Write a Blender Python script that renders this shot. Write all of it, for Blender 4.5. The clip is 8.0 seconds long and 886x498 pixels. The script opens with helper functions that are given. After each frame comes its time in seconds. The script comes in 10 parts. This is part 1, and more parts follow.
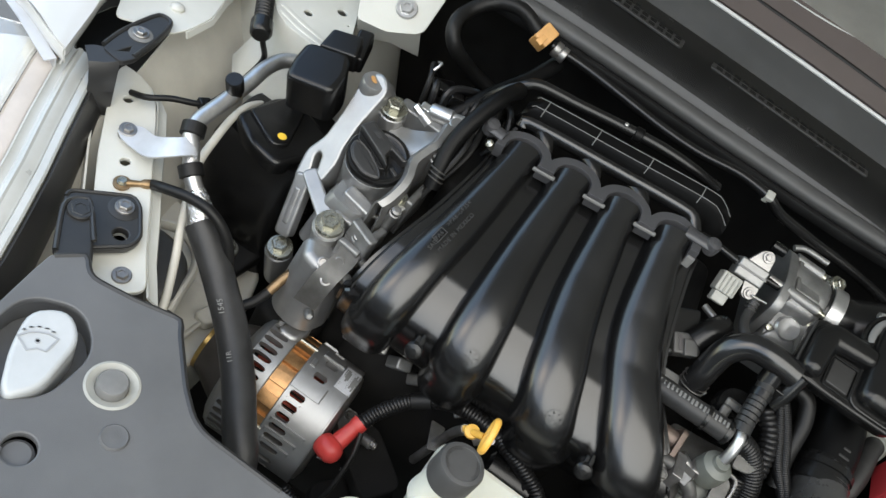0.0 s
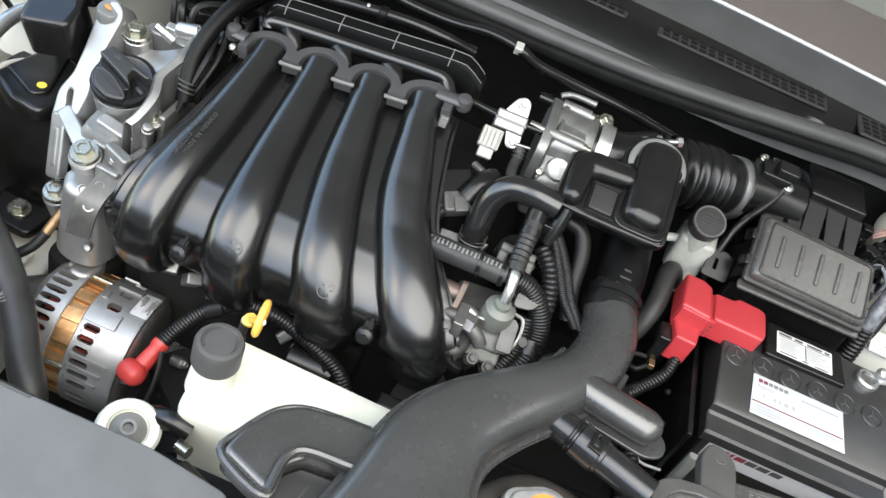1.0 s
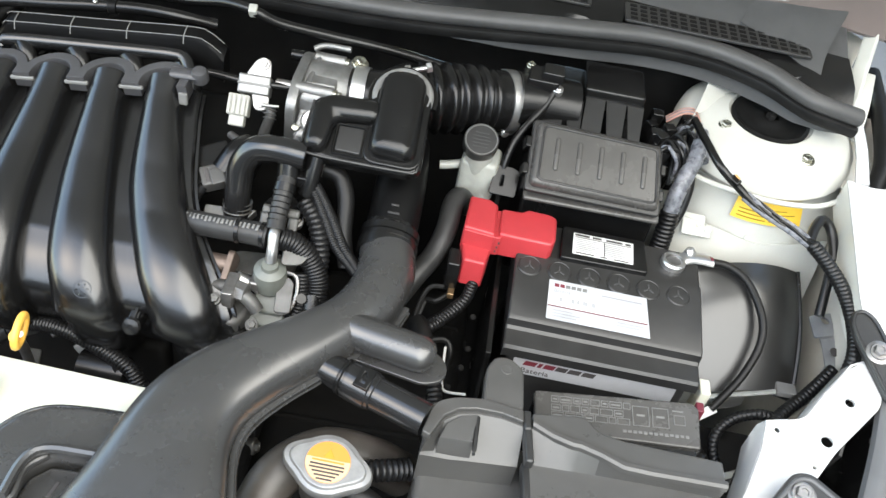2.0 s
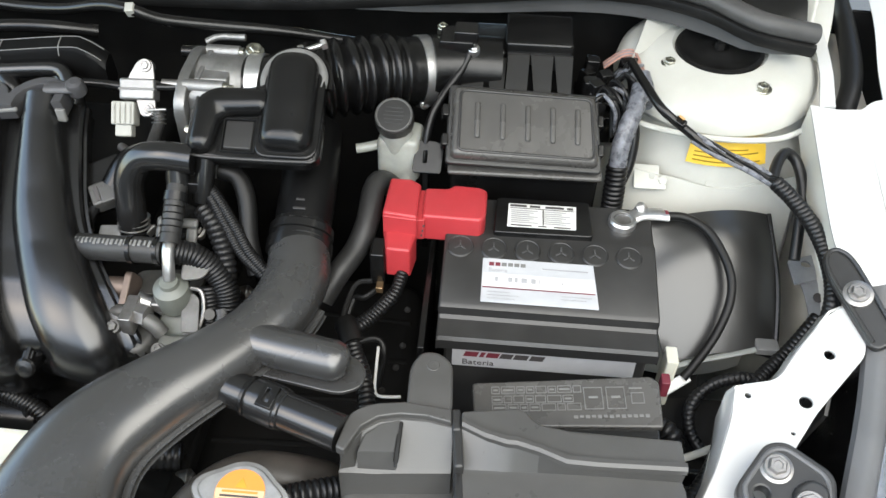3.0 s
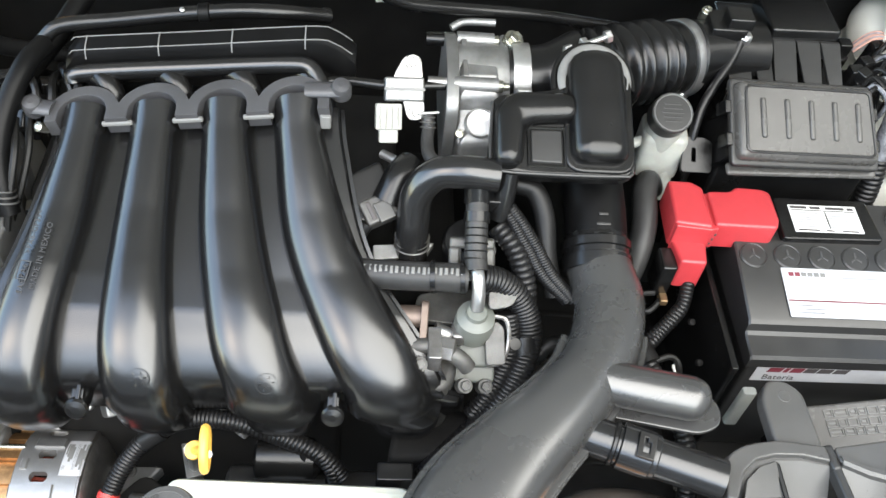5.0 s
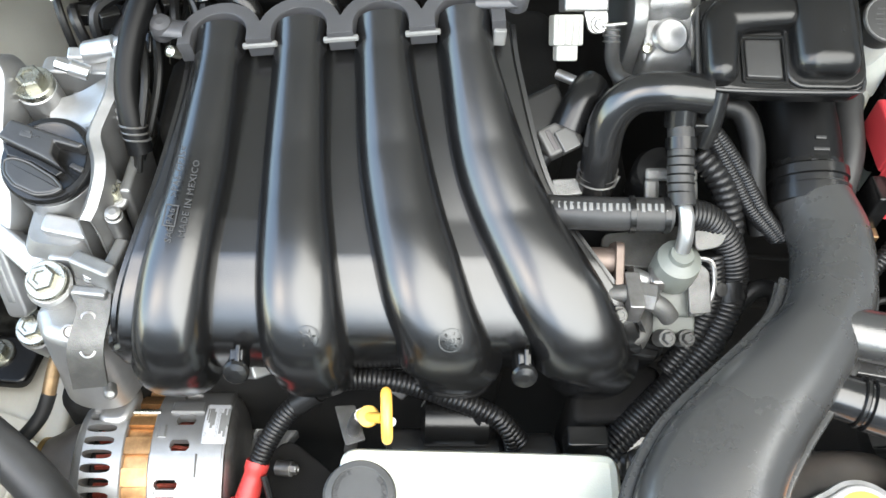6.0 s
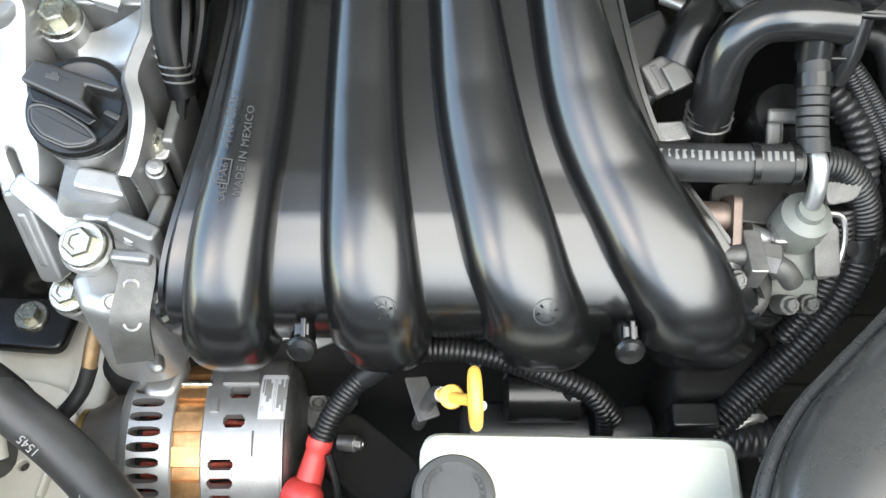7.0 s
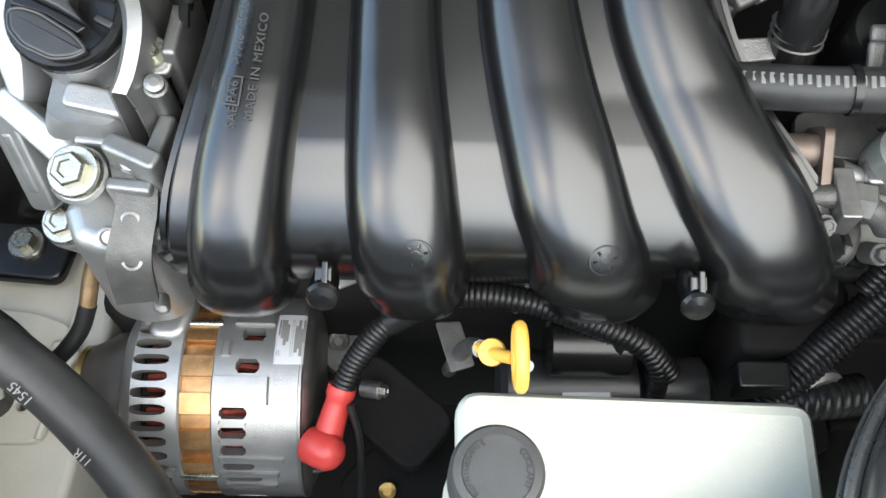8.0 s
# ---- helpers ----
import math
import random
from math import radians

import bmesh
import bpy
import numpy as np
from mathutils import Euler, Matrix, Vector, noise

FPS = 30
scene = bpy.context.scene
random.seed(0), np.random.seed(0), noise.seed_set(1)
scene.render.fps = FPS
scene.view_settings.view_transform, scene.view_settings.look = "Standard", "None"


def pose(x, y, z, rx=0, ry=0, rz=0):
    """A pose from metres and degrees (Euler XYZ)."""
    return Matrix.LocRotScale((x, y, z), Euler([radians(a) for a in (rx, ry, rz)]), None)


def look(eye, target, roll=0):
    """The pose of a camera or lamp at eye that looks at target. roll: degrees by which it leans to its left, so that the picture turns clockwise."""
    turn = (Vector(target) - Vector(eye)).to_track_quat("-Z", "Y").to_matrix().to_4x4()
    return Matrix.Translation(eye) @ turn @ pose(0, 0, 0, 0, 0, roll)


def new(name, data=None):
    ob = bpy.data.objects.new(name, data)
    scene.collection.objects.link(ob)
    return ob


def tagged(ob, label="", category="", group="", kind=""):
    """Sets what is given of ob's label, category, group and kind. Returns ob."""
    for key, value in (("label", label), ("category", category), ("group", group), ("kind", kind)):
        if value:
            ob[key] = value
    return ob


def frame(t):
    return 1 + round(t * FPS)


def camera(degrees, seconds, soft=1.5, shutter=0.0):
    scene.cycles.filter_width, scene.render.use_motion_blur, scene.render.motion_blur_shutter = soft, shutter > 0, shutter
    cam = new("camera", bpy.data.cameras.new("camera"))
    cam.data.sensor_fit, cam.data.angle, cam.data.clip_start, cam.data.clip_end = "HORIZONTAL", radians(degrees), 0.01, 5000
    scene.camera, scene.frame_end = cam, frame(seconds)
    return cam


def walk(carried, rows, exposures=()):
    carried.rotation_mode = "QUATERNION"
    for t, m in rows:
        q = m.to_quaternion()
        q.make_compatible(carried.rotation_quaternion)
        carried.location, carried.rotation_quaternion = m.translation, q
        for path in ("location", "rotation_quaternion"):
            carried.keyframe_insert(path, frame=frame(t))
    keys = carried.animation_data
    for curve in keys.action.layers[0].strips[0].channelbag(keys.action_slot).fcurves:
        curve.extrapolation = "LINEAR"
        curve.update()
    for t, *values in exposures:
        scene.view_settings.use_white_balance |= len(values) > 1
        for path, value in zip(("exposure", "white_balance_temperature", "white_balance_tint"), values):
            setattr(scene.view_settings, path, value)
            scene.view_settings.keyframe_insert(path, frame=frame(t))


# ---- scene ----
cam = camera(53.1, 8.0)
PATH = [
    (0, (-0.023, -0.112, 1.494), (-0.036, 1.346, 0.126), 35.1),
    (0.5, (0.095, -0.119, 1.496), (0.1, 1.353, 0.142), 30.1),
    (1, (0.216, -0.118, 1.51), (0.25, 1.349, 0.151), 25.0),
    (1.5, (0.313, -0.118, 1.505), (0.408, 1.367, 0.169), 19.8),
    (2, (0.457, -0.092, 1.527), (0.478, 1.364, 0.156), 12.1),
    (3.5, (0.578, 0.005, 1.463), (0.524, 1.404, 0.035), -0.2),
    (4, (0.463, 0.019, 1.488), (0.528, 1.374, 0.019), 2.4),
    (4.5, (0.321, 0.043, 1.494), (0.481, 1.375, 0.011), 6.5),
    (5, (0.214, 0.084, 1.475), (0.392, 1.365, -0.051), 8.6),
    (6.5, (0.077, 0.169, 1.356), (0.177, 1.292, -0.296), 4.7),
    (7, (0.062, 0.203, 1.335), (0.154, 1.251, -0.365), 4.7),
    (7.5, (0.056, 0.229, 1.309), (0.132, 1.205, -0.435), 5.1),
    (8, (0.051, 0.25, 1.283), (0.112, 1.121, -0.516), 4.8),
]
walk(cam, [(t, look(eye, target, roll)) for t, eye, target, roll in PATH],
     exposures=[(0.0, 0.75, 7630, 5.5), (0.5, 1.32, 7580, 5.5), (1.0, 1.53, 7530, 5.5), (1.5, 1.61, 7530, 5.5), (2.0, 1.62, 7540, 5.5), (3.5, 1.28, 7580, 5.5), (5.0, 1.92, 7480, 5.5), (6.5, 2.11, 7430, 4.5), (8.0, 1.60, 7380, 4.5)])

# ---- daylight: open shade under a bright sky, the bonnet raised behind ----
world = bpy.data.worlds.new("daylight")
scene.world = world
world.use_nodes = True
wn = world.node_tree.nodes
sky = wn.new("ShaderNodeTexSky")
sky.sky_type = 'NISHITA'
sky.sun_disc = False
sky.sun_elevation = radians(45)
sky.air_density = 1.2
sky.dust_density = 0.8
sky.ozone_density = 2.5
sky.sun_rotation = radians(222)
wn["Background"].inputs[1].default_value = 0.30
world.node_tree.links.new(sky.outputs[0], wn["Background"].inputs[0])
sun = new("sun", bpy.data.lights.new("sun", 'SUN'))
sun.data.energy = 2.7
sun.data.angle = radians(75)
sun.data.color = (1.0, 0.96, 0.90)
sun.matrix_world = look((1.1, -1.2, 1.62), (0, 0, 0))


# ---- materials ----
def links(tree, *pairs):
    for a, b in pairs:
        tree.links.new(a, b)


def surface(name, col, rough=0.5, metal=0.0, var=0.18, size=0.05, grain=0.0006, bump=0.15, rvar=0.1,
            dust=0.0, coat=0.0, alpha=0.0, spec=0.5, subsurf=0.0, second=None):
    """A painted, moulded or cast surface: two scales of colour change, uneven gloss, fine relief and a film of dust."""
    m = bpy.data.materials.new(name)
    m.use_nodes = True
    t, n = m.node_tree, m.node_tree.nodes
    p = n["Principled BSDF"]
    tc = n.new("ShaderNodeTexCoord")
    big = n.new("ShaderNodeTexNoise")
    big.inputs["Scale"].default_value = 1 / size
    big.inputs["Detail"].default_value = 6
    big.inputs["Roughness"].default_value = 0.62
    fine = n.new("ShaderNodeTexNoise")
    fine.inputs["Scale"].default_value = 1 / grain
    fine.inputs["Detail"].default_value = 2
    links(t, (tc.outputs["Object"], big.inputs["Vector"]), (tc.outputs["Object"], fine.inputs["Vector"]))
    ramp = n.new("ShaderNodeValToRGB")
    lo, hi = [tuple(c * k for c in col) for k in (1 - var, 1 + var)]
    if second:
        hi = second
    ramp.color_ramp.elements[0].position, ramp.color_ramp.elements[1].position = 0.32, 0.7
    ramp.color_ramp.elements[0].color, ramp.color_ramp.elements[1].color = (*lo, 1), (*[min(c, 0.95) for c in hi], 1)
    t.links.new(big.outputs["Fac"], ramp.inputs["Fac"])
    base = ramp.outputs["Color"]
    speck = n.new("ShaderNodeMixRGB")
    speck.blend_type = 'MULTIPLY'
    speck.inputs[0].default_value = min(0.5, var)
    links(t, (base, speck.inputs[1]), (fine.outputs["Color"], speck.inputs[2]))
    base = speck.outputs[0]
    if dust:
        geo = n.new("ShaderNodeNewGeometry")
        sep = n.new("ShaderNodeSeparateXYZ")
        spot = n.new("ShaderNodeTexNoise")
        spot.inputs["Scale"].default_value = 38
        spot.inputs["Detail"].default_value = 8
        amount = n.new("ShaderNodeMath")
        amount.operation = 'MULTIPLY'
        up = n.new("ShaderNodeMapRange")
        up.inputs["From Min"].default_value, up.inputs["From Max"].default_value = 0.2, 1.0
        up.inputs["To Max"].default_value = dust
        mix = n.new("ShaderNodeMixRGB")
        mix.inputs[2].default_value = (0.26, 0.24, 0.21, 1)
        links(t, (geo.outputs["Normal"], sep.inputs[0]), (sep.outputs["Z"], up.inputs["Value"]), (up.outputs[0], amount.inputs[0]),
              (tc.outputs["Object"], spot.inputs["Vector"]), (spot.outputs["Fac"], amount.inputs[1]), (amount.outputs[0], mix.inputs[0]), (base, mix.inputs[1]))
        base = mix.outputs[0]
    t.links.new(base, p.inputs["Base Color"])
    gloss = n.new("ShaderNodeMapRange")
    gloss.inputs["To Min"].default_value, gloss.inputs["To Max"].default_value = max(0.03, rough - rvar), min(1, rough + rvar)
    links(t, (big.outputs["Fac"], gloss.inputs["Value"]), (gloss.outputs[0], p.inputs["Roughness"]))
    if bump:
        b = n.new("ShaderNodeBump")
        b.inputs["Strength"].default_value = bump
        b.inputs["Distance"].default_value = grain
        links(t, (fine.outputs["Fac"], b.inputs["Height"]), (b.outputs[0], p.inputs["Normal"]))
    p.inputs["Metallic"].default_value = metal
    p.inputs["Specular IOR Level"].default_value = spec
    p.inputs["Coat Weight"].default_value = coat
    p.inputs["Coat Roughness"].default_value = 0.08
    p.inputs["Transmission Weight"].default_value = alpha
    if subsurf:
        p.inputs["Subsurface Weight"].default_value = subsurf
        p.inputs["Subsurface Radius"].default_value = (0.006, 0.005, 0.004)
    return m


M_MANIFOLD = surface("black_moulded_nylon", (0.007, 0.007, 0.0072), 0.24, var=0.2, size=0.09, grain=0.0005, bump=0.05, rvar=0.05, spec=0.75)
M_BLACK = surface("black_plastic", (0.006, 0.006, 0.0061), 0.24, var=0.3, size=0.04, bump=0.12, dust=0.01, spec=0.4)
M_SATIN = surface("dark_satin_plastic", (0.022, 0.022, 0.022), 0.34, var=0.2, size=0.06, grain=0.0008, bump=0.15, dust=0.03)
M_DUCT = surface("grained_duct_plastic", (0.033, 0.033, 0.0328), 0.27, var=0.15, size=0.08, grain=0.0009, bump=0.08, dust=0.02, spec=1.0)
M_GREY = surface("grey_grained_plastic", (0.095, 0.097, 0.100), 0.45, var=0.12, size=0.08, grain=0.0007, bump=0.3, dust=0.08)
M_RUBBER = surface("black_rubber", (0.008, 0.008, 0.008), 0.42, var=0.3, size=0.03, grain=0.0008, bump=0.2, dust=0.01, spec=0.25)
M_HOSE = surface("dusty_rubber_hose", (0.026, 0.026, 0.026), 0.4, var=0.3, size=0.03, bump=0.2, dust=0.03, spec=0.35)
M_CONDUIT = surface("corrugated_conduit", (0.008, 0.008, 0.0085), 0.33, var=0.25, size=0.02, bump=0.1, dust=0.02, spec=0.35)
M_MATT = surface("matt_black_plastic", (0.004, 0.004, 0.0041), 0.4, var=0.3, size=0.04, bump=0.1, spec=0.15)
# near-black base puts the shade deep in the bay into the colour
M_DARK = surface("near_black_iron", (0.011, 0.0106, 0.010), 0.8, metal=0.0, spec=0.2, var=0.5, size=0.03, grain=0.001, bump=0.4, rvar=0.2)
M_PAINT = surface("cream_white_body_paint", (0.50, 0.50, 0.455), 0.35, var=0.07, size=0.12, grain=0.002, bump=0.03, coat=0.4, second=(0.56, 0.56, 0.515))
M_DULLPAINT = surface("thin_cream_underhood_paint", (0.56, 0.54, 0.48), 0.42, var=0.12, size=0.08, grain=0.0015, bump=0.06, coat=0.2)
M_WHITE = surface("white_body_paint", (0.54, 0.54, 0.525), 0.22, var=0.04, size=0.2, bump=0.0, coat=0.7)
M_ALU = surface("cast_aluminium", (0.31, 0.31, 0.305), 0.46, metal=0.8, var=0.25, size=0.02, grain=0.0009, bump=0.45, rvar=0.14)
M_BRIGHT = surface("machined_aluminium", (0.58, 0.58, 0.575), 0.33, metal=0.92, var=0.14, size=0.015, grain=0.0005, bump=0.2)
M_ZINC = surface("zinc_plated_steel", (0.38, 0.375, 0.32), 0.28, metal=0.95, var=0.15, size=0.01, grain=0.0004, bump=0.15)
M_STEEL = surface("dull_steel", (0.34, 0.33, 0.32), 0.4, metal=0.9, var=0.3, size=0.02, bump=0.25)
M_COPPER = surface("bronze_laminations", (0.50, 0.28, 0.13), 0.35, metal=0.85, var=0.3, size=0.01, bump=0.2)
M_WIND = surface("copper_windings", (0.30, 0.06, 0.04), 0.4, metal=0.5, var=0.4, size=0.005, bump=0.3)
M_BRASS = surface("brass", (0.55, 0.36, 0.13), 0.32, metal=0.9, var=0.3, size=0.01, bump=0.15)
M_RED = surface("red_plastic", (0.40, 0.035, 0.042), 0.35, var=0.1, size=0.04, bump=0.08, rvar=0.08, subsurf=0.08)
M_REDRUB = surface("red_rubber", (0.50, 0.045, 0.04), 0.42, var=0.12, size=0.02, bump=0.1, subsurf=0.1)
M_YELLOW = surface("yellow_plastic", (0.78, 0.43, 0.08), 0.38, var=0.12, size=0.02, bump=0.1, subsurf=0.1)
M_ORANGE = surface("orange_clip_plastic", (0.62, 0.33, 0.12), 0.45, var=0.15, size=0.02, bump=0.1)
M_MILK = surface("milky_polyethylene", (0.62, 0.62, 0.53), 0.35, var=0.06, size=0.07, grain=0.0012, bump=0.1, subsurf=0.35, second=(0.69, 0.69, 0.61))
M_PLUG = surface("beige_grey_plug", (0.33, 0.33, 0.30), 0.45, var=0.1, size=0.02, bump=0.1)
M_FLUID = surface("stained_polyethylene", (0.36, 0.37, 0.34), 0.4, var=0.2, size=0.03, bump=0.1, subsurf=0.3)
M_LAMP = surface("warm_reflection_tone", (0.52, 0.48, 0.45), 0.35, var=0.1, size=0.05, bump=0.1)
M_LGREY = surface("light_grey_connector", (0.24, 0.25, 0.235), 0.45, var=0.12, size=0.02, bump=0.1)
M_MGREY = surface("mid_grey_connector", (0.16, 0.16, 0.155), 0.5, var=0.15, size=0.02, bump=0.1)
M_WTAPE = surface("silver_grey_tape", (0.10, 0.105, 0.12), 0.28, var=0.35, size=0.008, bump=0.2, second=(0.26, 0.27, 0.30))
M_LABEL = surface("white_paper_label", (0.62, 0.62, 0.60), 0.4, var=0.04, size=0.05, bump=0.0)
M_SILVER = surface("silver_label", (0.50, 0.51, 0.53), 0.32, var=0.08, size=0.04, bump=0.0, metal=0.25)
M_YLABEL = surface("yellow_label", (0.82, 0.53, 0.06), 0.45, var=0.05, size=0.05, bump=0.0)
M_OLABEL = surface("orange_label", (0.72, 0.25, 0.05), 0.42, var=0.05, size=0.05, bump=0.0)
M_INK = surface("dark_print", (0.05, 0.045, 0.045), 0.5, var=0.1, size=0.05, bump=0.0)
M_INKRED = surface("maroon_print", (0.15, 0.022, 0.035), 0.5, var=0.1, size=0.05, bump=0.0)
M_INKGREY = surface("grey_print", (0.30, 0.30, 0.31), 0.5, var=0.1, size=0.05, bump=0.0)
M_INKBRN = surface("brown_print", (0.42, 0.27, 0.03), 0.5, var=0.1, size=0.05, bump=0.0)
M_EMBOSS = surface("rubbed_raised_lettering", (0.035, 0.035, 0.035), 0.35, var=0.15, size=0.02, bump=0.1)
M_SEAL = surface("weathered_grey_rubber", (0.055, 0.055, 0.055), 0.5, var=0.2, size=0.05, bump=0.2, dust=0.06)
M_COWL = surface("grey_cowl_plastic", (0.075, 0.0755, 0.0765), 0.5, var=0.15, size=0.06, bump=0.2, dust=0.04, spec=0.35)
M_CASE = surface("battery_case_plastic", (0.02, 0.0198, 0.0196), 0.34, var=0.2, size=0.05, grain=0.0008, bump=0.15, dust=0.04)
M_PLATE = surface("grey_lid_plastic", (0.062, 0.060, 0.057), 0.27, var=0.15, size=0.04, bump=0.15, dust=0.05)
# brownish base colour stands in for a warm reflection in the glass
M_GLASS = surface("windscreen_glass", (0.13, 0.105, 0.098), 0.04, var=0.1, size=0.3, bump=0.0, rvar=0.0, spec=0.8)
M_LENS = surface("clear_lamp_lens", (0.92, 0.94, 0.96), 0.06, var=0.02, size=0.3, bump=0.0, rvar=0.02, alpha=0.92)
M_CHROME = surface("lamp_reflector", (0.80, 0.81, 0.83), 0.12, metal=1.0, var=0.04, size=0.1, bump=0.0, rvar=0.04)
M_FOIL = surface("foil_wrap", (0.66, 0.66, 0.66), 0.25, metal=0.95, var=0.2, size=0.008, grain=0.003, bump=0.8)
M_BRONZE = surface("radiator_hose_brown", (0.05, 0.042, 0.036), 0.4, var=0.4, size=0.03, bump=0.3, dust=0.2)
M_PINKWIRE = surface("copper_pink_wire", (0.42, 0.22, 0.17), 0.4, var=0.3, size=0.01, bump=0.1)
M_GROUND = surface("worn_concrete", (0.19, 0.185, 0.175), 0.8, var=0.15, size=0.6, grain=0.004, bump=0.3)
M_RENDER = surface("unseen_wall_grey", (0.2, 0.19, 0.18), 0.85, var=0.2, size=0.5, grain=0.004, bump=0.3)
M_LINER = surface("grey_felt_liner", (0.12, 0.12, 0.118), 0.9, var=0.2, size=0.05, bump=0.3)
M_COVER = surface("grey_cast_cover", (0.27, 0.27, 0.265), 0.42, metal=0.75, var=0.2, size=0.03, grain=0.0008, bump=0.3)
M_BRONZEEND = surface("tarnished_bronze", (0.30, 0.20, 0.11), 0.4, metal=0.85, var=0.3, size=0.01, bump=0.2)
M_DARKCAST = surface("dark_cast_metal", (0.13, 0.128, 0.122), 0.5, metal=0.6, var=0.35, size=0.03, grain=0.0009, bump=0.4)
M_HOODGREY = surface("warm_grey_cover_plastic", (0.062, 0.061, 0.0585), 0.3, var=0.12, size=0.07, grain=0.0007, bump=0.2, dust=0.05)
M_GLOSSRUB = surface("shiny_black_rubber", (0.012, 0.012, 0.0122), 0.2, var=0.25, size=0.03, bump=0.06, rvar=0.06, spec=0.65)
M_VALVE = surface("grey_green_valve_plastic", (0.125, 0.133, 0.118), 0.42, var=0.12, size=0.02, bump=0.1)
M_TARNISH = surface("pinkish_tarnished_alloy", (0.17, 0.13, 0.11), 0.5, metal=0.6, var=0.25, size=0.02, bump=0.2)
M_SPLASH = surface("glossy_black_sheet_plastic", (0.016, 0.016, 0.0155), 0.3, var=0.2, size=0.08, grain=0.0006, bump=0.08, rvar=0.05, spec=0.8, dust=0.02)
M_ZINCTAB = surface("pale_plated_steel", (0.36, 0.37, 0.385), 0.42, metal=0.6, var=0.12, size=0.02, bump=0.1)
M_FLANGE = surface("satin_grey_flange_plastic", (0.050, 0.050, 0.053), 0.36, var=0.12, size=0.04, bump=0.1)
M_PALEORANGE = surface("faded_orange_label", (0.60, 0.42, 0.26), 0.42, var=0.08, size=0.02, bump=0.0)
M_CAPSTEEL = surface("brushed_cap_steel", (0.42, 0.42, 0.415), 0.4, metal=0.7, var=0.12, size=0.01, bump=0.12)
M_TAB = surface("blasted_aluminium_strip", (0.62, 0.63, 0.65), 0.5, metal=0.5, var=0.08, size=0.02, grain=0.0006, bump=0.12)
M_CAPGREY = surface("pale_grey_cap_plastic", (0.42, 0.44, 0.45), 0.4, var=0.06, size=0.03, bump=0.1)
M_CAPLINE = surface("pale_grey_raised_line", (0.30, 0.315, 0.325), 0.45, var=0.06, size=0.03, bump=0.1)
M_LAMPRIM = surface("silvered_lamp_bezel", (0.55, 0.56, 0.54), 0.3, metal=0.3, var=0.1, size=0.06, bump=0.05)
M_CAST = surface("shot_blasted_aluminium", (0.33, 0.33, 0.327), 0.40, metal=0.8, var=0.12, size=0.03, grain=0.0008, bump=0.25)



# ---- geometry helpers ----
SPOT = {}


def settle(ob, at, parent=None):
    """Put ob at a world place, under a parent that is only moved."""
    base = SPOT[parent.name] if parent else Vector((0, 0, 0))
    ob.parent = parent
    ob.location = Vector(at) - base
    SPOT[ob.name] = Vector(at)
    return ob


def thing(name, at, label, category, group="", kind=""):
    return tagged(settle(new(name), at), label, category, group, kind)


def part(name, geo, mat, parent=None, label="", angle=38, category="", kind="", group=""):
    """One mesh object from (vertices, faces) in world metres, or from a bmesh, or from a ready mesh."""
    if isinstance(geo, bpy.types.Mesh):
        me = geo
    elif isinstance(geo, bmesh.types.BMesh):
        me = bpy.data.meshes.new(name)
        geo.to_mesh(me)
        geo.free()
    else:
        me = bpy.data.meshes.new(name)
        me.from_pydata([tuple(v) for v in geo[0]], [], geo[1])
    n = len(me.vertices)
    co = np.empty(n * 3)
    me.vertices.foreach_get("co", co)
    co = co.reshape(-1, 3)
    mid = (co.min(0) + co.max(0)) / 2
    if parent is None:
        mid[2] = co[:, 2].min()
    me.vertices.foreach_set("co", (co - mid).ravel())
    bm = bmesh.new()
    bm.from_mesh(me)
    bmesh.ops.recalc_face_normals(bm, faces=bm.faces)
    bm.to_mesh(me)
    bm.free()
    me.shade_smooth()
    me.set_sharp_from_angle(angle=radians(angle))
    flats = {k for q in me.polygons if q.loop_total > 6 for k in q.edge_keys}   # flat caps keep their own normal
    if flats:
        for e in me.edges:
            if e.key in flats:
                e.use_edge_sharp = True
    me.materials.clear()
    me.materials.append(mat)
    me.update()
    ob = settle(new(name, me), mid, parent)
    return tagged(ob, label, category, group, kind)


def join(*geos):
    vs, fs = [], []
    for v, f in geos:
        k = len(vs)
        vs += [tuple(p) for p in v]
        fs += [tuple(i + k for i in q) for q in f]
    return vs, fs


def moved(geo, m):
    return [tuple(m @ Vector(v)) for v in geo[0]], geo[1]


def spline(pts, n=8, closed=False):
    """Catmull-Rom through points of any dimension."""
    p = [np.array(q, float) for q in pts]
    out = []
    k = len(p)
    for i in range(k if closed else k - 1):
        a = p[(i - 1) % k] if closed or i else 2 * p[0] - p[1]
        b, c = p[i], p[(i + 1) % k]
        d = p[(i + 2) % k] if closed or i + 2 < k else 2 * p[-1] - p[-2]
        for j in range(n):
            u = j / n
            out.append(0.5 * (2 * b + (c - a) * u + (2 * a - 5 * b + 4 * c - d) * u * u + (3 * b - a - 3 * c + d) * u ** 3))
    if not closed:
        out.append(p[-1])
    return out


def resample(pts, step):
    p = np.array(pts)
    s = np.concatenate([[0], np.cumsum(np.linalg.norm(np.diff(p, axis=0), axis=1))])
    k = max(2, int(s[-1] / step) + 1)
    u = np.linspace(0, s[-1], k)
    return np.stack([np.interp(u, s, p[:, i]) for i in range(p.shape[1])], 1)


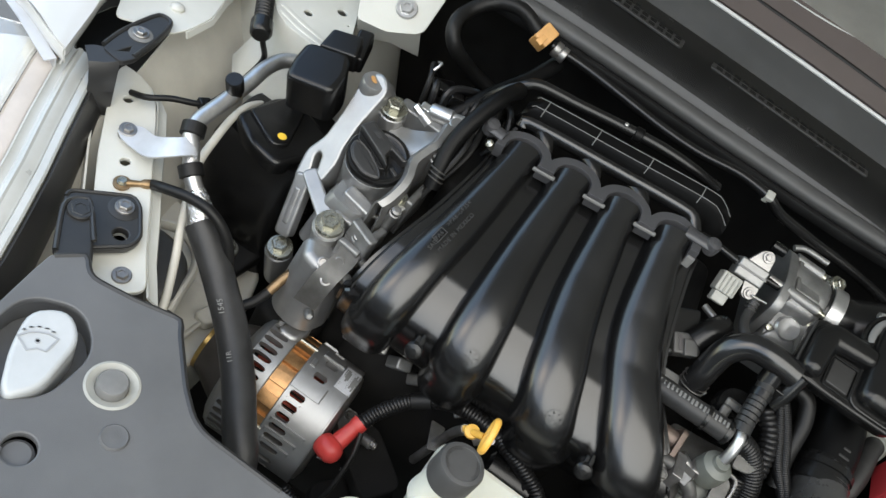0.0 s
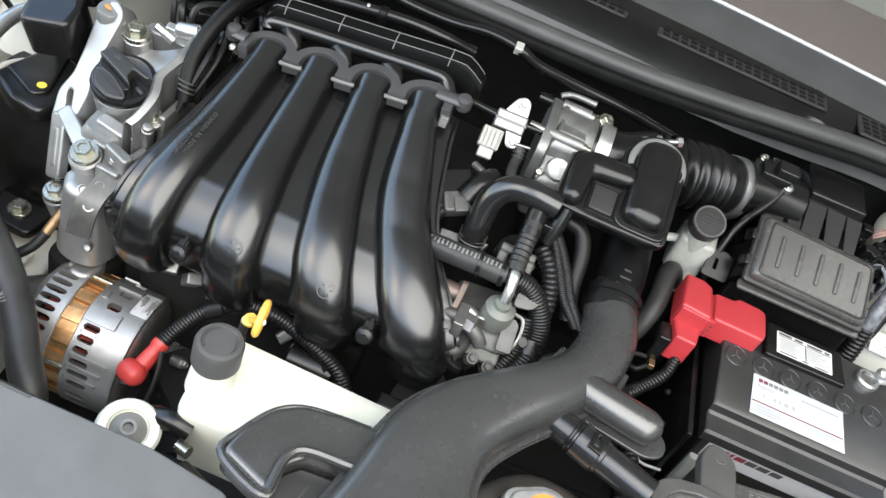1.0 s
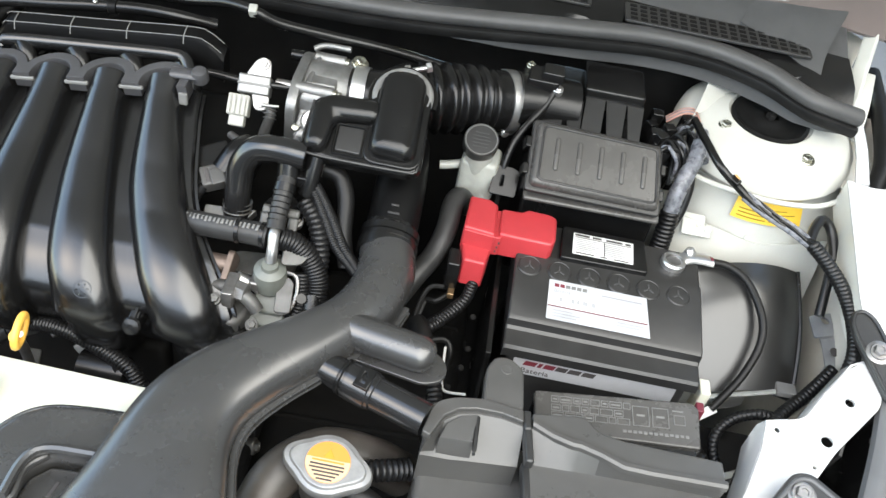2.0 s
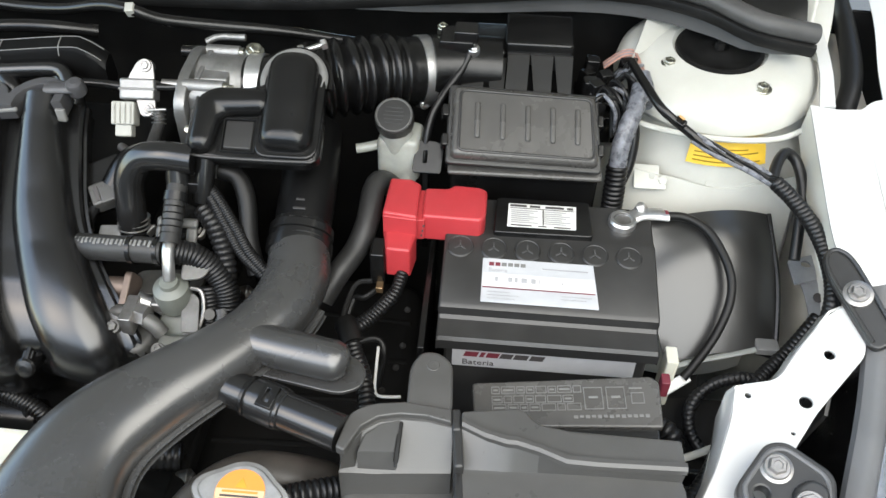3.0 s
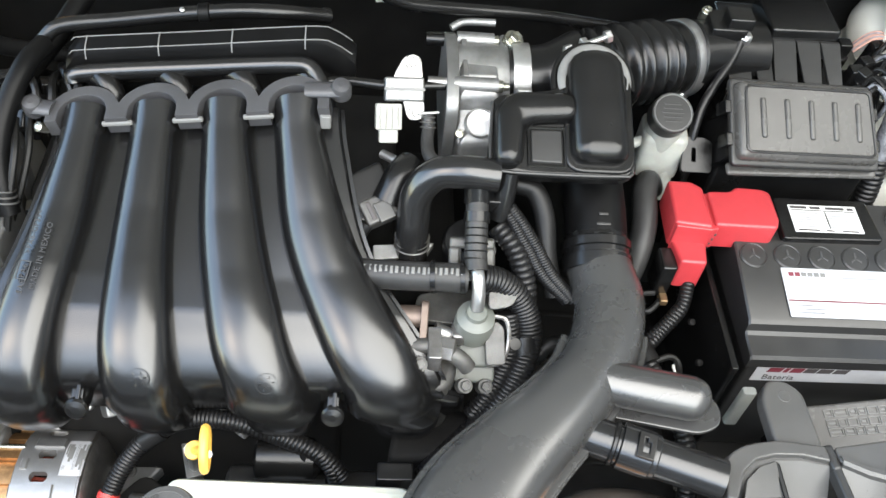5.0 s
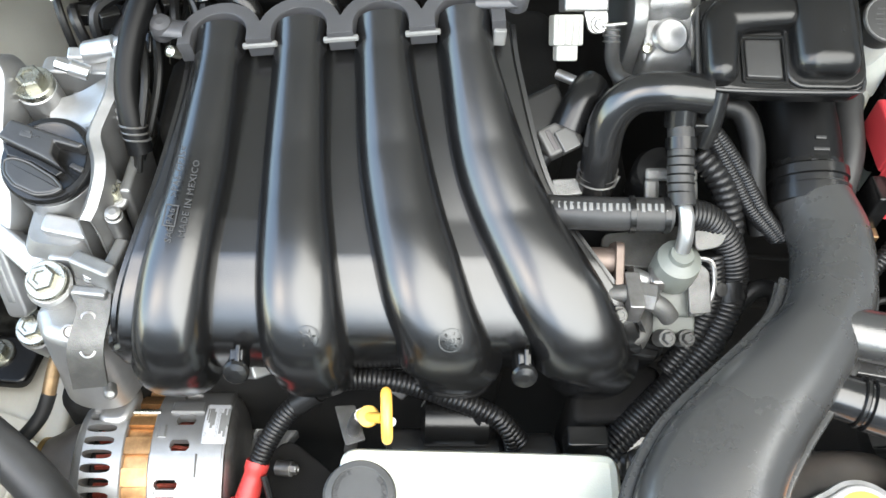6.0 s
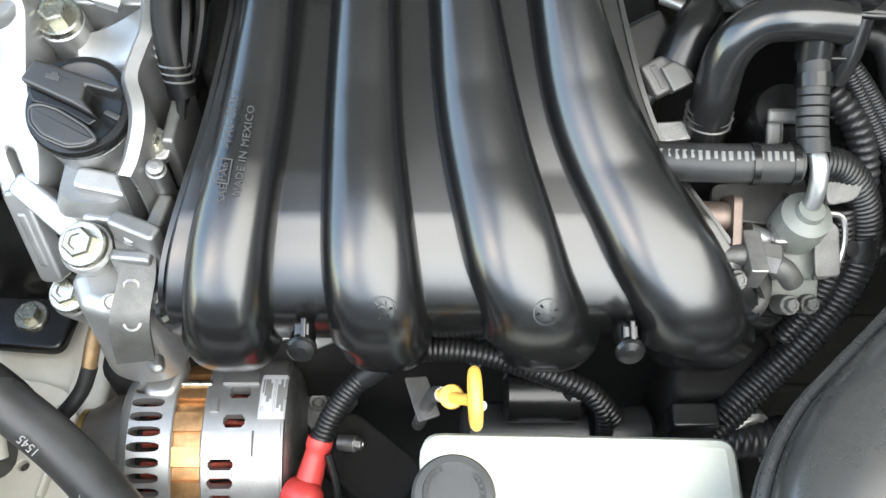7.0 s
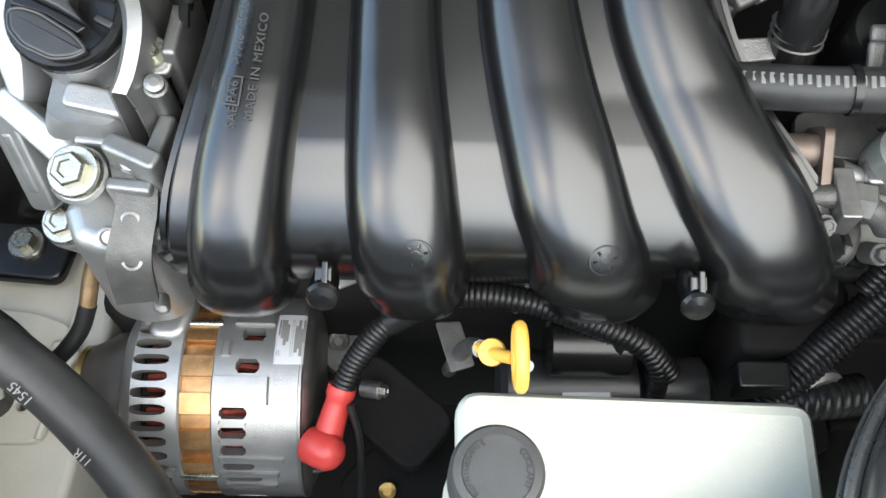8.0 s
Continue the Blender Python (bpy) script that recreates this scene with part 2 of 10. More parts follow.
def loft(rings, cap=True, closed=True):
    """Skin a row of equal rings."""
    n = len(rings[0])
    vs = [tuple(v) for r in rings for v in r]
    fs = []
    for i in range(len(rings) - 1):
        for j in range(n if closed else n - 1):
            k = (j + 1) % n
            fs.append((i * n + j, i * n + k, (i + 1) * n + k, (i + 1) * n + j))
    if cap:
        fs.append(tuple(range(n)))
        fs.append(tuple((len(rings) - 1) * n + j for j in range(n)))
    return vs, fs


def frames(p, up=(0, 0, 1)):
    """Two sideways directions at each point of a path."""
    p = np.array(p, float)
    t = np.gradient(p, axis=0)
    t /= np.linalg.norm(t, axis=1)[:, None] + 1e-12
    a = np.array(up, float)
    if abs(t[0] @ a) > 0.9:
        a = np.array((1.0, 0.2, 0)) if abs(t[0][0]) < 0.9 else np.array((0, 1.0, 0.2))
    a = a - (a @ t[0]) * t[0]
    sides = []
    for d in t:
        a = a - (a @ d) * d
        a /= np.linalg.norm(a) + 1e-12
        sides.append((np.cross(d, a), a.copy()))
    return p, t, sides


def tube(pts, r, segs=16, step=0.006, smooth=8, flat=1.0, cap=True, radii=None):
    """A round hose or pipe along a smoothed path; radii: (share of the way, factor) pairs."""
    p = resample(spline(pts, smooth) if smooth else pts, step)
    p, t, sides = frames(p)
    rings = []
    for i, (a, b) in enumerate(sides):
        u = i / (len(p) - 1)
        k = np.interp(u, [q[0] for q in radii], [q[1] for q in radii]) if radii else 1
        rings.append([p[i] + r * k * (math.cos(w) * a + flat * math.sin(w) * b) for w in np.linspace(0, 2 * math.pi, segs, False)])
    return loft(rings, cap)


def ribbed(pts, r, pitch=0.0036, depth=0.0009, segs=14):
    """Corrugated conduit."""
    p = resample(spline(pts, 10), pitch / 4)
    p, t, sides = frames(p)
    rings = []
    for i, (a, b) in enumerate(sides):
        k = r - (depth if i % 4 == 0 else depth * 0.25 if i % 2 else 0)
        rings.append([p[i] + k * (math.cos(w) * a + math.sin(w) * b) for w in np.linspace(0, 2 * math.pi, segs, False)])
    return loft(rings)


def axes(at, z=(0, 0, 1), x=(1, 0, 0)):
    """A pose at a place whose z and x point along the given directions."""
    z = Vector(z).normalized()
    x = Vector(x)
    x = (x - x.dot(z) * z)
    if x.length < 1e-6:
        x = Vector((0, 1, 0)) - z.y * z
    x.normalize()
    y = z.cross(x)
    m = Matrix.Identity(4)
    for i, v in enumerate((x, y, z)):
        m.col[i] = (*v, 0)
    m.col[3] = (*at, 1)
    return m


def lathe(profile, at=(0, 0, 0), z=(0, 0, 1), segs=28, lobes=0, lobe=0.0):
    """Turn (radius, height) pairs about an axis."""
    m = axes(at, z)
    rings = []
    for r, h in profile:
        ring = []
        for i in range(segs):
            w = 2 * math.pi * i / segs
            k = r * (1 + lobe * math.cos(lobes * w)) if lobes else r
            ring.append(m @ Vector((k * math.cos(w), k * math.sin(w), h)))
        rings.append(ring)
    return loft(rings)


def rounded(pts, r=0.004, n=4):
    """A polygon with its corners cut round; a point may carry a radius of its own."""
    out = []
    k = len(pts)
    for i in range(k):
        q = np.array(pts[i][:2], float)
        rr = pts[i][2] if len(pts[i]) > 2 else r
        a, b = np.array(pts[i - 1][:2], float) - q, np.array(pts[(i + 1) % k][:2], float) - q
        la, lb = np.linalg.norm(a), np.linalg.norm(b)
        d = min(rr, la * 0.45, lb * 0.45)
        a, b = q + a / la * d, q + b / lb * d
        for j in range(n + 1):
            u = j / n
            out.append((1 - u) ** 2 * a + 2 * u * (1 - u) * q + u * u * b)
    return out


def inset(poly, d):
    """Shrink a closed outline by d."""
    p = np.array(poly)
    area = 0.5 * np.sum(p[:, 0] * np.roll(p[:, 1], -1) - p[:, 1] * np.roll(p[:, 0], -1))
    e = np.roll(p, -1, 0) - np.roll(p, 1, 0)
    nrm = np.stack([-e[:, 1], e[:, 0]], 1)
    nrm /= np.linalg.norm(nrm, axis=1)[:, None] + 1e-12
    return p + nrm * d * (1 if area > 0 else -1)


def mitre(pts, d):
    """Move every side of a closed outline inwards by d, keeping the corners' own radii less d."""
    p = np.array([q[:2] for q in pts], float)
    area = np.sum(p[:, 0] * np.roll(p[:, 1], -1) - p[:, 1] * np.roll(p[:, 0], -1))
    e = np.roll(p, -1, 0) - p
    e /= np.linalg.norm(e, axis=1)[:, None] + 1e-12
    nrm = np.stack([-e[:, 1], e[:, 0]], 1) * (1 if area > 0 else -1)
    before = np.roll(nrm, 1, 0)
    both = nrm + before
    return p + both * d / np.maximum(1 + np.sum(nrm * before, 1), 0.35)[:, None]


def shrunk(pts, d, r):
    """The rounded outline, d further in."""
    q = mitre(pts, d)
    return rounded([(x, y, max((v[2] if len(v) > 2 else r) - d, 0.0004)) for (x, y), v in zip(q, pts)], r)


def slab(pts, h, m=None, r=0.004, bevel=0.0015, base_bevel=0.0, steps=3, taper=0.0):
    """An outline raised to height h with a rounded rim, at the pose m."""
    m = m or Matrix.Identity(4)
    o = rounded(pts, r)
    rings = []
    if base_bevel:
        rings.append((shrunk(pts, base_bevel, r), 0.0))
        rings.append((o, base_bevel))
    else:
        rings.append((o, 0.0))
    for j in range(steps + 1):
        w = math.pi / 2 * j / steps
        rings.append((shrunk(pts, taper + bevel * (1 - math.cos(w)), r), h - bevel + bevel * math.sin(w)))
    rings.append((shrunk(pts, taper + bevel + 0.0007, r), h))
    return loft([[m @ Vector((q[0], q[1], z)) for q in ring] for ring, z in rings])


def block(lo, hi, r=0.004, bevel=0.002, m=None, taper=0.0):
    """A rounded box between two corners."""
    pts = [(lo[0], lo[1]), (hi[0], lo[1]), (hi[0], hi[1]), (lo[0], hi[1])]
    return slab(pts, hi[2] - lo[2], (m or Matrix.Identity(4)) @ pose(0, 0, lo[2]), r, bevel, bevel * 0.5, taper=taper)


def pierced(outer, holes, thick, m=None, bevel=0.0006):
    """Sheet metal with holes cut through: outlines in the plane, thickness upward from it."""
    cu = bpy.data.curves.new("sheet", 'CURVE')
    cu.dimensions, cu.fill_mode = '2D', 'BOTH'
    cu.extrude, cu.bevel_depth, cu.bevel_resolution = thick / 2, bevel, 1
    for loop in (outer, *holes):
        s = cu.splines.new('POLY')
        s.points.add(len(loop) - 1)
        for q, v in zip(s.points, loop):
            q.co = (v[0], v[1], 0, 1)
        s.use_cyclic_u = True
    return curve_mesh(cu, (m or Matrix.Identity(4)) @ pose(0, 0, thick / 2))


def curve_mesh(cu, m):
    ob = bpy.data.objects.new("curve", cu)
    me = bpy.data.meshes.new_from_object(ob)
    me.transform(m)
    bpy.data.objects.remove(ob)
    bpy.data.curves.remove(cu)
    return me


def words(text, size, m, thick=0.0003, align='LEFT', spacing=1.0):
    cu = bpy.data.curves.new("words", 'FONT')
    cu.body, cu.size, cu.extrude, cu.align_x, cu.space_character = text, size, thick, align, spacing
    cu.resolution_u = 2
    return curve_mesh(cu, m)


def circle(x, y, r, n=18):
    return [(x + r * math.cos(2 * math.pi * i / n), y + r * math.sin(2 * math.pi * i / n)) for i in range(n)]


def sheet_between(rows, thick=0.0015):
    """A bent sheet: rows of points, thickened along its own normal."""
    p = np.array(rows, float)
    du, dv = np.gradient(p, axis=0), np.gradient(p, axis=1)
    n = np.cross(du, dv)
    n /= np.linalg.norm(n, axis=2)[:, :, None] + 1e-12
    q = p - n * thick
    a, b = p.shape[:2]
    vs = [tuple(v) for v in p.reshape(-1, 3)] + [tuple(v) for v in q.reshape(-1, 3)]
    fs = []
    for i in range(a - 1):
        for j in range(b - 1):
            k = i * b + j
            fs.append((k, k + 1, k + b + 1, k + b))
            fs.append((k + a * b, k + b + a * b, k + b + 1 + a * b, k + 1 + a * b))
    rim = [j for j in range(b)] + [i * b + b - 1 for i in range(1, a)] + [(a - 1) * b + j for j in range(b - 2, -1, -1)] + [i * b for i in range(a - 2, 0, -1)]
    for i, k in enumerate(rim):
        l = rim[(i + 1) % len(rim)]
        fs.append((k, k + a * b, l + a * b, l))
    return vs, fs


def grid_surface(corner_rows, nu=10, nv=10):
    """A smooth sheet through a small net of points."""
    rows = [spline(r, nv) for r in corner_rows]
    cols = [spline([r[j] for r in rows], nu) for j in range(len(rows[0]))]
    return [[cols[j][i] for j in range(len(cols))] for i in range(len(cols[0]))]


def bolt(parent, at, z=(0, 0, 1), r=0.0075, h=0.008, mat=None, washer=1.55, name="bolt", shank=0.012):
    """A flanged hexagon bolt: a washer face, six flats, a dished top."""
    m = axes(at, z)
    rings = [[m @ Vector((washer * r * math.cos(w), washer * r * math.sin(w), k)) for w in np.linspace(0, 2 * math.pi, 24, False)]
             for k in (-shank, 0.0, r * 0.22)]
    w1 = loft([*rings, [m @ Vector((washer * r * 0.93 * math.cos(w), washer * r * 0.93 * math.sin(w), r * 0.34)) for w in np.linspace(0, 2 * math.pi, 24, False)]])
    hexa = [(math.cos(math.pi / 3 * i + 0.3), math.sin(math.pi / 3 * i + 0.3)) for i in range(6)]
    ring = lambda k, z: [m @ Vector((k * q[0], k * q[1], z)) for q in hexa]
    head = loft([ring(r, 0), ring(r, h - r * 0.15), ring(r * 0.86, h), ring(r * 0.55, h), ring(r * 0.48, h - r * 0.15)])
    return part(name, join(w1, head), mat or M_ZINC, parent, angle=30)


def bar_row(parent, m, rows, mat, name="print_line"):
    """Lines of print too small to read: flat bars (x, y, width, height) on a face."""
    for x, y, w, h in rows:
        part(name, slab([(x, y), (x + w, y), (x + w, y + h), (x, y + h)], 0.0003, m, 0.0002, 0.0001, steps=1), mat, parent)


def arc_block(at, x0, x1, r0, r1, a0, a1, n=6):
    """A curved bar on a drum about an axis along x: from radius r0 to r1 and from angle a0 to a1 in degrees."""
    rings = []
    for i in range(n + 1):
        w = radians(a0 + (a1 - a0) * i / n)
        c, s = math.cos(w), math.sin(w)
        b = 0.0012
        sec = [(x0 + b, r0), (x0, r0 + b), (x0, r1 - b), (x0 + b, r1), (x1 - b, r1), (x1, r1 - b), (x1, r0 + b), (x1 - b, r0)]
        rings.append([(x, at[0] + r * c, at[1] + r * s) for x, r in sec])
    return loft(rings)


def beam(p, q, w, t, up=(0, 0, 1), r=0.004):
    """A straight bar of rounded section between two points: w across, t thick."""
    p, q = Vector(p), Vector(q)
    d = q - p
    m = axes(p, up, d)
    return slab([(-w * 0.3, -w / 2), (d.length + w * 0.3, -w / 2), (d.length + w * 0.3, w / 2), (-w * 0.3, w / 2)], t, m @ pose(0, 0, -t), w * 0.3, 0.0025, 0.002)



# ---- the bay: floor, firewall, inner wings, cowl ----
def structure(name, geo, mat, label, category, angle=38):
    return part(name, geo, mat, None, label, angle, category, "structure")


ground = new("ground", bpy.data.meshes.new("ground"))
ground.data.from_pydata([(-400, -400, 0), (400, -400, 0), (400, 400, 0), (-400, 400, 0)], [], [(0, 1, 2, 3)])
ground.data.materials.append(M_GROUND)
tagged(ground, "worn grey concrete yard under the car", "ground", kind="structure")
# two walls out of view, added to block low sky from the reflections
structure("wall_unseen_right", block((2.3, -6.0, 0.0), (2.6, 7.0, 2.6), 0.02, 0.01), M_RENDER, "unseen wall added at the right to darken reflections", "wall")
structure("wall_unseen_front", block((-7.0, -4.3, 0.0), (1.2, -4.0, 2.8), 0.02, 0.01), M_RENDER, "unseen wall added in front to darken low reflections", "wall")
def hood(x, v, drop=0.0):
    """A point of the bonnet's underside: v runs from the hinges to the front edge."""
    arch = math.sin(math.pi * v)
    return (x, 1.08 - 0.70 * v - 0.05 * arch - 0.7 * drop, 1.10 + 0.68 * v + 0.06 * arch - 0.04 * ((x - 0.28) / 0.75) ** 2 - 0.7 * drop)


bonnet = structure("bonnet", sheet_between([[hood(x, v) for x in np.linspace(-0.45, 1.0, 12)] for v in np.linspace(0, 1, 8)], 0.02), M_DULLPAINT, "raised cream bonnet out of view with a dark pad added for reflections", "bonnet")
# unseen pad, added so the bonnet's middle reflects dark in the runners
part("reflection_pad", sheet_between([[hood(x, v, 0.012) for x in np.linspace(-0.33, 0.88, 12)] for v in np.linspace(0.06, 0.72, 8)], 0.008), M_LINER, bonnet, "unseen dark pad added to darken reflections")
# undertray and firewall are coloured as dark as the shade they lie in
structure("floor", block((-0.75, -0.1, 0.36), (1.15, 1.05, 0.38), 0.01, 0.002), M_DARK, "near-black undertray below the engine, its shade in the colour", "undertray")
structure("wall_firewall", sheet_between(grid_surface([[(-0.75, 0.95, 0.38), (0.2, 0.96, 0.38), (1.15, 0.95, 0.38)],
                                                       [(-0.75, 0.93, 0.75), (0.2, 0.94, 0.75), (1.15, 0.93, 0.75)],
                                                       [(-0.75, 0.90, 0.99), (0.2, 0.90, 1.0), (1.15, 0.90, 0.99)]], 6, 8), 0.004), M_DARK, "near-black firewall behind the engine, its shade in the colour", "firewall")
structure("wall_inner_wing_left", sheet_between(grid_surface([[(-0.20, 0.20, 0.38), (-0.25, 0.5, 0.38), (-0.25, 0.75, 0.38), (-0.28, 0.95, 0.38)],
                                                              [(-0.26, 0.20, 0.62), (-0.30, 0.5, 0.60), (-0.32, 0.75, 0.60), (-0.33, 0.95, 0.60)],
                                                              [(-0.30, 0.20, 0.74), (-0.355, 0.5, 0.735), (-0.37, 0.75, 0.76), (-0.33, 0.95, 0.80)],
                                                              [(-0.33, 0.20, 0.79), (-0.40, 0.5, 0.80), (-0.44, 0.75, 0.83), (-0.40, 0.95, 0.90)]], 8, 8), 0.002), M_DULLPAINT,
          "cream painted inner wing sheet beside the engine", "inner wing")
structure("wall_inner_wing_right", sheet_between(grid_surface([[(0.86, 0.15, 0.45), (0.88, 0.45, 0.45), (0.90, 0.70, 0.45), (0.92, 0.95, 0.45)],
                                                               [(0.88, 0.15, 0.70), (0.90, 0.45, 0.70), (0.91, 0.70, 0.70), (0.93, 0.95, 0.70)],
                                                               [(0.90, 0.15, 0.84), (0.915, 0.45, 0.85), (0.92, 0.70, 0.90), (0.95, 0.95, 0.96)]], 8, 8), 0.002), M_DULLPAINT,
          "cream painted inner wing sheet beside the battery", "inner wing")


def strut_tower(at, label):
    tower = thing("strut_tower", (at[0], at[1], 0.62), label, "strut tower", "pair of strut towers")
    prof = [(0.17, -0.36), (0.150, -0.20), (0.124, -0.10), (0.109, -0.066), (0.102, -0.052), (0.0995, -0.044), (0.106, -0.037), (0.108, -0.033), (0.105, -0.020), (0.094, -0.010), (0.075, -0.004), (0.05, 0.0), (0.047, -0.004)]
    part("tower_shell", lathe(prof, at, (-0.03, -0.05, 1), 48), M_PAINT, tower)
    z = Vector((-0.03, -0.05, 1)).normalized()
    cap = Vector(at) + z * -0.002
    part("strut_mount", lathe([(0.047, -0.004), (0.046, 0.001), (0.042, 0.002), (0.036, -0.0015), (0.018, -0.001), (0.014, 0.002), (0.009, 0.002), (0.008, 0.0)], cap, z, 40), M_RUBBER, tower, "black rubber strut top mount")
    part("strut_nut", lathe([(0.006, 0), (0.006, 0.006), (0.0035, 0.007), (0.0035, 0.012), (0.001, 0.012)], cap, z, 6), M_DARK, tower)
    return tower


tower = strut_tower((0.815, 0.822, 0.982), "cream painted strut tower with a black rubber mount")
for x, y in ((0.760, 0.794), (0.850, 0.758)):
    bolt(tower, (x, y, 0.974), (-0.03, -0.08, 1), 0.0062, 0.006, M_ZINC, 1.5, "stud_nut")
strut_tower((-0.36, 0.86, 0.90), "cream painted strut tower at the engine mount side")

# rubber seal along the cowl
SEAL = [(-0.75, 0.77, 0.955), (-0.45, 0.80, 0.985), (-0.1, 0.812, 1.012), (0.16, 0.816, 1.017), (0.36, 0.812, 1.026), (0.55, 0.832, 1.036), (0.655, 0.851, 1.037), (0.731, 0.850, 1.036), (0.791, 0.829, 1.034), (0.823, 0.808, 1.030), (0.846, 0.796, 1.027), (0.90, 0.80, 1.016)]
seal = thing("bonnet_seal", (0.2, 0.83, 1.03), "dark grey rubber bonnet seal along the cowl edge", "rubber seal")
part("seal_bulb", tube(SEAL, 0.0115, 18, 0.012, 10, 0.85), M_SEAL, seal)
part("seal_foot", tube([(x, y - 0.006, z - 0.016) for x, y, z in SEAL], 0.006, 8, 0.02, 10, 1.3), M_RUBBER, seal)

cowl = thing("windscreen_cowl", (0.2, 0.95, 1.03), "dark grey plastic cowl panel with slotted air grilles", "cowl")
prof = [(0.832, 1.000), (0.840, 1.020), (0.850, 1.030), (0.862, 1.042), (0.885, 1.046), (0.915, 1.050), (0.935, 1.057), (0.970, 1.070), (0.99, 1.068)]
bow = lambda x: -0.05 * ((x - 0.2) / 0.8) ** 2
edge = np.array(spline(SEAL, 8))


def skin(x, y, z, over=0.0):
    """A point of the cowl skin, never in front of the rubber seal."""
    ys, zs = np.interp(x, edge[:, 0], edge[:, 1]), np.interp(x, edge[:, 0], edge[:, 2])
    y += bow(x)
    z -= 0.012 * ((x - 0.2) / 0.8) ** 2
    return (x, y, z + over) if y > ys + 0.012 else (x, ys + 0.4 * (y - ys) / 12 + 0.004 * y, min(z, zs - 0.004) + over)


part("cowl_skin", sheet_between([[skin(x, y, z) for x in np.linspace(-0.8, 0.89, 60)] for y, z in prof], 0.003), M_COWL, cowl)
part("front_strip", sheet_between([[skin(x, y, z, 0.002) for x in np.linspace(-0.8, 0.89, 60)] for y, z in ((0.842, 1.023), (0.862, 1.043), (0.885, 1.047), (0.914, 1.0505))], 0.002), M_BLACK, cowl, "black front strip")
for gx in (-0.16, 0.10, 0.36, 0.62):
    frame_geo = slab([(gx, 0.872), (gx + 0.22, 0.872), (gx + 0.22, 0.916), (gx, 0.916)], 0.003, pose(0, bow(gx + 0.1), 1.048), 0.004, 0.001)
    grille = part("cowl_grille", frame_geo, M_SATIN, cowl, "black slotted grille")
    for i in range(4):
        for j in range(18):
            x0, y0 = gx + 0.006 + j * 0.0118, 0.876 + i * 0.010
            # black pads put the dark inside the open slots into colour
            part("slot_pad", slab([(x0, y0), (x0 + 0.0085, y0), (x0 + 0.0085, y0 + 0.006), (x0, y0 + 0.006)], 0.003, pose(0, bow(gx + 0.1), 1.0486), 0.001, 0.0003, steps=1), M_MATT, grille)

part("glass_trim", tube([(x, 0.974 + bow(x), 1.075 - 0.012 * ((x - 0.2) / 0.8) ** 2) for x in np.linspace(-0.8, 0.95, 30)], 0.0026, 8, 0.03, 0), M_WHITE, cowl, "pale trim strip")
screen = structure("window_1", sheet_between(grid_surface([[(-0.9, 0.90, 1.05), (0.2, 0.99, 1.072), (1.1, 0.90, 1.05)], [(-0.85, 1.35, 1.36), (0.2, 1.43, 1.39), (1.1, 1.35, 1.36)],
                                                           [(-0.8, 1.75, 1.62), (0.2, 1.80, 1.64), (1.0, 1.75, 1.62)]], 8, 12), 0.005), M_GLASS, "windscreen above the cowl with a brownish reflection in its colour", "windscreen")
wip = thing("wiper", (0.3, 1.06, 1.09), "black wiper arm with blade resting on the windscreen", "wiper")
part("wiper_blade", tube([(-0.30, 1.006, 1.086), (0.10, 1.012, 1.0915), (0.31, 1.011, 1.091), (0.60, 1.000, 1.083)], 0.0042, 8, 0.03, 6, 0.7), M_RUBBER, wip)
part("blade_rail", tube([(-0.25, 1.030, 1.105), (0.14, 1.034, 1.108), (0.283, 1.043, 1.114), (0.60, 1.048, 1.118)], 0.0028, 8, 0.03, 6, 0.7), M_LABEL, wip, "pale reflective rail")
part("wiper_arm", tube([(-0.35, 1.035, 1.115), (0.166, 1.056, 1.128), (0.273, 1.064, 1.133), (0.60, 1.08, 1.145)], 0.0095, 10, 0.03, 6, 0.6), M_GLOSSRUB, wip)



# ---- intake manifold ----
# profile of the valley between the runners, from the head round the front: (y, z)
PROFILE = [(0.654, 0.960), (0.62, 0.946), (0.57, 0.927), (0.53, 0.912), (0.494, 0.8985), (0.4725, 0.887), (0.4565, 0.872), (0.4495, 0.856), (0.450, 0.834), (0.460, 0.806), (0.48, 0.785)]
PROF = resample(spline(PROFILE, 8), 0.004)
FOLD = [(0.494, 0.8985), (0.4725, 0.8847), (0.4565, 0.8687), *PROFILE[7:]]
VALLEY = np.array([*spline(PROFILE[:5], 8)[:-1], *spline(FOLD, 8)])     # sharp fold across the valleys
VALLEY = resample(VALLEY, 0.0001)[np.linspace(0, len(resample(VALLEY, 0.0001)) - 1, len(PROF)).astype(int)]
PT = np.gradient(PROF, axis=0)
PT /= np.linalg.norm(PT, axis=1)[:, None]
PN = np.stack([PT[:, 1], -PT[:, 0]], 1)      # outward, up and forward
S = np.arange(len(PROF)) * 0.004
S /= S[-1]
YS = [0.66, 0.62, 0.545, 0.475, 0.448, 0.426]


def along(i, table):
    """Value for the profile station i from a table by y, held past the front."""
    y = PROF[i][0] if i < np.argmin(PROF[:, 0]) else 0.40
    k = np.array(spline([(-q, v) for q, v in zip(YS, table)], 10))
    return np.interp(-y, k[:, 0], k[:, 1])


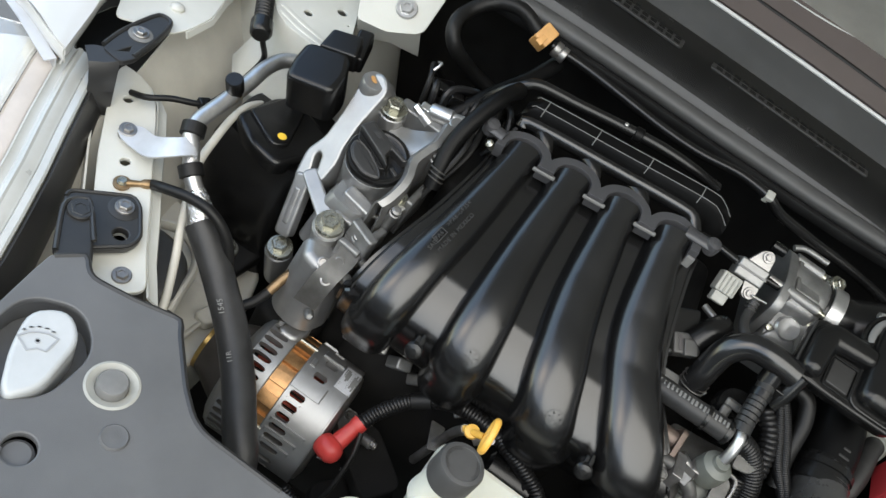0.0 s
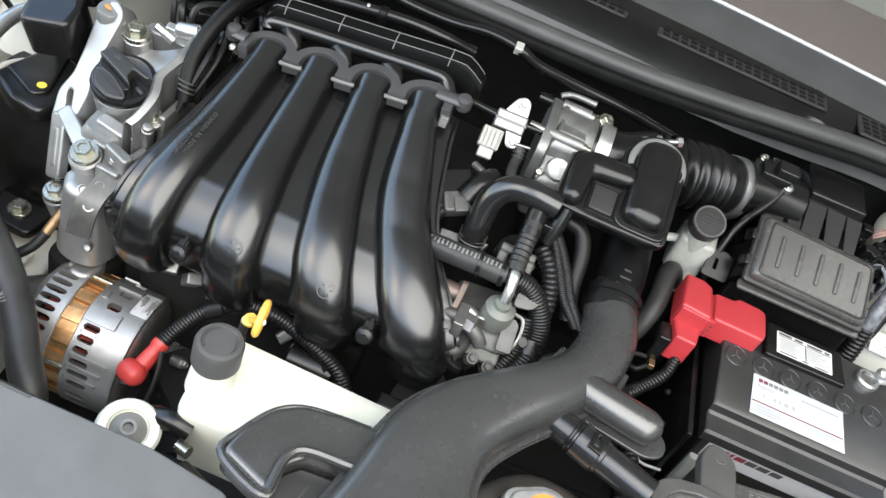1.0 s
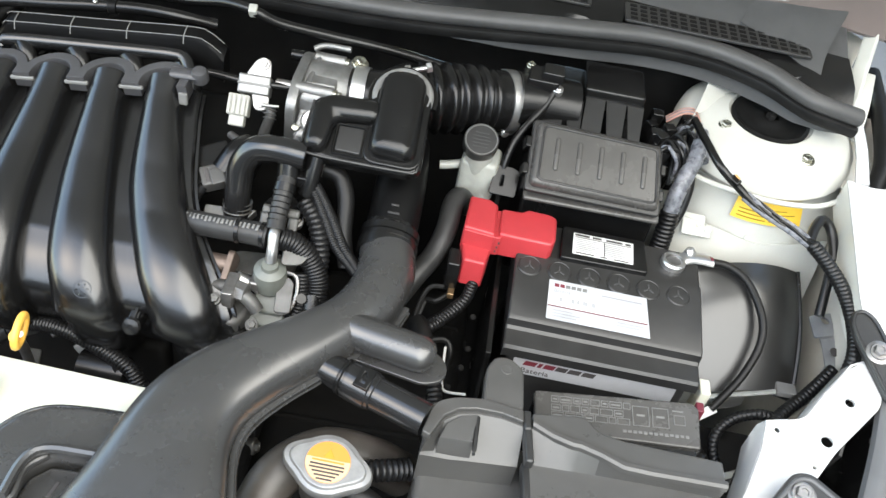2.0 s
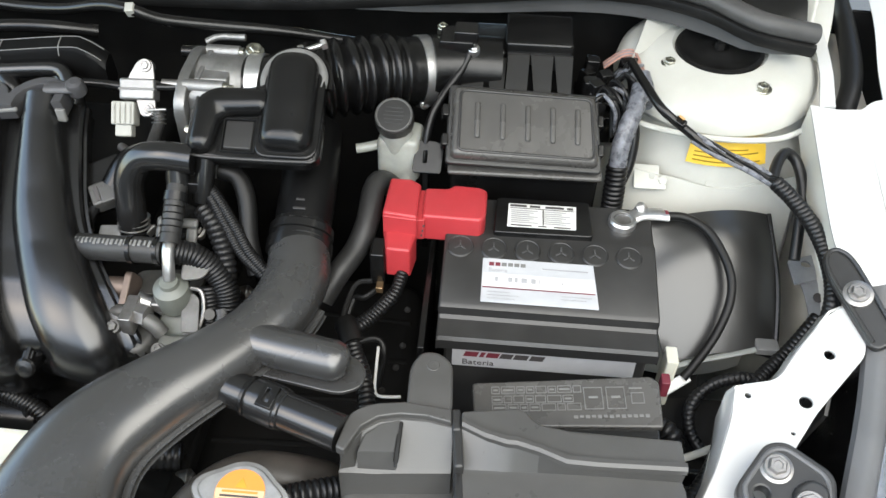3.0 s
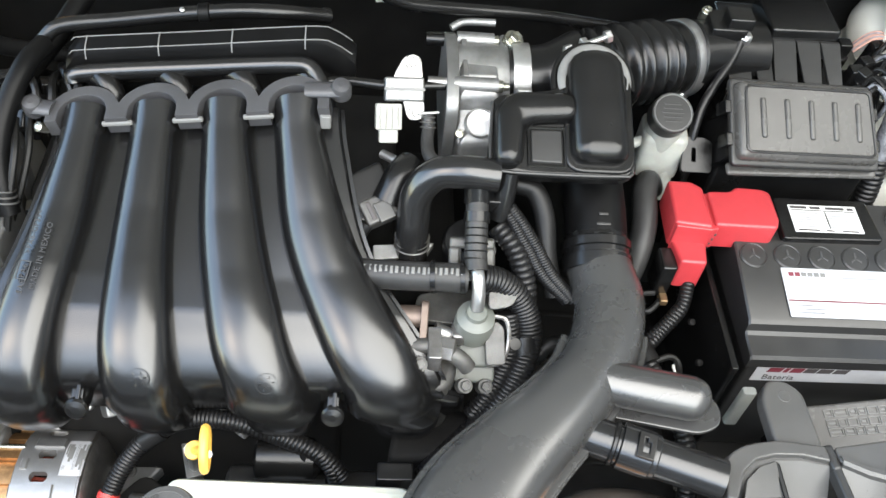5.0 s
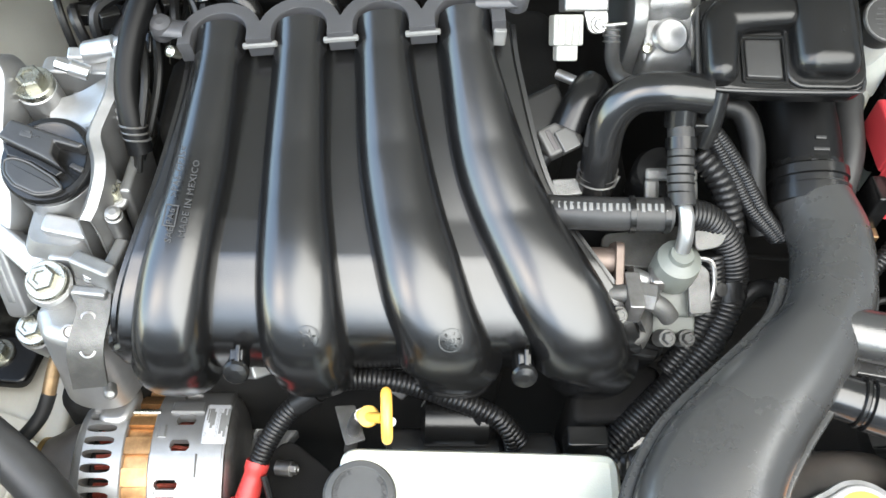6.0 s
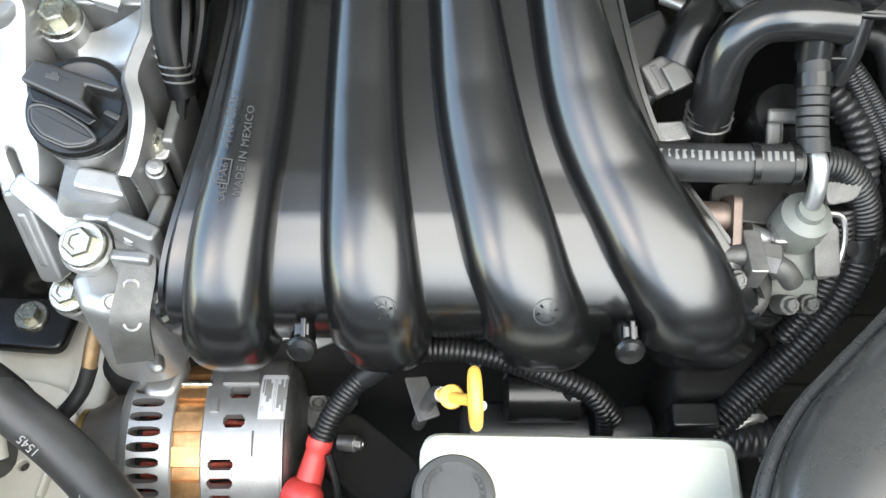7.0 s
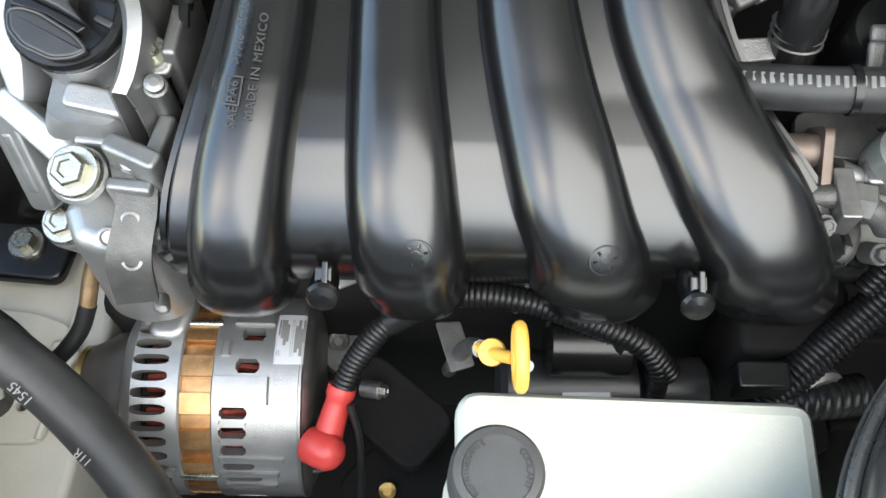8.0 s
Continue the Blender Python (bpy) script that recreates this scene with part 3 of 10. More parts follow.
RUN = [  # left and right foot of each runner at the stations YS
    ([-0.0385, -0.0405, -0.050, -0.063, -0.068, -0.071], [0.001, -0.0005, -0.005, -0.013, -0.015, -0.017]),
    ([0.0175, 0.0165, 0.014, 0.014, 0.018, 0.023], [0.0585, 0.060, 0.063, 0.072, 0.078, 0.081]),
    ([0.0755, 0.0765, 0.082, 0.097, 0.111, 0.122], [0.1165, 0.121, 0.137, 0.160, 0.177, 0.185]),
    ([0.1335, 0.137, 0.150, 0.182, 0.205, 0.225], [0.1745, 0.1805, 0.210, 0.255, 0.274, 0.282])]
RIM = ([-0.044, -0.046, -0.058, -0.075, -0.080, -0.084], [0.188, 0.194, 0.216, 0.264, 0.285, 0.297])


def lift(x, i):
    """The engine leans a little: the head end rises to the throttle side."""
    return 0.13 * (x - 0.07) * max(0.0, 1 - S[i] * 2.2)


def station(i, x, up, line=PROF):
    y, z = line[i] + PN[i] * up
    return (x, y, z + lift(x, i))


from mathutils.bvhtree import BVHTree


def build_manifold():
    man = thing("intake_manifold", (0.08, 0.52, 0.77), "black moulded plastic intake manifold with four curved runners", "intake manifold")
    N = len(PROF)
    rows, skins = [], []
    for i in range(N):
        a, b = along(i, RIM[0]), along(i, RIM[1])
        xs = [a, a, a + 0.002, *np.linspace(a + 0.008, b - 0.008, 12), b - 0.002, b, b]
        up = [-0.03, -0.004, -0.001, *[0.0] * 12, -0.001, -0.004, -0.03]
        rows.append([station(i, x, u, VALLEY) for x, u in zip(xs, up)])
    part("shell", loft(rows, False, False), M_MANIFOLD, man, angle=12)
    for side in (0, 1):
        rim = []
        for i in range(0, N):
            x = along(i, RIM[side])
            o = 0.004 if side else -0.004
            rim.append([station(i, x + o * 0.2, -0.006), station(i, x + o, -0.006), station(i, x + o * 1.1, -0.009), station(i, x + o, -0.014), station(i, x, -0.014)])
        part("weld_rim", loft(rim, True), M_MANIFOLD, man, angle=40)
    for L, R in RUN:
        rings = []
        for i in range(N):
            a, b = along(i, L), along(i, R)
            c, w = (a + b) / 2, (b - a) / 2
            h = np.interp(S[i], [0, 0.08, 0.3, 0.6, 0.8, 1], [0.0315, 0.0295, 0.026, 0.027, 0.028, 0.02])
            ex = np.interp(S[i], [0, 0.12, 0.4, 0.7, 1], [0.76, 0.80, 0.84, 0.74, 0.70])
            ring = []
            for k in range(25):
                q = math.pi * k / 24
                cx, sx = math.cos(q), math.sin(q)
                ring.append(station(i, c + w * math.copysign(abs(cx) ** ex, cx), h * sx ** (ex + 0.08) - 0.003))
            ring.append(station(i, c - w * 0.8, -0.012))
            ring.append(station(i, c + w * 0.8, -0.012))
            rings.append(ring)
        skins.append(BVHTree.FromPolygons(*loft(rings)))
        part("runner", loft(rings), M_MANIFOLD, man, angle=60)
    # arched flange lying on the head, the runners rise through its arches
    cs = [-0.0200, 0.0375, 0.0953, 0.1530]
    m = axes((0.067, 0.637, 0.9795), (-0.14, -0.10, 1), (1, 0, 0.14))
    top = []
    for x in np.linspace(cs[0] - 0.0285, cs[3] + 0.0285, 120):
        d = min(abs(x - c) for c in cs)
        top.append((x - 0.067, math.sqrt(max(2e-5, 0.0293 ** 2 - d * d))))
    under = []
    for c in reversed(cs):
        under += [(c - 0.067 + 0.0205, -0.007)] + [(c - 0.067 + 0.0205 * math.cos(w), 0.0205 * math.sin(w)) for w in np.linspace(0, math.pi, 18)] + [(c - 0.067 - 0.0205, -0.007)]
    part("head_flange", pierced([(top[0][0], -0.007), *top, (top[-1][0], -0.007), *under], [], 0.016, m @ pose(0, 0, -0.016), 0.0008), M_FLANGE, man, "dark grey arched flange")
    for i in range(3):
        v = (cs[i] + cs[i + 1]) / 2 - 0.067
        part("flange_foot", block((v - 0.0125, -0.0095, -0.0075), (v + 0.0125, -0.0055, -0.0038), 0.0015, 0.0012, m), M_MGREY, man)
    for p, q in (((-0.050, 0.645, 0.9635), (-0.061, 0.647, 0.9625)), ((0.172, 0.649, 0.9965), (0.190, 0.648, 0.9985))):
        p, q = Vector(p), Vector(q)
        part("flange_ear", tube([p + (p - q) * 0.6, p, q], 0.0085, 14, 0.003, 3, 0.6), M_FLANGE, man)
        part("ear_stud", lathe([(0.0086, -0.008), (0.0086, 0.002), (0.007, 0.005), (0.003, 0.0062)], q + Vector((0, 0, 0.002)), (0, -0.25, 0.95), 18), M_FLANGE, man)
    part("ear_tab", block((0.174, 0.627, 0.974), (0.183, 0.632, 0.987), 0.002, 0.001), M_MGREY, man, "pale steel tab")
    part("ear_pin", lathe([(0.0042, -0.008), (0.0042, 0.003), (0.002, 0.004)], (-0.052, 0.629, 0.957), (-0.4, -0.6, 0.7), 12), M_ZINC, man)
    # round mould marks on the middle runners, clips in the valleys
    for tree, x in ((skins[1], 0.0515), (skins[2], 0.148)):
        hit = tree.find_nearest(Vector((x, 0.418, 0.902)))
        mm = axes(hit[0], hit[1] if hit[1].z > 0 else -hit[1])
        part("mould_mark", tube([mm @ Vector((0.008 * math.cos(w), 0.008 * math.sin(w), -0.0009)) for w in np.linspace(0, 2 * math.pi, 33)], 0.0008, 6, 0.002, 0, cap=False), M_MANIFOLD, man)
        part("mould_dial", tube([mm @ Vector((0.0025 * math.cos(w), 0.0025 * math.sin(w), -0.0003)) for w in np.linspace(0, 2 * math.pi, 17)], 0.0005, 6, 0.001, 0, cap=False), M_MANIFOLD, man)
        for k in range(6):
            w = radians(60 * k + 12)
            part("mould_tick", tube([mm @ Vector((r * math.cos(w), r * math.sin(w), -0.0002 - 0.01 * r * r / 0.001)) for r in (0.0042, 0.0052, 0.0062)], 0.0008, 6, 0.001, 0), M_MANIFOLD, man)
    for x, y, z in ((0.004, 0.426, 0.862), (0.196, 0.423, 0.866)):
        clip = part("push_clip", lathe([(0.004, -0.030), (0.0065, -0.020), (0.0075, -0.012), (0.0075, -0.003), (0.0088, -0.002), (0.009, 0.001), (0.0075, 0.003), (0.003, 0.004)], (x, y, z), (0, -0.85, 0.5), 20), M_BLACK, man, "black push clip")
        part("clip_tab", block((-0.0045, -0.007, 0), (0.0045, 0.005, 0.006), 0.001, 0.001, axes((x, y + 0.010, z + 0.001), (0, -0.3, 0.95))), M_MANIFOLD, clip)
        part("clip_fin", block((-0.0015, -0.006, 0), (0.0015, 0.006, 0.008), 0.0006, 0.0005, axes((x + 0.001, y + 0.011, z + 0.002), (0, -0.3, 0.95))), M_MANIFOLD, clip)
    # raised lettering on the first runner
    ln = Vector((0.13, -0.97, -0.30)).normalized()
    nn = Vector((0.1, 0.33, 0.95))
    for text, at, size in (("SAE", (-0.0375, 0.487, 0.9215), 0.0062), ("PA6", (-0.0375, 0.4985, 0.926), 0.0062), (">PA6-GF35<", (-0.036, 0.516, 0.933), 0.0062), ("MADE IN MEXICO", (-0.029, 0.490, 0.9235), 0.0062)):
        m2 = axes(at, (0.0, -0.36, 0.93), (0.12, 0.93, 0.36))
        part("lettering", words(text, size, m2, 0.0003, spacing=1.1), M_EMBOSS, man)
    m2 = axes((-0.0375, 0.497, 0.9256), (0.0, -0.36, 0.93), (0.12, 0.93, 0.36))
    part("letter_frame", pierced([(0, -0.002), (0.015, -0.002), (0.015, 0.0065), (0, 0.0065)], [[(0.0008, -0.0012), (0.0142, -0.0012), (0.0142, 0.0057), (0.0008, 0.0057)]], 0.0005, m2, 0.0), M_EMBOSS, man)
    return man


manifold = build_manifold()

# ---- behind the manifold: fuel rail bar, ribbed duct, rear bars ----
rail = thing("fuel_rail", (0.07, 0.685, 0.96), "black fuel rail bar with four injector sockets", "fuel rail")
part("rail_bar", tube([(-0.036, 0.679, 0.964), (-0.028, 0.682, 0.971), (0.07, 0.684, 0.983), (0.150, 0.683, 0.993), (0.165, 0.678, 0.992), (0.173, 0.667, 0.986)], 0.0078, 16, 0.006, 6, 0.9), M_MANIFOLD, rail)
for k in range(4):
    x = -0.012 + 0.058 * k
    z = 0.972 + 0.0055 * k
    part("injector_socket", tube([(x - 0.010, 0.688, z - 0.006), (x + 0.004, 0.677, z - 0.004), (x + 0.012, 0.668, z - 0.014), (x + 0.014, 0.662, z - 0.03)], 0.0095, 14, 0.004, 5), M_BLACK, rail)
cover = thing("wiring_duct", (0.07, 0.715, 0.98), "black ribbed plastic wiring duct behind the fuel rail", "wiring duct")
rows = []
for x in np.linspace(-0.045, 0.20, 30):
    d = 0.135 * (x - 0.07)
    e = 0.022 * max(0, (x - 0.165) / 0.035) ** 2 + 0.012 * max(0, (-0.03 - x) / 0.015) ** 2
    rows.append([(x, 0.693, 0.968 + d - e), (x, 0.693, 0.994 + d - e), (x, 0.696, 0.999 + d - e), (x, 0.708, 1.003 + d - e), (x, 0.713, 1.000 + d - e), (x, 0.716, 0.972 + d - e)])
part("duct_body", loft(rows, True), M_MATT, cover)
# paler grey on ribs and ticks paints the highlight lines of the black duct
for dy, dz in ((0.6955, 0.9985), (0.7075, 1.0032)):
    part("duct_rib", tube([(-0.040, dy, dz - 0.018), (-0.03, dy, dz - 0.0135), (0.07, dy, dz), (0.163, dy, dz + 0.0125), (0.182, dy, dz + 0.010), (0.197, dy, dz + 0.000)], 0.0005, 8, 0.006, 4), M_MGREY, cover)
for k in range(4):
    x = -0.026 + 0.0612 * k
    d = 0.135 * (x - 0.07)
    part("duct_tick", tube([(x, 0.6925, 0.991 + d), (x, 0.696, 0.9995 + d), (x, 0.708, 1.0037 + d)], 0.0006, 8, 0.003, 3), M_MGREY, cover)
hpipe = thing("heater_pipe", (0.05, 0.73, 0.98), "black rubber heater pipe along the rear of the engine", "pipe")
part("pipe_run", tube([(-0.095, 0.705, 0.925), (-0.078, 0.703, 0.965), (-0.060, 0.706, 0.988), (-0.045, 0.712, 0.997), (0.0, 0.720, 1.0), (0.053, 0.726, 1.006), (0.10, 0.730, 1.010), (0.14, 0.735, 1.008), (0.175, 0.748, 0.998)], 0.0065, 14, 0.006, 6), M_BLACK, hpipe)
part("pipe_clip", lathe([(0.0068, -0.005), (0.0084, -0.004), (0.0084, 0.004), (0.0068, 0.005)], (0.070, 0.7275, 1.0075), (1, 0.08, 0.08), 18), M_MATT, hpipe, "black pipe clip")
part("clip_pin", lathe([(0.0022, -0.001), (0.0022, 0.0015), (0.001, 0.002)], (0.053, 0.722, 1.0125), (0, -0.4, 0.9), 10), M_BRIGHT, hpipe)
fpipe = thing("fuel_pipe", (0.1, 0.78, 0.99), "black metal fuel pipe with a white clip running under the cowl", "pipe")
FP = [(-0.062, 0.789, 1.001), (-0.017, 0.790, 1.002), (0.04, 0.783, 1.003), (0.09, 0.776, 1.004), (0.14, 0.764, 1.012), (0.185, 0.752, 1.026), (0.219, 0.740, 1.030), (0.245, 0.745, 1.018), (0.30, 0.762, 1.005), (0.36, 0.775, 0.995), (0.45, 0.80, 0.97)]
part("pipe_run", tube(FP, 0.0058, 12, 0.008, 6), M_BLACK, fpipe)
part("pipe_clip", block((-0.0045, -0.005, -0.005), (0.0045, 0.005, 0.0065), 0.0015, 0.001, axes((0.219, 0.739, 1.030), (0, -0.5, 0.86), (1, 0.1, 0))), M_PLUG, fpipe, "white plastic clip")
fh = thing("fuel_hose", (-0.12, 0.79, 0.88), "looped black fuel hose with an orange quick connector", "hose")
part("hose_loop", tube([(-0.083, 0.789, 1.006), (-0.113, 0.792, 1.014), (-0.142, 0.788, 1.004), (-0.160, 0.768, 0.988), (-0.162, 0.742, 0.978), (-0.148, 0.735, 0.960), (-0.121, 0.768, 0.925), (-0.08, 0.79, 0.90), (-0.06, 0.80, 0.86)], 0.0085, 14, 0.006, 6), M_RUBBER, fh)
mc = axes((-0.075, 0.788, 1.004), (-0.9, 0.05, 0.25), (0, -0.6, 0.8))
part("quick_connector", block((-0.013, -0.012, -0.009), (0.013, 0.012, 0.009), 0.003, 0.002, mc), M_ORANGE, fh, "orange quick connector")
part("connector_latch", block((0.006, -0.016, -0.004), (0.016, -0.004, 0.004), 0.001, 0.001, mc), M_ORANGE, fh)
part("pipe_collar", lathe([(0.0075, -0.02), (0.0095, -0.019), (0.0095, -0.013), (0.008, -0.012), (0.0095, -0.010), (0.0095, -0.004), (0.007, -0.003)], (-0.062, 0.789, 1.001), (-0.95, 0.0, 0.1), 16), M_STEEL, fh)

# ---- engine block masses below ----
eb = thing("engine_block", (0.1, 0.58, 0.4), "near-black engine block under the manifold, its shade in the colour", "engine block")
# block and gearbox carry the darkness below the manifold in their colour
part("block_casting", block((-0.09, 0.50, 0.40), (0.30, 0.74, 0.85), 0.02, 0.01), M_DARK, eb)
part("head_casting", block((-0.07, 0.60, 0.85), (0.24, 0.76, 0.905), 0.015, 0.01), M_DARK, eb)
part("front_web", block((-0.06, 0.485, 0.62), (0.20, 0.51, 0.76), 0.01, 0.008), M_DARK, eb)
tr = thing("gearbox", (0.42, 0.5, 0.4), "near-black gearbox casing below the air duct, its shade in the colour", "gearbox")
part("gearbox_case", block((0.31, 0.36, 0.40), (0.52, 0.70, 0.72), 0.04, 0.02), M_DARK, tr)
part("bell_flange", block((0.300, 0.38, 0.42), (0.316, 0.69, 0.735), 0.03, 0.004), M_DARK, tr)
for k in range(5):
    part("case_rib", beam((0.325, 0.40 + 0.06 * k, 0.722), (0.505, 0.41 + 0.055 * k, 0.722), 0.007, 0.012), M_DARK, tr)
for k in range(4):
    bolt(tr, (0.316, 0.41 + 0.08 * k, 0.728), (1, 0, 0.2), 0.0065, 0.006, M_STEEL, 1.4)

# ---- coolant reservoir ----
res = thing("coolant_reservoir", (0.165, 0.34, 0.70), "milky white plastic coolant reservoir with a black cap", "coolant reservoir")
rings = []
for z, k in ((0.70, 0.012), (0.76, 0.006), (0.80, 0.002), (0.824, 0.0), (0.833, 0.001), (0.8375, 0.004), (0.839, 0.009)):
    o = inset(rounded([(0.074, 0.292), (0.258, 0.292), (0.262, 0.382), (0.073, 0.386)], 0.014, 5), k)
    rings.append([(x, y, z + 0.004 * (0.17 - x)) for x, y in o])
part("tank", loft(rings), M_MILK, res)
part("filler_neck", lathe([(0.022, -0.052), (0.020, -0.03), (0.0185, -0.02), (0.0185, 0.0)], (0.089, 0.332, 0.876), (0, 0, 1), 28), M_MILK, res)
cap = part("cap", lathe([(0.0195, -0.014), (0.0212, -0.013), (0.0212, 0.0105), (0.0195, 0.0135), (0.016, 0.0142), (0.0155, 0.0134), (0.002, 0.0134)], (0.089, 0.332, 0.878), (0, 0, 1), 40, 40, 0.012), M_SEAL, res, "dark grey round cap")
for text, mid_angle, span in (("REFRIGERANTE", 172, 118), ("COOLANT", 5, 76)):
    for k, ch in enumerate(text):
        w = radians(mid_angle + span * (0.5 - (k + 0.5) / len(text)))
        mm = pose(0.089 + 0.0128 * math.cos(w), 0.332 + 0.0128 * math.sin(w), 0.8914, 0, 0, math.degrees(w) - 90)
        part("letter", words(ch, 0.0042, mm, 0.0003, 'CENTER'), M_EMBOSS, cap)

# ---- dipstick ----
dip = thing("dipstick", (0.095, 0.42, 0.80), "yellow plastic oil dipstick ring in front of the manifold", "dipstick")
md = axes((0.104, 0.394, 0.864), (1, 0.05, 0), (0, 0.86, 0.5))
pr = [md @ Vector((0.0145 * math.cos(w), 0.0078 * math.sin(w), 0)) for w in np.linspace(0, 2 * math.pi, 30)]
part("pull_ring", tube(pr, 0.0037, 12, 0.002, 0, 1.15, cap=False), M_YELLOW, dip)
part("ring_web", slab([(-0.014, -0.0075), (0.014, -0.0075), (0.014, 0.0075), (-0.014, 0.0075)], 0.0025, md @ pose(0, 0, -0.00125), 0.006, 0.001), M_YELLOW, dip)
# small pale spot on the handle
part("pale_spot", lathe([(0.003, 0), (0.003, 0.0004), (0.0005, 0.0004)], (0.1075, 0.388, 0.8675), (0.5, -0.5, 0.75), 10), M_SILVER, dip)
part("stem", tube([(0.102, 0.396, 0.856), (0.094, 0.402, 0.845), (0.086, 0.410, 0.832)], 0.0035, 10, 0.003, 4), M_YELLOW, dip)
part("stop_disc", lathe([(0.0070, -0.002), (0.0076, 0), (0.0070, 0.002), (0.002, 0.003)], (0.092, 0.404, 0.842), (-0.3, -0.3, 0.9), 20), M_YELLOW, dip)
part("guide_tube", tube([(0.087, 0.409, 0.833), (0.082, 0.425, 0.79), (0.075, 0.44, 0.70)], 0.005, 10, 0.006, 4), M_STEEL, dip)

# ---- air intake snorkel ----
duct = thing("air_intake_duct", (0.33, 0.37, 0.80), "large dark satin plastic air intake duct sweeping to the front", "air duct")
# the two edges of the duct seen from above, the height of its middle and its half thickness
EDGES = [((0.384, 0.550), (0.439, 0.552), 0.907, 0.027), ((0.387, 0.508), (0.445, 0.512), 0.905, 0.027), ((0.372, 0.464), (0.434, 0.462), 0.904, 0.027), ((0.345, 0.434), (0.413, 0.425), 0.905, 0.026),
         ((0.308, 0.402), (0.385, 0.389), 0.906, 0.026), ((0.275, 0.372), (0.355, 0.354), 0.905, 0.026), ((0.252, 0.338), (0.334, 0.322), 0.903, 0.026), ((0.239, 0.300), (0.330, 0.292), 0.900, 0.026),
         ((0.230, 0.258), (0.340, 0.250), 0.897, 0.026), ((0.215, 0.205), (0.352, 0.190), 0.892, 0.026), ((0.205, 0.14), (0.36, 0.12), 0.887, 0.025)]
el, er = np.array(spline([q[0] for q in EDGES], 7)), np.array(spline([q[1] for q in EDGES], 7))
ez, eh = np.array(spline([(q[2], q[3]) for q in EDGES], 7)).T
rings = []
for i in range(len(el)):
    e = np.interp(i / len(el), [0, 0.25, 0.5, 1], [1.0, 1.0, 0.86, 0.66])
    c, d = (el[i] + er[i]) / 2, (er[i] - el[i]) / 2
    rings.append([(*(c + d * math.copysign(abs(math.cos(w)) ** e, math.cos(w))), ez[i] + eh[i] * math.copysign(abs(math.sin(w)) ** e, math.sin(w))) for w in np.linspace(0, 2 * math.pi, 44, False)])
part("duct_body", loft(rings), M_DUCT, duct, angle=60)
for line, sgn in ((el, -1), (er, 1)):
    out = [(x + sgn * 0.0025, y + 0.001, ez[k] - 0.006) for k, (x, y) in enumerate(line) if k > 10]
    part("mould_seam", tube(out, 0.0034, 8, 0.008, 0, 0.5), M_DUCT, duct)
    part("seam_lip", tube([(x + sgn * 0.0022, y, z - 0.006) for x, y, z in out], 0.0022, 8, 0.008, 0, 0.6), M_DUCT, duct)
# side wing with a folded rim
W = [(0.250, 0.318), (0.235, 0.312), (0.206, 0.310), (0.177, 0.305), (0.157, 0.291), (0.141, 0.262), (0.135, 0.238), (0.181, 0.219), (0.182, 0.249), (0.194, 0.264), (0.250, 0.268)]
part("side_wing", slab(W, 0.03, pose(0, 0, 0.868), 0.008, 0.006), M_DUCT, duct)
part("wing_apron", slab([(0.176, 0.196), (0.181, 0.222), (0.184, 0.249), (0.196, 0.262), (0.250, 0.266), (0.250, 0.190)], 0.012, pose(0, 0, 0.866), 0.004, 0.003), M_DUCT, duct)
part("apron_slot", slab([(0.203, 0.236), (0.2055, 0.236), (0.2085, 0.250), (0.206, 0.250)], 0.0008, pose(0, 0, 0.8777), 0.0008, 0.0002), M_INK, duct)
part("wing_rim", tube([(x, y, 0.890) for x, y in W[1:10]], 0.0035, 8, 0.006, 4), M_DUCT, duct)
part("wing_bead", tube([(x, y, 0.900) for x, y in W[7:10]] + [(0.235, 0.267, 0.900)], 0.004, 8, 0.006, 4), M_DUCT, duct)
part("side_stub", tube([(0.398, 0.434, 0.912), (0.425, 0.428, 0.912), (0.466, 0.421, 0.911), (0.477, 0.419, 0.910)], 0.0175, 20, 0.003, 6, 0.95, radii=[(0, 1), (0.85, 1), (0.95, 0.85), (1, 0.5)]), M_DUCT, duct)
part("stub_flange", slab([(0.395, 0.412), (0.472, 0.398), (0.489, 0.406), (0.492, 0.422), (0.482, 0.436), (0.40, 0.452)], 0.003, pose(0, 0, 0.896), 0.01, 0.001), M_DUCT, duct)
part("collar", lathe([(0.0285, -0.012), (0.0305, -0.011), (0.0305, 0.0), (0.0285, 0.001), (0.0285, 0.006), (0.030, 0.007), (0.030, 0.014), (0.027, 0.016), (0.025, 0.030)], (0.411, 0.556, 0.907), (0.0, 0.92, 0.39), 36), M_BLACK, duct)
part("upper_tube", tube([(0.411, 0.565, 0.911), (0.411, 0.60, 0.925), (0.409, 0.64, 0.935), (0.405, 0.68, 0.94)], 0.0265, 24, 0.01, 5), M_MATT, duct)
for k in range(3):
    part("collar_key", block((-0.008 + 0.002 * k, 0, 0), (0.008 - 0.002 * k, 0.0025, 0.0012), 0.0006, 0.0005, axes((0.411, 0.559 + 0.0075 * k, 0.936 + 0.004 * k), (0, -0.39, 0.92))), M_SATIN, duct)

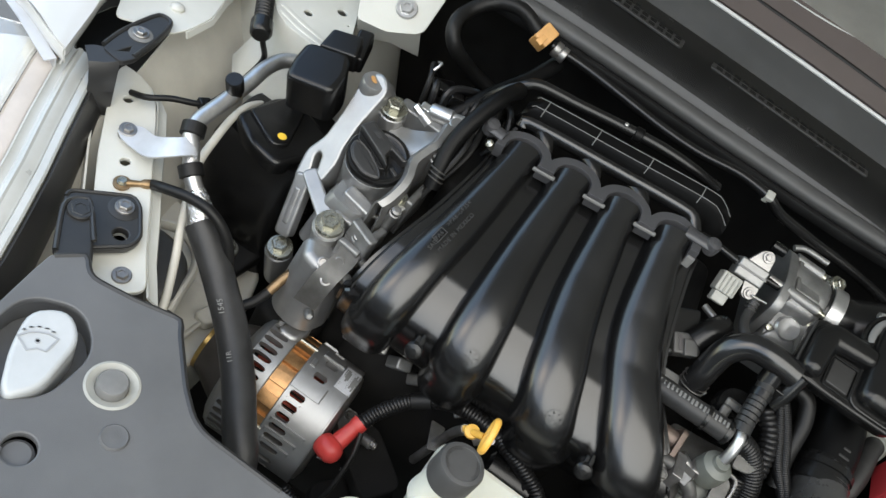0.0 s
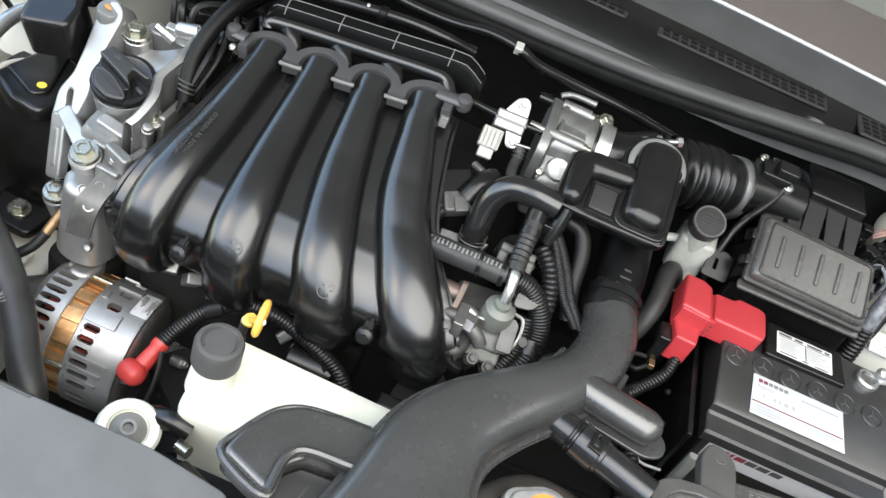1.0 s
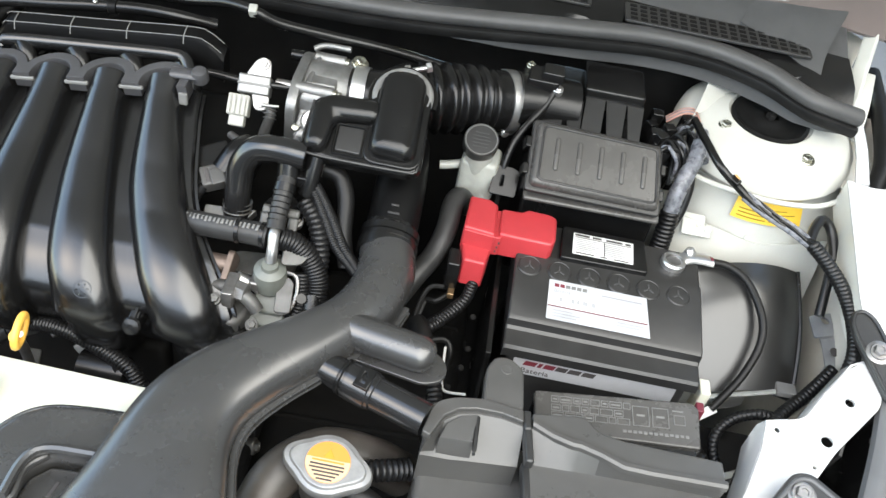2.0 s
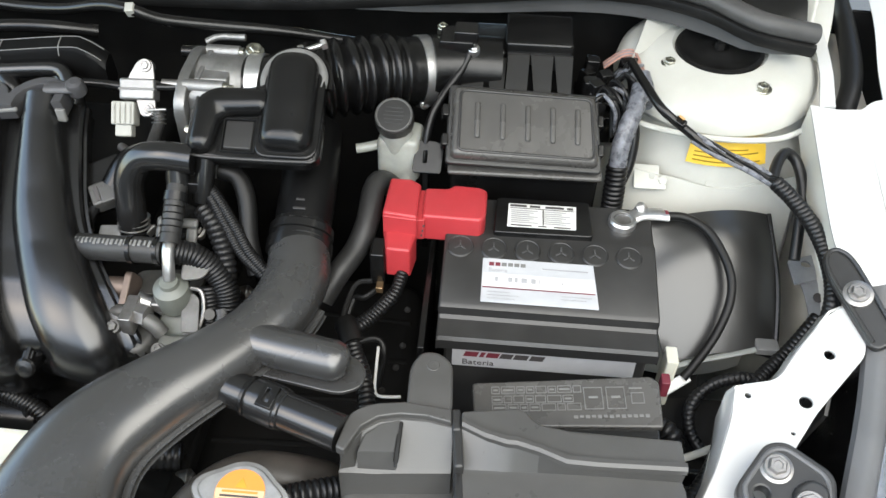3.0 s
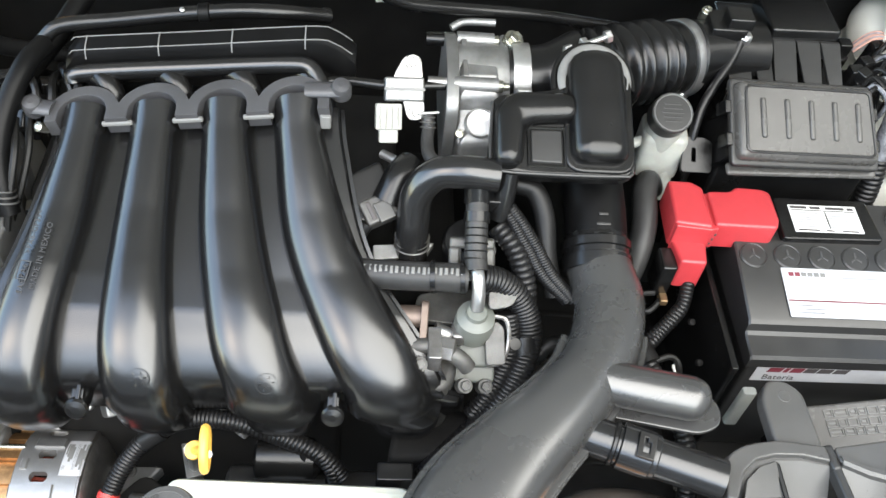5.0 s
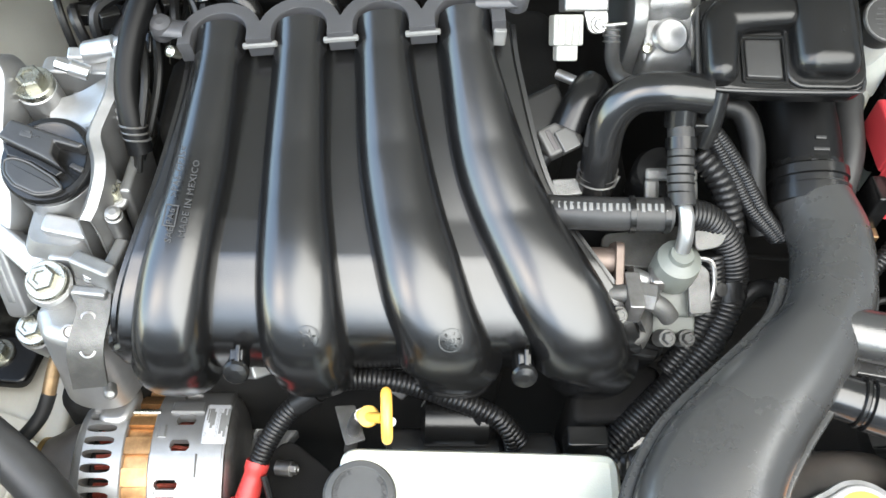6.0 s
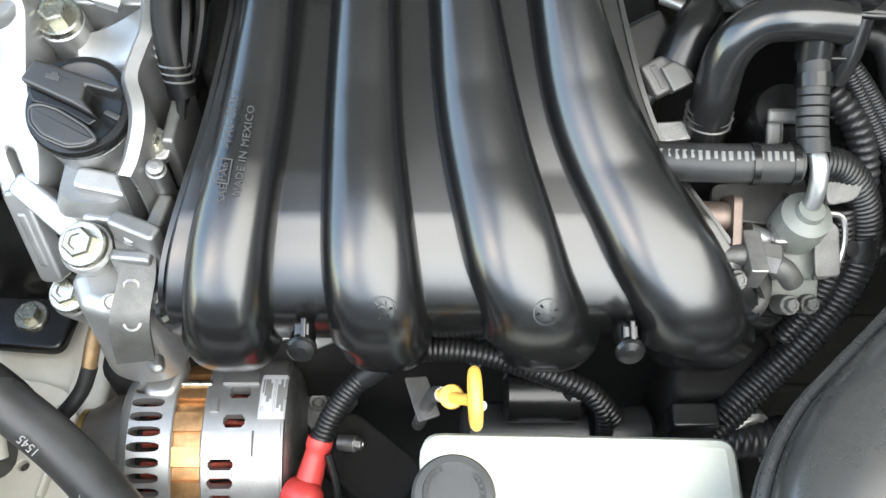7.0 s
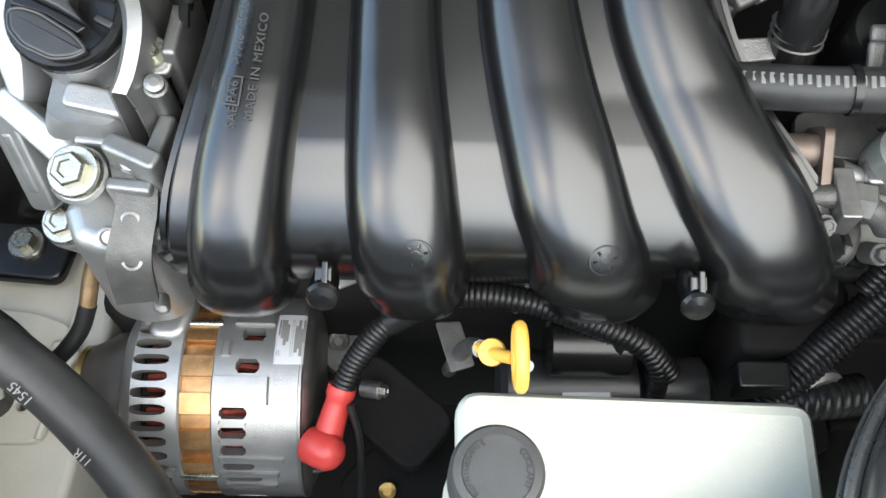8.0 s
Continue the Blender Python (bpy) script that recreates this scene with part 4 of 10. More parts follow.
# ---- resonator and intake bellows ----
reso = thing("resonator", (0.37, 0.62, 0.95), "black plastic intake resonator with two raised chambers", "resonator")
TR = axes((0.318, 0.573, 0.970), (0, -0.42, 0.91), (1, 0.03, 0))
part("base_tray", slab([(-0.009, 0.012), (0.03, 0.007), (0.10, 0.006), (0.112, 0.012), (0.112, 0.06), (0.104, 0.10), (0.056, 0.10), (0.050, 0.084), (-0.004, 0.076)], 0.012, TR, 0.010, 0.004), M_BLACK, reso)
part("tray_edge", tube([TR @ Vector((x, y, 0.0118)) for x, y in ((-0.004, 0.070), (-0.007, 0.018), (0.0, 0.0115), (0.03, 0.0095), (0.098, 0.009), (0.108, 0.014), (0.109, 0.055))], 0.0014, 8, 0.004, 3), M_SATIN, reso)
part("right_chamber", slab([(0.057, 0.017, 0.014), (0.105, 0.016, 0.014), (0.104, 0.116, 0.024), (0.058, 0.116, 0.024)], 0.030, TR, 0.021, 0.0150, steps=7), M_BLACK, reso)
part("chamber_foot", slab([(0.053, 0.011), (0.110, 0.010), (0.111, 0.10), (0.054, 0.10)], 0.0145, TR, 0.014, 0.002), M_BLACK, reso)
part("left_chamber", slab([(-0.005, 0.013), (0.018, 0.012), (0.022, 0.050), (0.066, 0.052), (0.066, 0.077), (0.012, 0.077), (-0.003, 0.064)], 0.026, TR, 0.0110, 0.0108, steps=6), M_BLACK, reso)
part("recess_panel", slab([(0.026, 0.019), (0.051, 0.018), (0.051, 0.046), (0.026, 0.046)], 0.0138, TR, 0.002, 0.001), M_SATIN, reso)
for u, v in (((0.0240, 0.016), (0.0240, 0.048)), ((0.0240, 0.048), (0.0535, 0.048)), ((0.0535, 0.048), (0.0535, 0.015)), ((0.0535, 0.015), (0.0240, 0.016))):
    part("panel_bead", tube([TR @ Vector((*u, 0.0128)), TR @ Vector((*v, 0.0128))], 0.0014, 8, 0.01, 0), M_BLACK, reso)
part("front_spout", tube([(0.327, 0.585, 0.978), (0.325, 0.574, 0.958), (0.322, 0.568, 0.942)], 0.009, 14, 0.004, 4), M_BLACK, reso)
lip = [TR @ Vector((0.081 + 0.0265 * math.cos(w), 0.092 + 0.0285 * math.sin(w), 0.011)) for w in np.linspace(-0.30, math.pi + 0.30, 26)]
part("outlet_ring", tube(lip, 0.0046, 10, 0.004, 0, 0.8), M_MGREY, reso, "grey outlet lip")
part("ring_edge", tube([TR @ Vector((0.081 + 0.0325 * math.cos(w), 0.092 + 0.0345 * math.sin(w), 0.006)) for w in np.linspace(-0.20, math.pi + 0.20, 26)], 0.0032, 8, 0.004, 0), M_BLACK, reso)
bel = thing("intake_bellows", (0.45, 0.72, 0.93), "black corrugated rubber intake bellows with steel band clamps", "intake hose")
BP = [(0.336, 0.712, 0.968), (0.365, 0.712, 0.971), (0.395, 0.715, 0.976), (0.425, 0.722, 0.979), (0.455, 0.735, 0.977), (0.485, 0.750, 0.972), (0.510, 0.762, 0.968), (0.55, 0.773, 0.965)]
q = resample(spline(BP, 10), 0.0015)
q, t, sides = frames(q)
rings = []
for i, (a, b) in enumerate(sides):
    x = q[i][0]
    wave = 0.5 + 0.5 * math.cos(2 * math.pi * i * 0.0015 / 0.0128)
    rip = 0.0072 * (1 - wave ** 0.7) if 0.40 < x < 0.484 else 0
    r = np.interp(x, [0.336, 0.37, 0.40, 0.474, 0.486, 0.55], [0.0305, 0.031, 0.0395, 0.0395, 0.0350, 0.0350]) - rip
    rings.append([q[i] + r * (math.cos(w) * a + math.sin(w) * b) for w in np.linspace(0, 2 * math.pi, 40, False)])
part("bellows_skin", loft(rings), M_BLACK, bel, angle=70)


def band(parent, at, z, r, w=0.010, mat=M_BRIGHT):
    c = part("band_clamp", lathe([(r, -w / 2), (r + 0.0014, -w / 2), (r + 0.0014, w / 2), (r, w / 2)], at, z, 40), mat, parent, "steel band clamp")
    return c


c1 = band(bel, (0.504, 0.759, 0.9685), (0.90, 0.40, -0.12), 0.0354, 0.012)
part("clamp_screw", lathe([(0.005, -0.006), (0.005, 0.006), (0.003, 0.007)], (0.508, 0.735, 0.946), (0.3, -0.9, 0.2), 12), M_BRIGHT, c1)
c2 = band(bel, (0.3465, 0.712, 0.969), (1, 0, 0.08), 0.0312, 0.015)
part("clamp_tongue", block((0.3400, 0.676, 0.976), (0.3530, 0.682, 0.986), 0.002, 0.001), M_BRIGHT, c2)
part("clamp_bolt", join(tube([(0.376, 0.694, 1.016), (0.413, 0.708, 1.024)], 0.0026, 10, 0.004, 0), lathe([(0.0055, -0.002), (0.0055, 0.003), (0.003, 0.004)], (0.414, 0.708, 1.0245), (0.93, 0.35, 0.2), 6)), M_BRIGHT, bel, "bright clamp bolt")
part("bolt_nut", lathe([(0.005, -0.003), (0.005, 0.003), (0.003, 0.004)], (0.380, 0.6955, 1.017), (0.93, 0.35, 0.2), 6), M_BRIGHT, bel)
part("bolt_lug", block((-0.003, -0.005, -0.02), (0.003, 0.005, 0.004), 0.001, 0.001, axes((0.394, 0.701, 1.020), (0, -0.1, 1), (0.93, 0.35, 0))), M_BRIGHT, bel)

# ---- throttle body ----
tb = thing("throttle_body", (0.315, 0.71, 0.93), "cast aluminium throttle body bolted to the manifold plenum", "throttle body")
part("bore_housing", lathe([(0.028, -0.040), (0.031, -0.038), (0.031, 0.006), (0.0295, 0.008), (0.0295, 0.016)], (0.324, 0.712, 0.967), (1, 0, 0.03), 40), M_ALU, tb)
part("body_block", slab([(0.286, 0.660), (0.326, 0.662), (0.327, 0.752), (0.286, 0.753)], 0.064, pose(0, 0, 0.928), 0.006, 0.010, taper=0.002), M_ALU, tb)
part("top_face", slab([(0.290, 0.682), (0.323, 0.683), (0.323, 0.730), (0.290, 0.730)], 0.006, pose(0, 0, 0.988), 0.004, 0.003), M_ALU, tb)
part("mount_plate", pierced(rounded([(-0.056, -0.050), (0.046, -0.050), (0.050, 0.018, 0.012), (0.020, 0.034, 0.010), (-0.030, 0.034, 0.010), (-0.058, 0.020, 0.012)], 0.008), [], 0.008, axes((0.279, 0.708, 0.964), (1, 0, 0), (0, 1, 0)), 0.0014), M_COVER, tb)
part("rear_bead", tube([(0.284, 0.752, 0.991), (0.296, 0.757, 0.995), (0.324, 0.757, 0.996)], 0.0036, 10, 0.004, 4), M_ALU, tb)
for y, z, x0 in ((0.738, 0.990, 0.289), (0.674, 0.991, 0.284)):
    part("bolt_boss", tube([(x0, y, z), (x0 + 0.012, y, z), (0.322, y, z)], 0.0068, 14, 0.006, 0), M_ALU, tb)
    part("boss_collar", lathe([(0.0052, 0.0), (0.0052, 0.004), (0.0034, 0.005), (0.0034, 0.009), (0.002, 0.0095)], (0.322, y, z), (1, 0, 0), 14), M_ZINC, tb)
part("boss_link", block((0.292, 0.680, 0.984), (0.297, 0.732, 0.9955), 0.0015, 0.001), M_ALU, tb)
part("motor_housing", slab([(0.287, 0.632), (0.330, 0.634), (0.332, 0.668), (0.287, 0.668)], 0.052, pose(0, 0, 0.912), 0.008, 0.012, taper=0.003), M_COVER, tb)
part("motor_face", block((-0.020, -0.020, -0.008), (0.020, 0.020, 0.004), 0.006, 0.003, axes((0.309, 0.655, 0.962), (0, -0.62, 0.78))), M_ALU, tb)
part("motor_cap", lathe([(0.0135, -0.004), (0.0135, 0.002), (0.0115, 0.0045), (0.009, 0.0040), (0.002, 0.0044)], (0.308, 0.652, 0.967), (0, -0.62, 0.78), 28), M_BRIGHT, tb)
for x, y, z in ((0.291, 0.644, 0.962), (0.327, 0.668, 0.976)):
    part("cap_screw", lathe([(0.0036, -0.003), (0.0036, 0.002), (0.0015, 0.0024)], (x, y, z), (0, -0.62, 0.78), 12), M_ZINC, tb)
bolt(tb, (0.339, 0.733, 0.996), (0.3, -0.3, 0.9), 0.0062, 0.007, M_ZINC, 1.5)
part("bolt_lug", block((0.327, 0.716, 0.982), (0.343, 0.744, 0.994), 0.004, 0.002), M_ALU, tb)
part("side_pipe", tube([(0.262, 0.676, 0.990), (0.286, 0.675, 0.991)], 0.0048, 12, 0.004, 0), M_STEEL, tb)
part("rear_pipe", tube([(0.262, 0.742, 0.985), (0.286, 0.741, 0.986)], 0.0062, 12, 0.004, 0), M_BLACK, tb)
# purge valve with its bracket and grey plug
pv = thing("purge_valve", (0.25, 0.665, 0.94), "grey purge valve with a plug beside the throttle body", "solenoid valve")
PV = axes((0.242, 0.664, 0.990), (0.05, -0.75, 0.66), (1, 0, 0.05))
part("valve_body", block((-0.0165, -0.010, -0.014), (0.0165, 0.010, 0.005), 0.002, 0.002, PV), M_COVER, pv, "bright metal valve body")
part("body_seam", block((-0.017, -0.0012, -0.010), (0.017, 0.0012, 0.0056), 0.0005, 0.0004, PV), M_MGREY, pv)
part("upper_ear", pierced(rounded([(-0.009, 0.009), (-0.007, 0.014), (0.0005, 0.028, 0.008), (0.013, 0.028, 0.008), (0.015, 0.009)], 0.003), [], 0.003, PV @ pose(0, 0, -0.002), 0.0006), M_STEEL, pv, "bright bracket ear")
part("lower_ear", pierced(rounded([(-0.001, -0.009), (0.016, -0.009), (0.017, -0.024, 0.007), (0.004, -0.026, 0.007)], 0.003), [], 0.003, PV @ pose(0, 0, -0.002), 0.0006), M_STEEL, pv, "bright bracket ear")
bolt(pv, PV @ Vector((0.0065, 0.0225, 0.002)), PV.to_3x3() @ Vector((0, 0, 1)), 0.0042, 0.0035, M_STEEL, 1.5)
bolt(pv, PV @ Vector((0.0100, -0.0190, 0.002)), PV.to_3x3() @ Vector((0, 0, 1)), 0.0042, 0.0035, M_STEEL, 1.5)
part("plug", block((-0.024, -0.034, -0.012), (-0.002, -0.012, 0.005), 0.002, 0.0015, PV), M_PLUG, pv, "light grey plug")
part("plug_nose", block((-0.021, -0.045, -0.010), (-0.005, -0.032, 0.002), 0.002, 0.0015, PV), M_PLUG, pv)
for k in range(4):
    part("plug_rib", block((-0.021 + 0.005 * k, -0.033, 0.004), (-0.0195 + 0.005 * k, -0.014, 0.0062), 0.0005, 0.0004, PV), M_PLUG, pv)
part("side_pipe", tube([PV @ Vector((0.014, 0.003, -0.004)), PV @ Vector((0.036, 0.004, -0.006))], 0.004, 10, 0.004, 0), M_BLACK, pv)
part("left_pipe", tube([PV @ Vector((-0.016, 0.003, -0.006)), PV @ Vector((-0.05, 0.006, -0.012)), PV @ Vector((-0.075, 0.004, -0.014))], 0.0045, 10, 0.004, 4), M_BLACK, pv)



# ---- battery ----
bat = thing("battery", (0.64, 0.56, 0.70), "black car battery with white and silver labels", "battery")
part("case", block((0.550, 0.492, 0.70), (0.734, 0.640, 0.868), 0.004, 0.002), M_CASE, bat)
lid = [(0.486, 0.858), (0.486, 0.869), (0.4885, 0.872), (0.508, 0.8735), (0.511, 0.876), (0.512, 0.8845), (0.516, 0.8875), (0.590, 0.9005), (0.594, 0.9005), (0.596, 0.898), (0.645, 0.899), (0.648, 0.895), (0.648, 0.86)]
lo, hi = 0.543, 0.741
rings = [[(x, y, z - (0.0015 if k in (0, 3) else 0)) for y, z in lid] for k, x in enumerate((lo, lo + 0.0015, hi - 0.0015, hi))]
part("lid", loft(rings), M_CASE, bat, angle=30)
ML = axes((0.540, 0.512, 0.8862), (0, -0.17, 0.985), (1, 0, 0))
for k in range(6):
    x = 0.018 + 0.0315 * k
    plug = part("cell_plug", lathe([(0.0125, -0.002), (0.0125, 0.0002), (0.0118, 0.0007), (0.0112, 0.0002), (0.0108, 0.0006), (0.002, 0.0008)], ML @ Vector((x, 0.066, 0.0015)), (0, -0.17, 0.985), 26), M_CASE, bat)
    for a in (90, 215, 325):
        part("plug_mark", block((0.0008, -0.0008, 0), (0.0060, 0.0008, 0.0016), 0.0004, 0.0003, ML @ pose(x, 0.066, 0.0015, 0, 0, a)), M_SEAL, plug)
lab = part("top_label", slab([(0.040, 0.006), (0.1465, 0.006), (0.142, 0.054), (0.040, 0.054)], 0.0004, ML @ pose(0, 0, 0.0018), 0.001, 0.0001, steps=1), M_SILVER, bat, "silver and white battery label with grey print")
MT = ML @ pose(0, 0, 0.0023)
part("label_band", slab([(0.041, 0.0230), (0.1433, 0.0230), (0.1425, 0.0370), (0.041, 0.0370)], 0.0002, MT, 0.0003, 0.0001, steps=1), M_LABEL, lab, "white band")
part("label_foot", slab([(0.041, 0.007), (0.145, 0.007), (0.1435, 0.0205), (0.041, 0.0205)], 0.0003, MT, 0.0005, 0.0001, steps=1), M_SILVER, lab, "silver strip")
part("label_stripe", slab([(0.041, 0.0212), (0.1435, 0.0212), (0.1433, 0.0225), (0.041, 0.0225)], 0.0003, MT, 0.0003, 0.0001, steps=1), M_INKRED, lab, "maroon stripe")
bar_row(lab, MT, [(0.046 + 0.0058 * k, 0.0458, 0.0046, 0.0040) for k in range(2)], M_INKRED, "logo_bar")
bar_row(lab, MT, [(0.0576 + 0.0058 * k, 0.0458, 0.0046, 0.0040) for k in range(4)], M_MGREY, "logo_bar")
part("lettering", words("Bateria", 0.0062, MT @ pose(0.0455, 0.0392, 0), 0.0001), M_INKGREY, lab)
bar_row(lab, MT, [(0.095, 0.0448, 0.042, 0.0014), (0.052, 0.0285, 0.003, 0.0055), (0.064, 0.0285, 0.004, 0.0055), (0.070, 0.0285, 0.003, 0.0055), (0.076, 0.0285, 0.0055, 0.0055), (0.085, 0.0285, 0.0045, 0.0055), (0.092, 0.0285, 0.001, 0.0055), (0.113, 0.029, 0.0015, 0.003)], M_INKGREY)
bar_row(lab, MT, [(0.045, 0.0165, 0.022, 0.0012), (0.045, 0.0130, 0.030, 0.0012), (0.045, 0.0095, 0.026, 0.0012), (0.112, 0.0165, 0.028, 0.0012), (0.112, 0.0130, 0.024, 0.0012)], M_INKGREY)
part("vent_cover", slab([(0.588, 0.592), (0.682, 0.594), (0.680, 0.643), (0.590, 0.642)], 0.009, pose(0, 0, 0.8975), 0.004, 0.0015), M_BLACK, bat)
slab2 = part("rear_label", slab([(0.6005, 0.600), (0.666, 0.601), (0.667, 0.634), (0.6015, 0.633)], 0.0004, pose(0, 0, 0.9067), 0.001, 0.0001, steps=1), M_LABEL, bat, "white warning label")
m9 = pose(0, 0, 0.9072)
bar_row(slab2, m9, [(0.603, 0.6285, 0.016, 0.003), (0.622, 0.6285, 0.010, 0.003), (0.637, 0.6285, 0.018, 0.003), (0.658, 0.6285, 0.006, 0.003), (0.604, 0.6015, 0.020, 0.0016), (0.630, 0.6015, 0.008, 0.0016), (0.645, 0.6015, 0.016, 0.0016)], M_INK)
bar_row(slab2, m9, [(0.603, 0.6262, 0.062, 0.0006), (0.6345, 0.604, 0.0006, 0.022)], M_INK)
bar_row(slab2, m9, [(0.604 + (0.031 if k % 2 else 0), 0.606 + 0.0028 * (k // 2), 0.026 - 0.004 * ((k * 7) % 3), 0.001) for k in range(14)], M_INKGREY)
flab = part("front_label", slab([(0.002, 0.0), (0.168, 0.0), (0.168, 0.026), (0.002, 0.026)], 0.0005, axes((0.556, 0.4915, 0.829), (0, -1, 0), (1, 0, 0)), 0.001, 0.0001, steps=1), M_SILVER, bat, "silver front label with maroon print")
MF = axes((0.556, 0.4908, 0.829), (0, -1, 0), (1, 0, 0))
for k, w in enumerate((0.0125, 0.004, 0.011, 0.011, 0.0125, 0.0125)):
    x = 0.012 + (0, 0.0145, 0.0205, 0.033, 0.0455, 0.0600)[k]
    part("logo_bar", slab([(x, 0.0145), (x + w, 0.0145), (x + w + 0.0022, 0.0212), (x + 0.0022, 0.0212)], 0.0003, MF, 0.0004, 0.0001, steps=1), M_INKRED if k < 3 else M_INK, flab)
part("lettering", words("Bateria", 0.0105, MF @ pose(0.011, 0.003, 0), 0.0001), M_INK, flab)
part("terminal_post", lathe([(0.012, -0.012), (0.012, 0.0), (0.0095, 0.001), (0.0088, 0.014), (0.0078, 0.016), (0.002, 0.016)], (0.712, 0.624, 0.888), (0, 0, 1), 24), M_STEEL, bat)
bcl = thing("negative_cable", (0.75, 0.6, 0.80), "black battery earth cable with a tinned clamp and white tag", "battery cable")
part("clamp_ring", lathe([(0.0095, -0.006), (0.0135, -0.0055), (0.0135, 0.008), (0.0118, 0.010), (0.009, 0.010), (0.009, 0.004)], (0.712, 0.624, 0.896), (0, 0, 1), 28), M_BRIGHT, bcl)
part("clamp_arm", tube([(0.718, 0.629, 0.900), (0.728, 0.635, 0.902), (0.742, 0.640, 0.900), (0.758, 0.643, 0.897)], 0.0085, 12, 0.004, 5, 0.45), M_BRIGHT, bcl)
part("clamp_nut", lathe([(0.006, -0.003), (0.006, 0.004), (0.003, 0.006)], (0.730, 0.641, 0.905), (0.2, -0.4, 0.9), 6), M_BRIGHT, bcl)
part("heat_sleeve", tube([(0.754, 0.6425, 0.8975), (0.757, 0.643, 0.8965)], 0.0052, 12, 0.002, 0), M_INKRED, bcl)
part("cable", tube([(0.756, 0.643, 0.896), (0.778, 0.643, 0.895), (0.800, 0.628, 0.890), (0.817, 0.595, 0.875), (0.818, 0.570, 0.858), (0.806, 0.545, 0.835), (0.788, 0.524, 0.815), (0.778, 0.514, 0.806)], 0.0044, 14, 0.005, 8), M_RUBBER, bcl)
part("white_tag", block((-0.005, -0.016, -0.004), (0.005, 0.016, 0.004), 0.001, 0.001, axes((0.770, 0.508, 0.803), (0.2, -0.3, 0.9), (0.6, -0.8, 0))), M_LABEL, bcl, "white cable tag")
tray = thing("battery_tray", (0.53, 0.52, 0.66), "black plastic battery tray wall with a bent steel hook", "battery tray")
part("tray_wall", block((0.527, 0.478, 0.66), (0.533, 0.650, 0.866), 0.002, 0.001), M_BLACK, tray)
part("tray_floor", block((0.45, 0.44, 0.70), (0.76, 0.66, 0.712), 0.004, 0.002), M_BLACK, tray)
part("hold_hook", tube([(0.489, 0.50, 0.835), (0.490, 0.475, 0.833), (0.492, 0.452, 0.832), (0.498, 0.446, 0.833), (0.516, 0.445, 0.836)], 0.0014, 8, 0.004, 4), M_LABEL, tray, "thin white hook")
part("tray_stay", block((0.538, 0.462, 0.80), (0.550, 0.470, 0.852), 0.003, 0.001), M_LGREY, tray, "white strap end")

# ---- positive terminal cover ----
red = thing("terminal_cover", (0.53, 0.61, 0.87), "glossy red plastic cover over the positive battery terminal", "terminal cover")
part("left_hood", slab([(0.483, 0.590), (0.516, 0.586), (0.516, 0.634), (0.506, 0.641), (0.485, 0.641)], 0.030, pose(0, 0, 0.893), 0.003, 0.003), M_RED, red)
part("right_hood", slab([(0.520, 0.591), (0.576, 0.590), (0.580, 0.600), (0.580, 0.634), (0.572, 0.638), (0.548, 0.639), (0.542, 0.633), (0.520, 0.632)], 0.029, pose(0, 0, 0.892), 0.004, 0.003), M_RED, red)
part("hinge_step", slab([(0.514, 0.588), (0.523, 0.589), (0.523, 0.632), (0.514, 0.632)], 0.024, pose(0, 0, 0.893), 0.001, 0.001), M_RED, red)
part("drop_skirt", slab([(0.489, 0.563), (0.512, 0.562), (0.516, 0.588), (0.484, 0.590)], 0.034, pose(0, 0, 0.868), 0.003, 0.003), M_RED, red)
part("ridge", slab([(0.484, 0.587), (0.516, 0.584), (0.516, 0.590), (0.484, 0.593)], 0.027, pose(0, 0, 0.894), 0.001, 0.0015), M_RED, red)
for k in range(3):
    part("vent_slot", block((0.519 + 0.001 * k, 0.5885, 0.896 + 0.006 * k), (0.521 + 0.001 * k, 0.5925, 0.899 + 0.006 * k), 0.0004, 0.0003), M_INK, red)
pw = thing("positive_lead", (0.48, 0.54, 0.78), "black positive lead with copper terminals below the red cover", "battery cable")
part("fuse_stub", block((0.474, 0.560, 0.855), (0.488, 0.585, 0.895), 0.003, 0.002), M_BLACK, pw)
part("copper_tongue", block((0.480, 0.551, 0.853), (0.487, 0.562, 0.860), 0.001, 0.001), M_BRONZEEND, pw, "copper terminal tongue")
part("lead", ribbed([(0.505, 0.565, 0.87), (0.498, 0.545, 0.858), (0.480, 0.528, 0.845), (0.462, 0.51, 0.835), (0.455, 0.50, 0.80)], 0.0065), M_CONDUIT, pw)
part("second_lead", tube([(0.482, 0.556, 0.855), (0.470, 0.545, 0.852), (0.460, 0.548, 0.848), (0.455, 0.535, 0.838)], 0.003, 8, 0.004, 5), M_RUBBER, pw)
part("third_lead", tube([(0.476, 0.560, 0.86), (0.462, 0.558, 0.858), (0.455, 0.545, 0.85), (0.452, 0.520, 0.84), (0.46, 0.505, 0.835)], 0.0026, 8, 0.004, 5), M_RUBBER, pw)

# ---- air cleaner ----
air = thing("air_cleaner", (0.62, 0.72, 0.86), "black plastic air cleaner box with a ribbed sloping lid", "air filter box")
MA = axes((0.540, 0.647, 0.944), (0.149, -0.54, 0.84), (1, 0.12, -0.10))
part("lower_box", block((0.540, 0.672, 0.80), (0.690, 0.80, 0.925), 0.006, 0.003), M_BLACK, air)
part("front_wall", slab([(0.0, 0.004), (0.146, 0.004), (0.144, 0.05), (0.002, 0.05)], 0.05, MA @ pose(0, 0, -0.05), 0.005, 0.002), M_BLACK, air)
part("box_lip", beam((0.543, 0.651, 0.932), (0.688, 0.667, 0.920), 0.012, 0.005, (0.1, -0.45, 0.88)), M_PLATE, air)
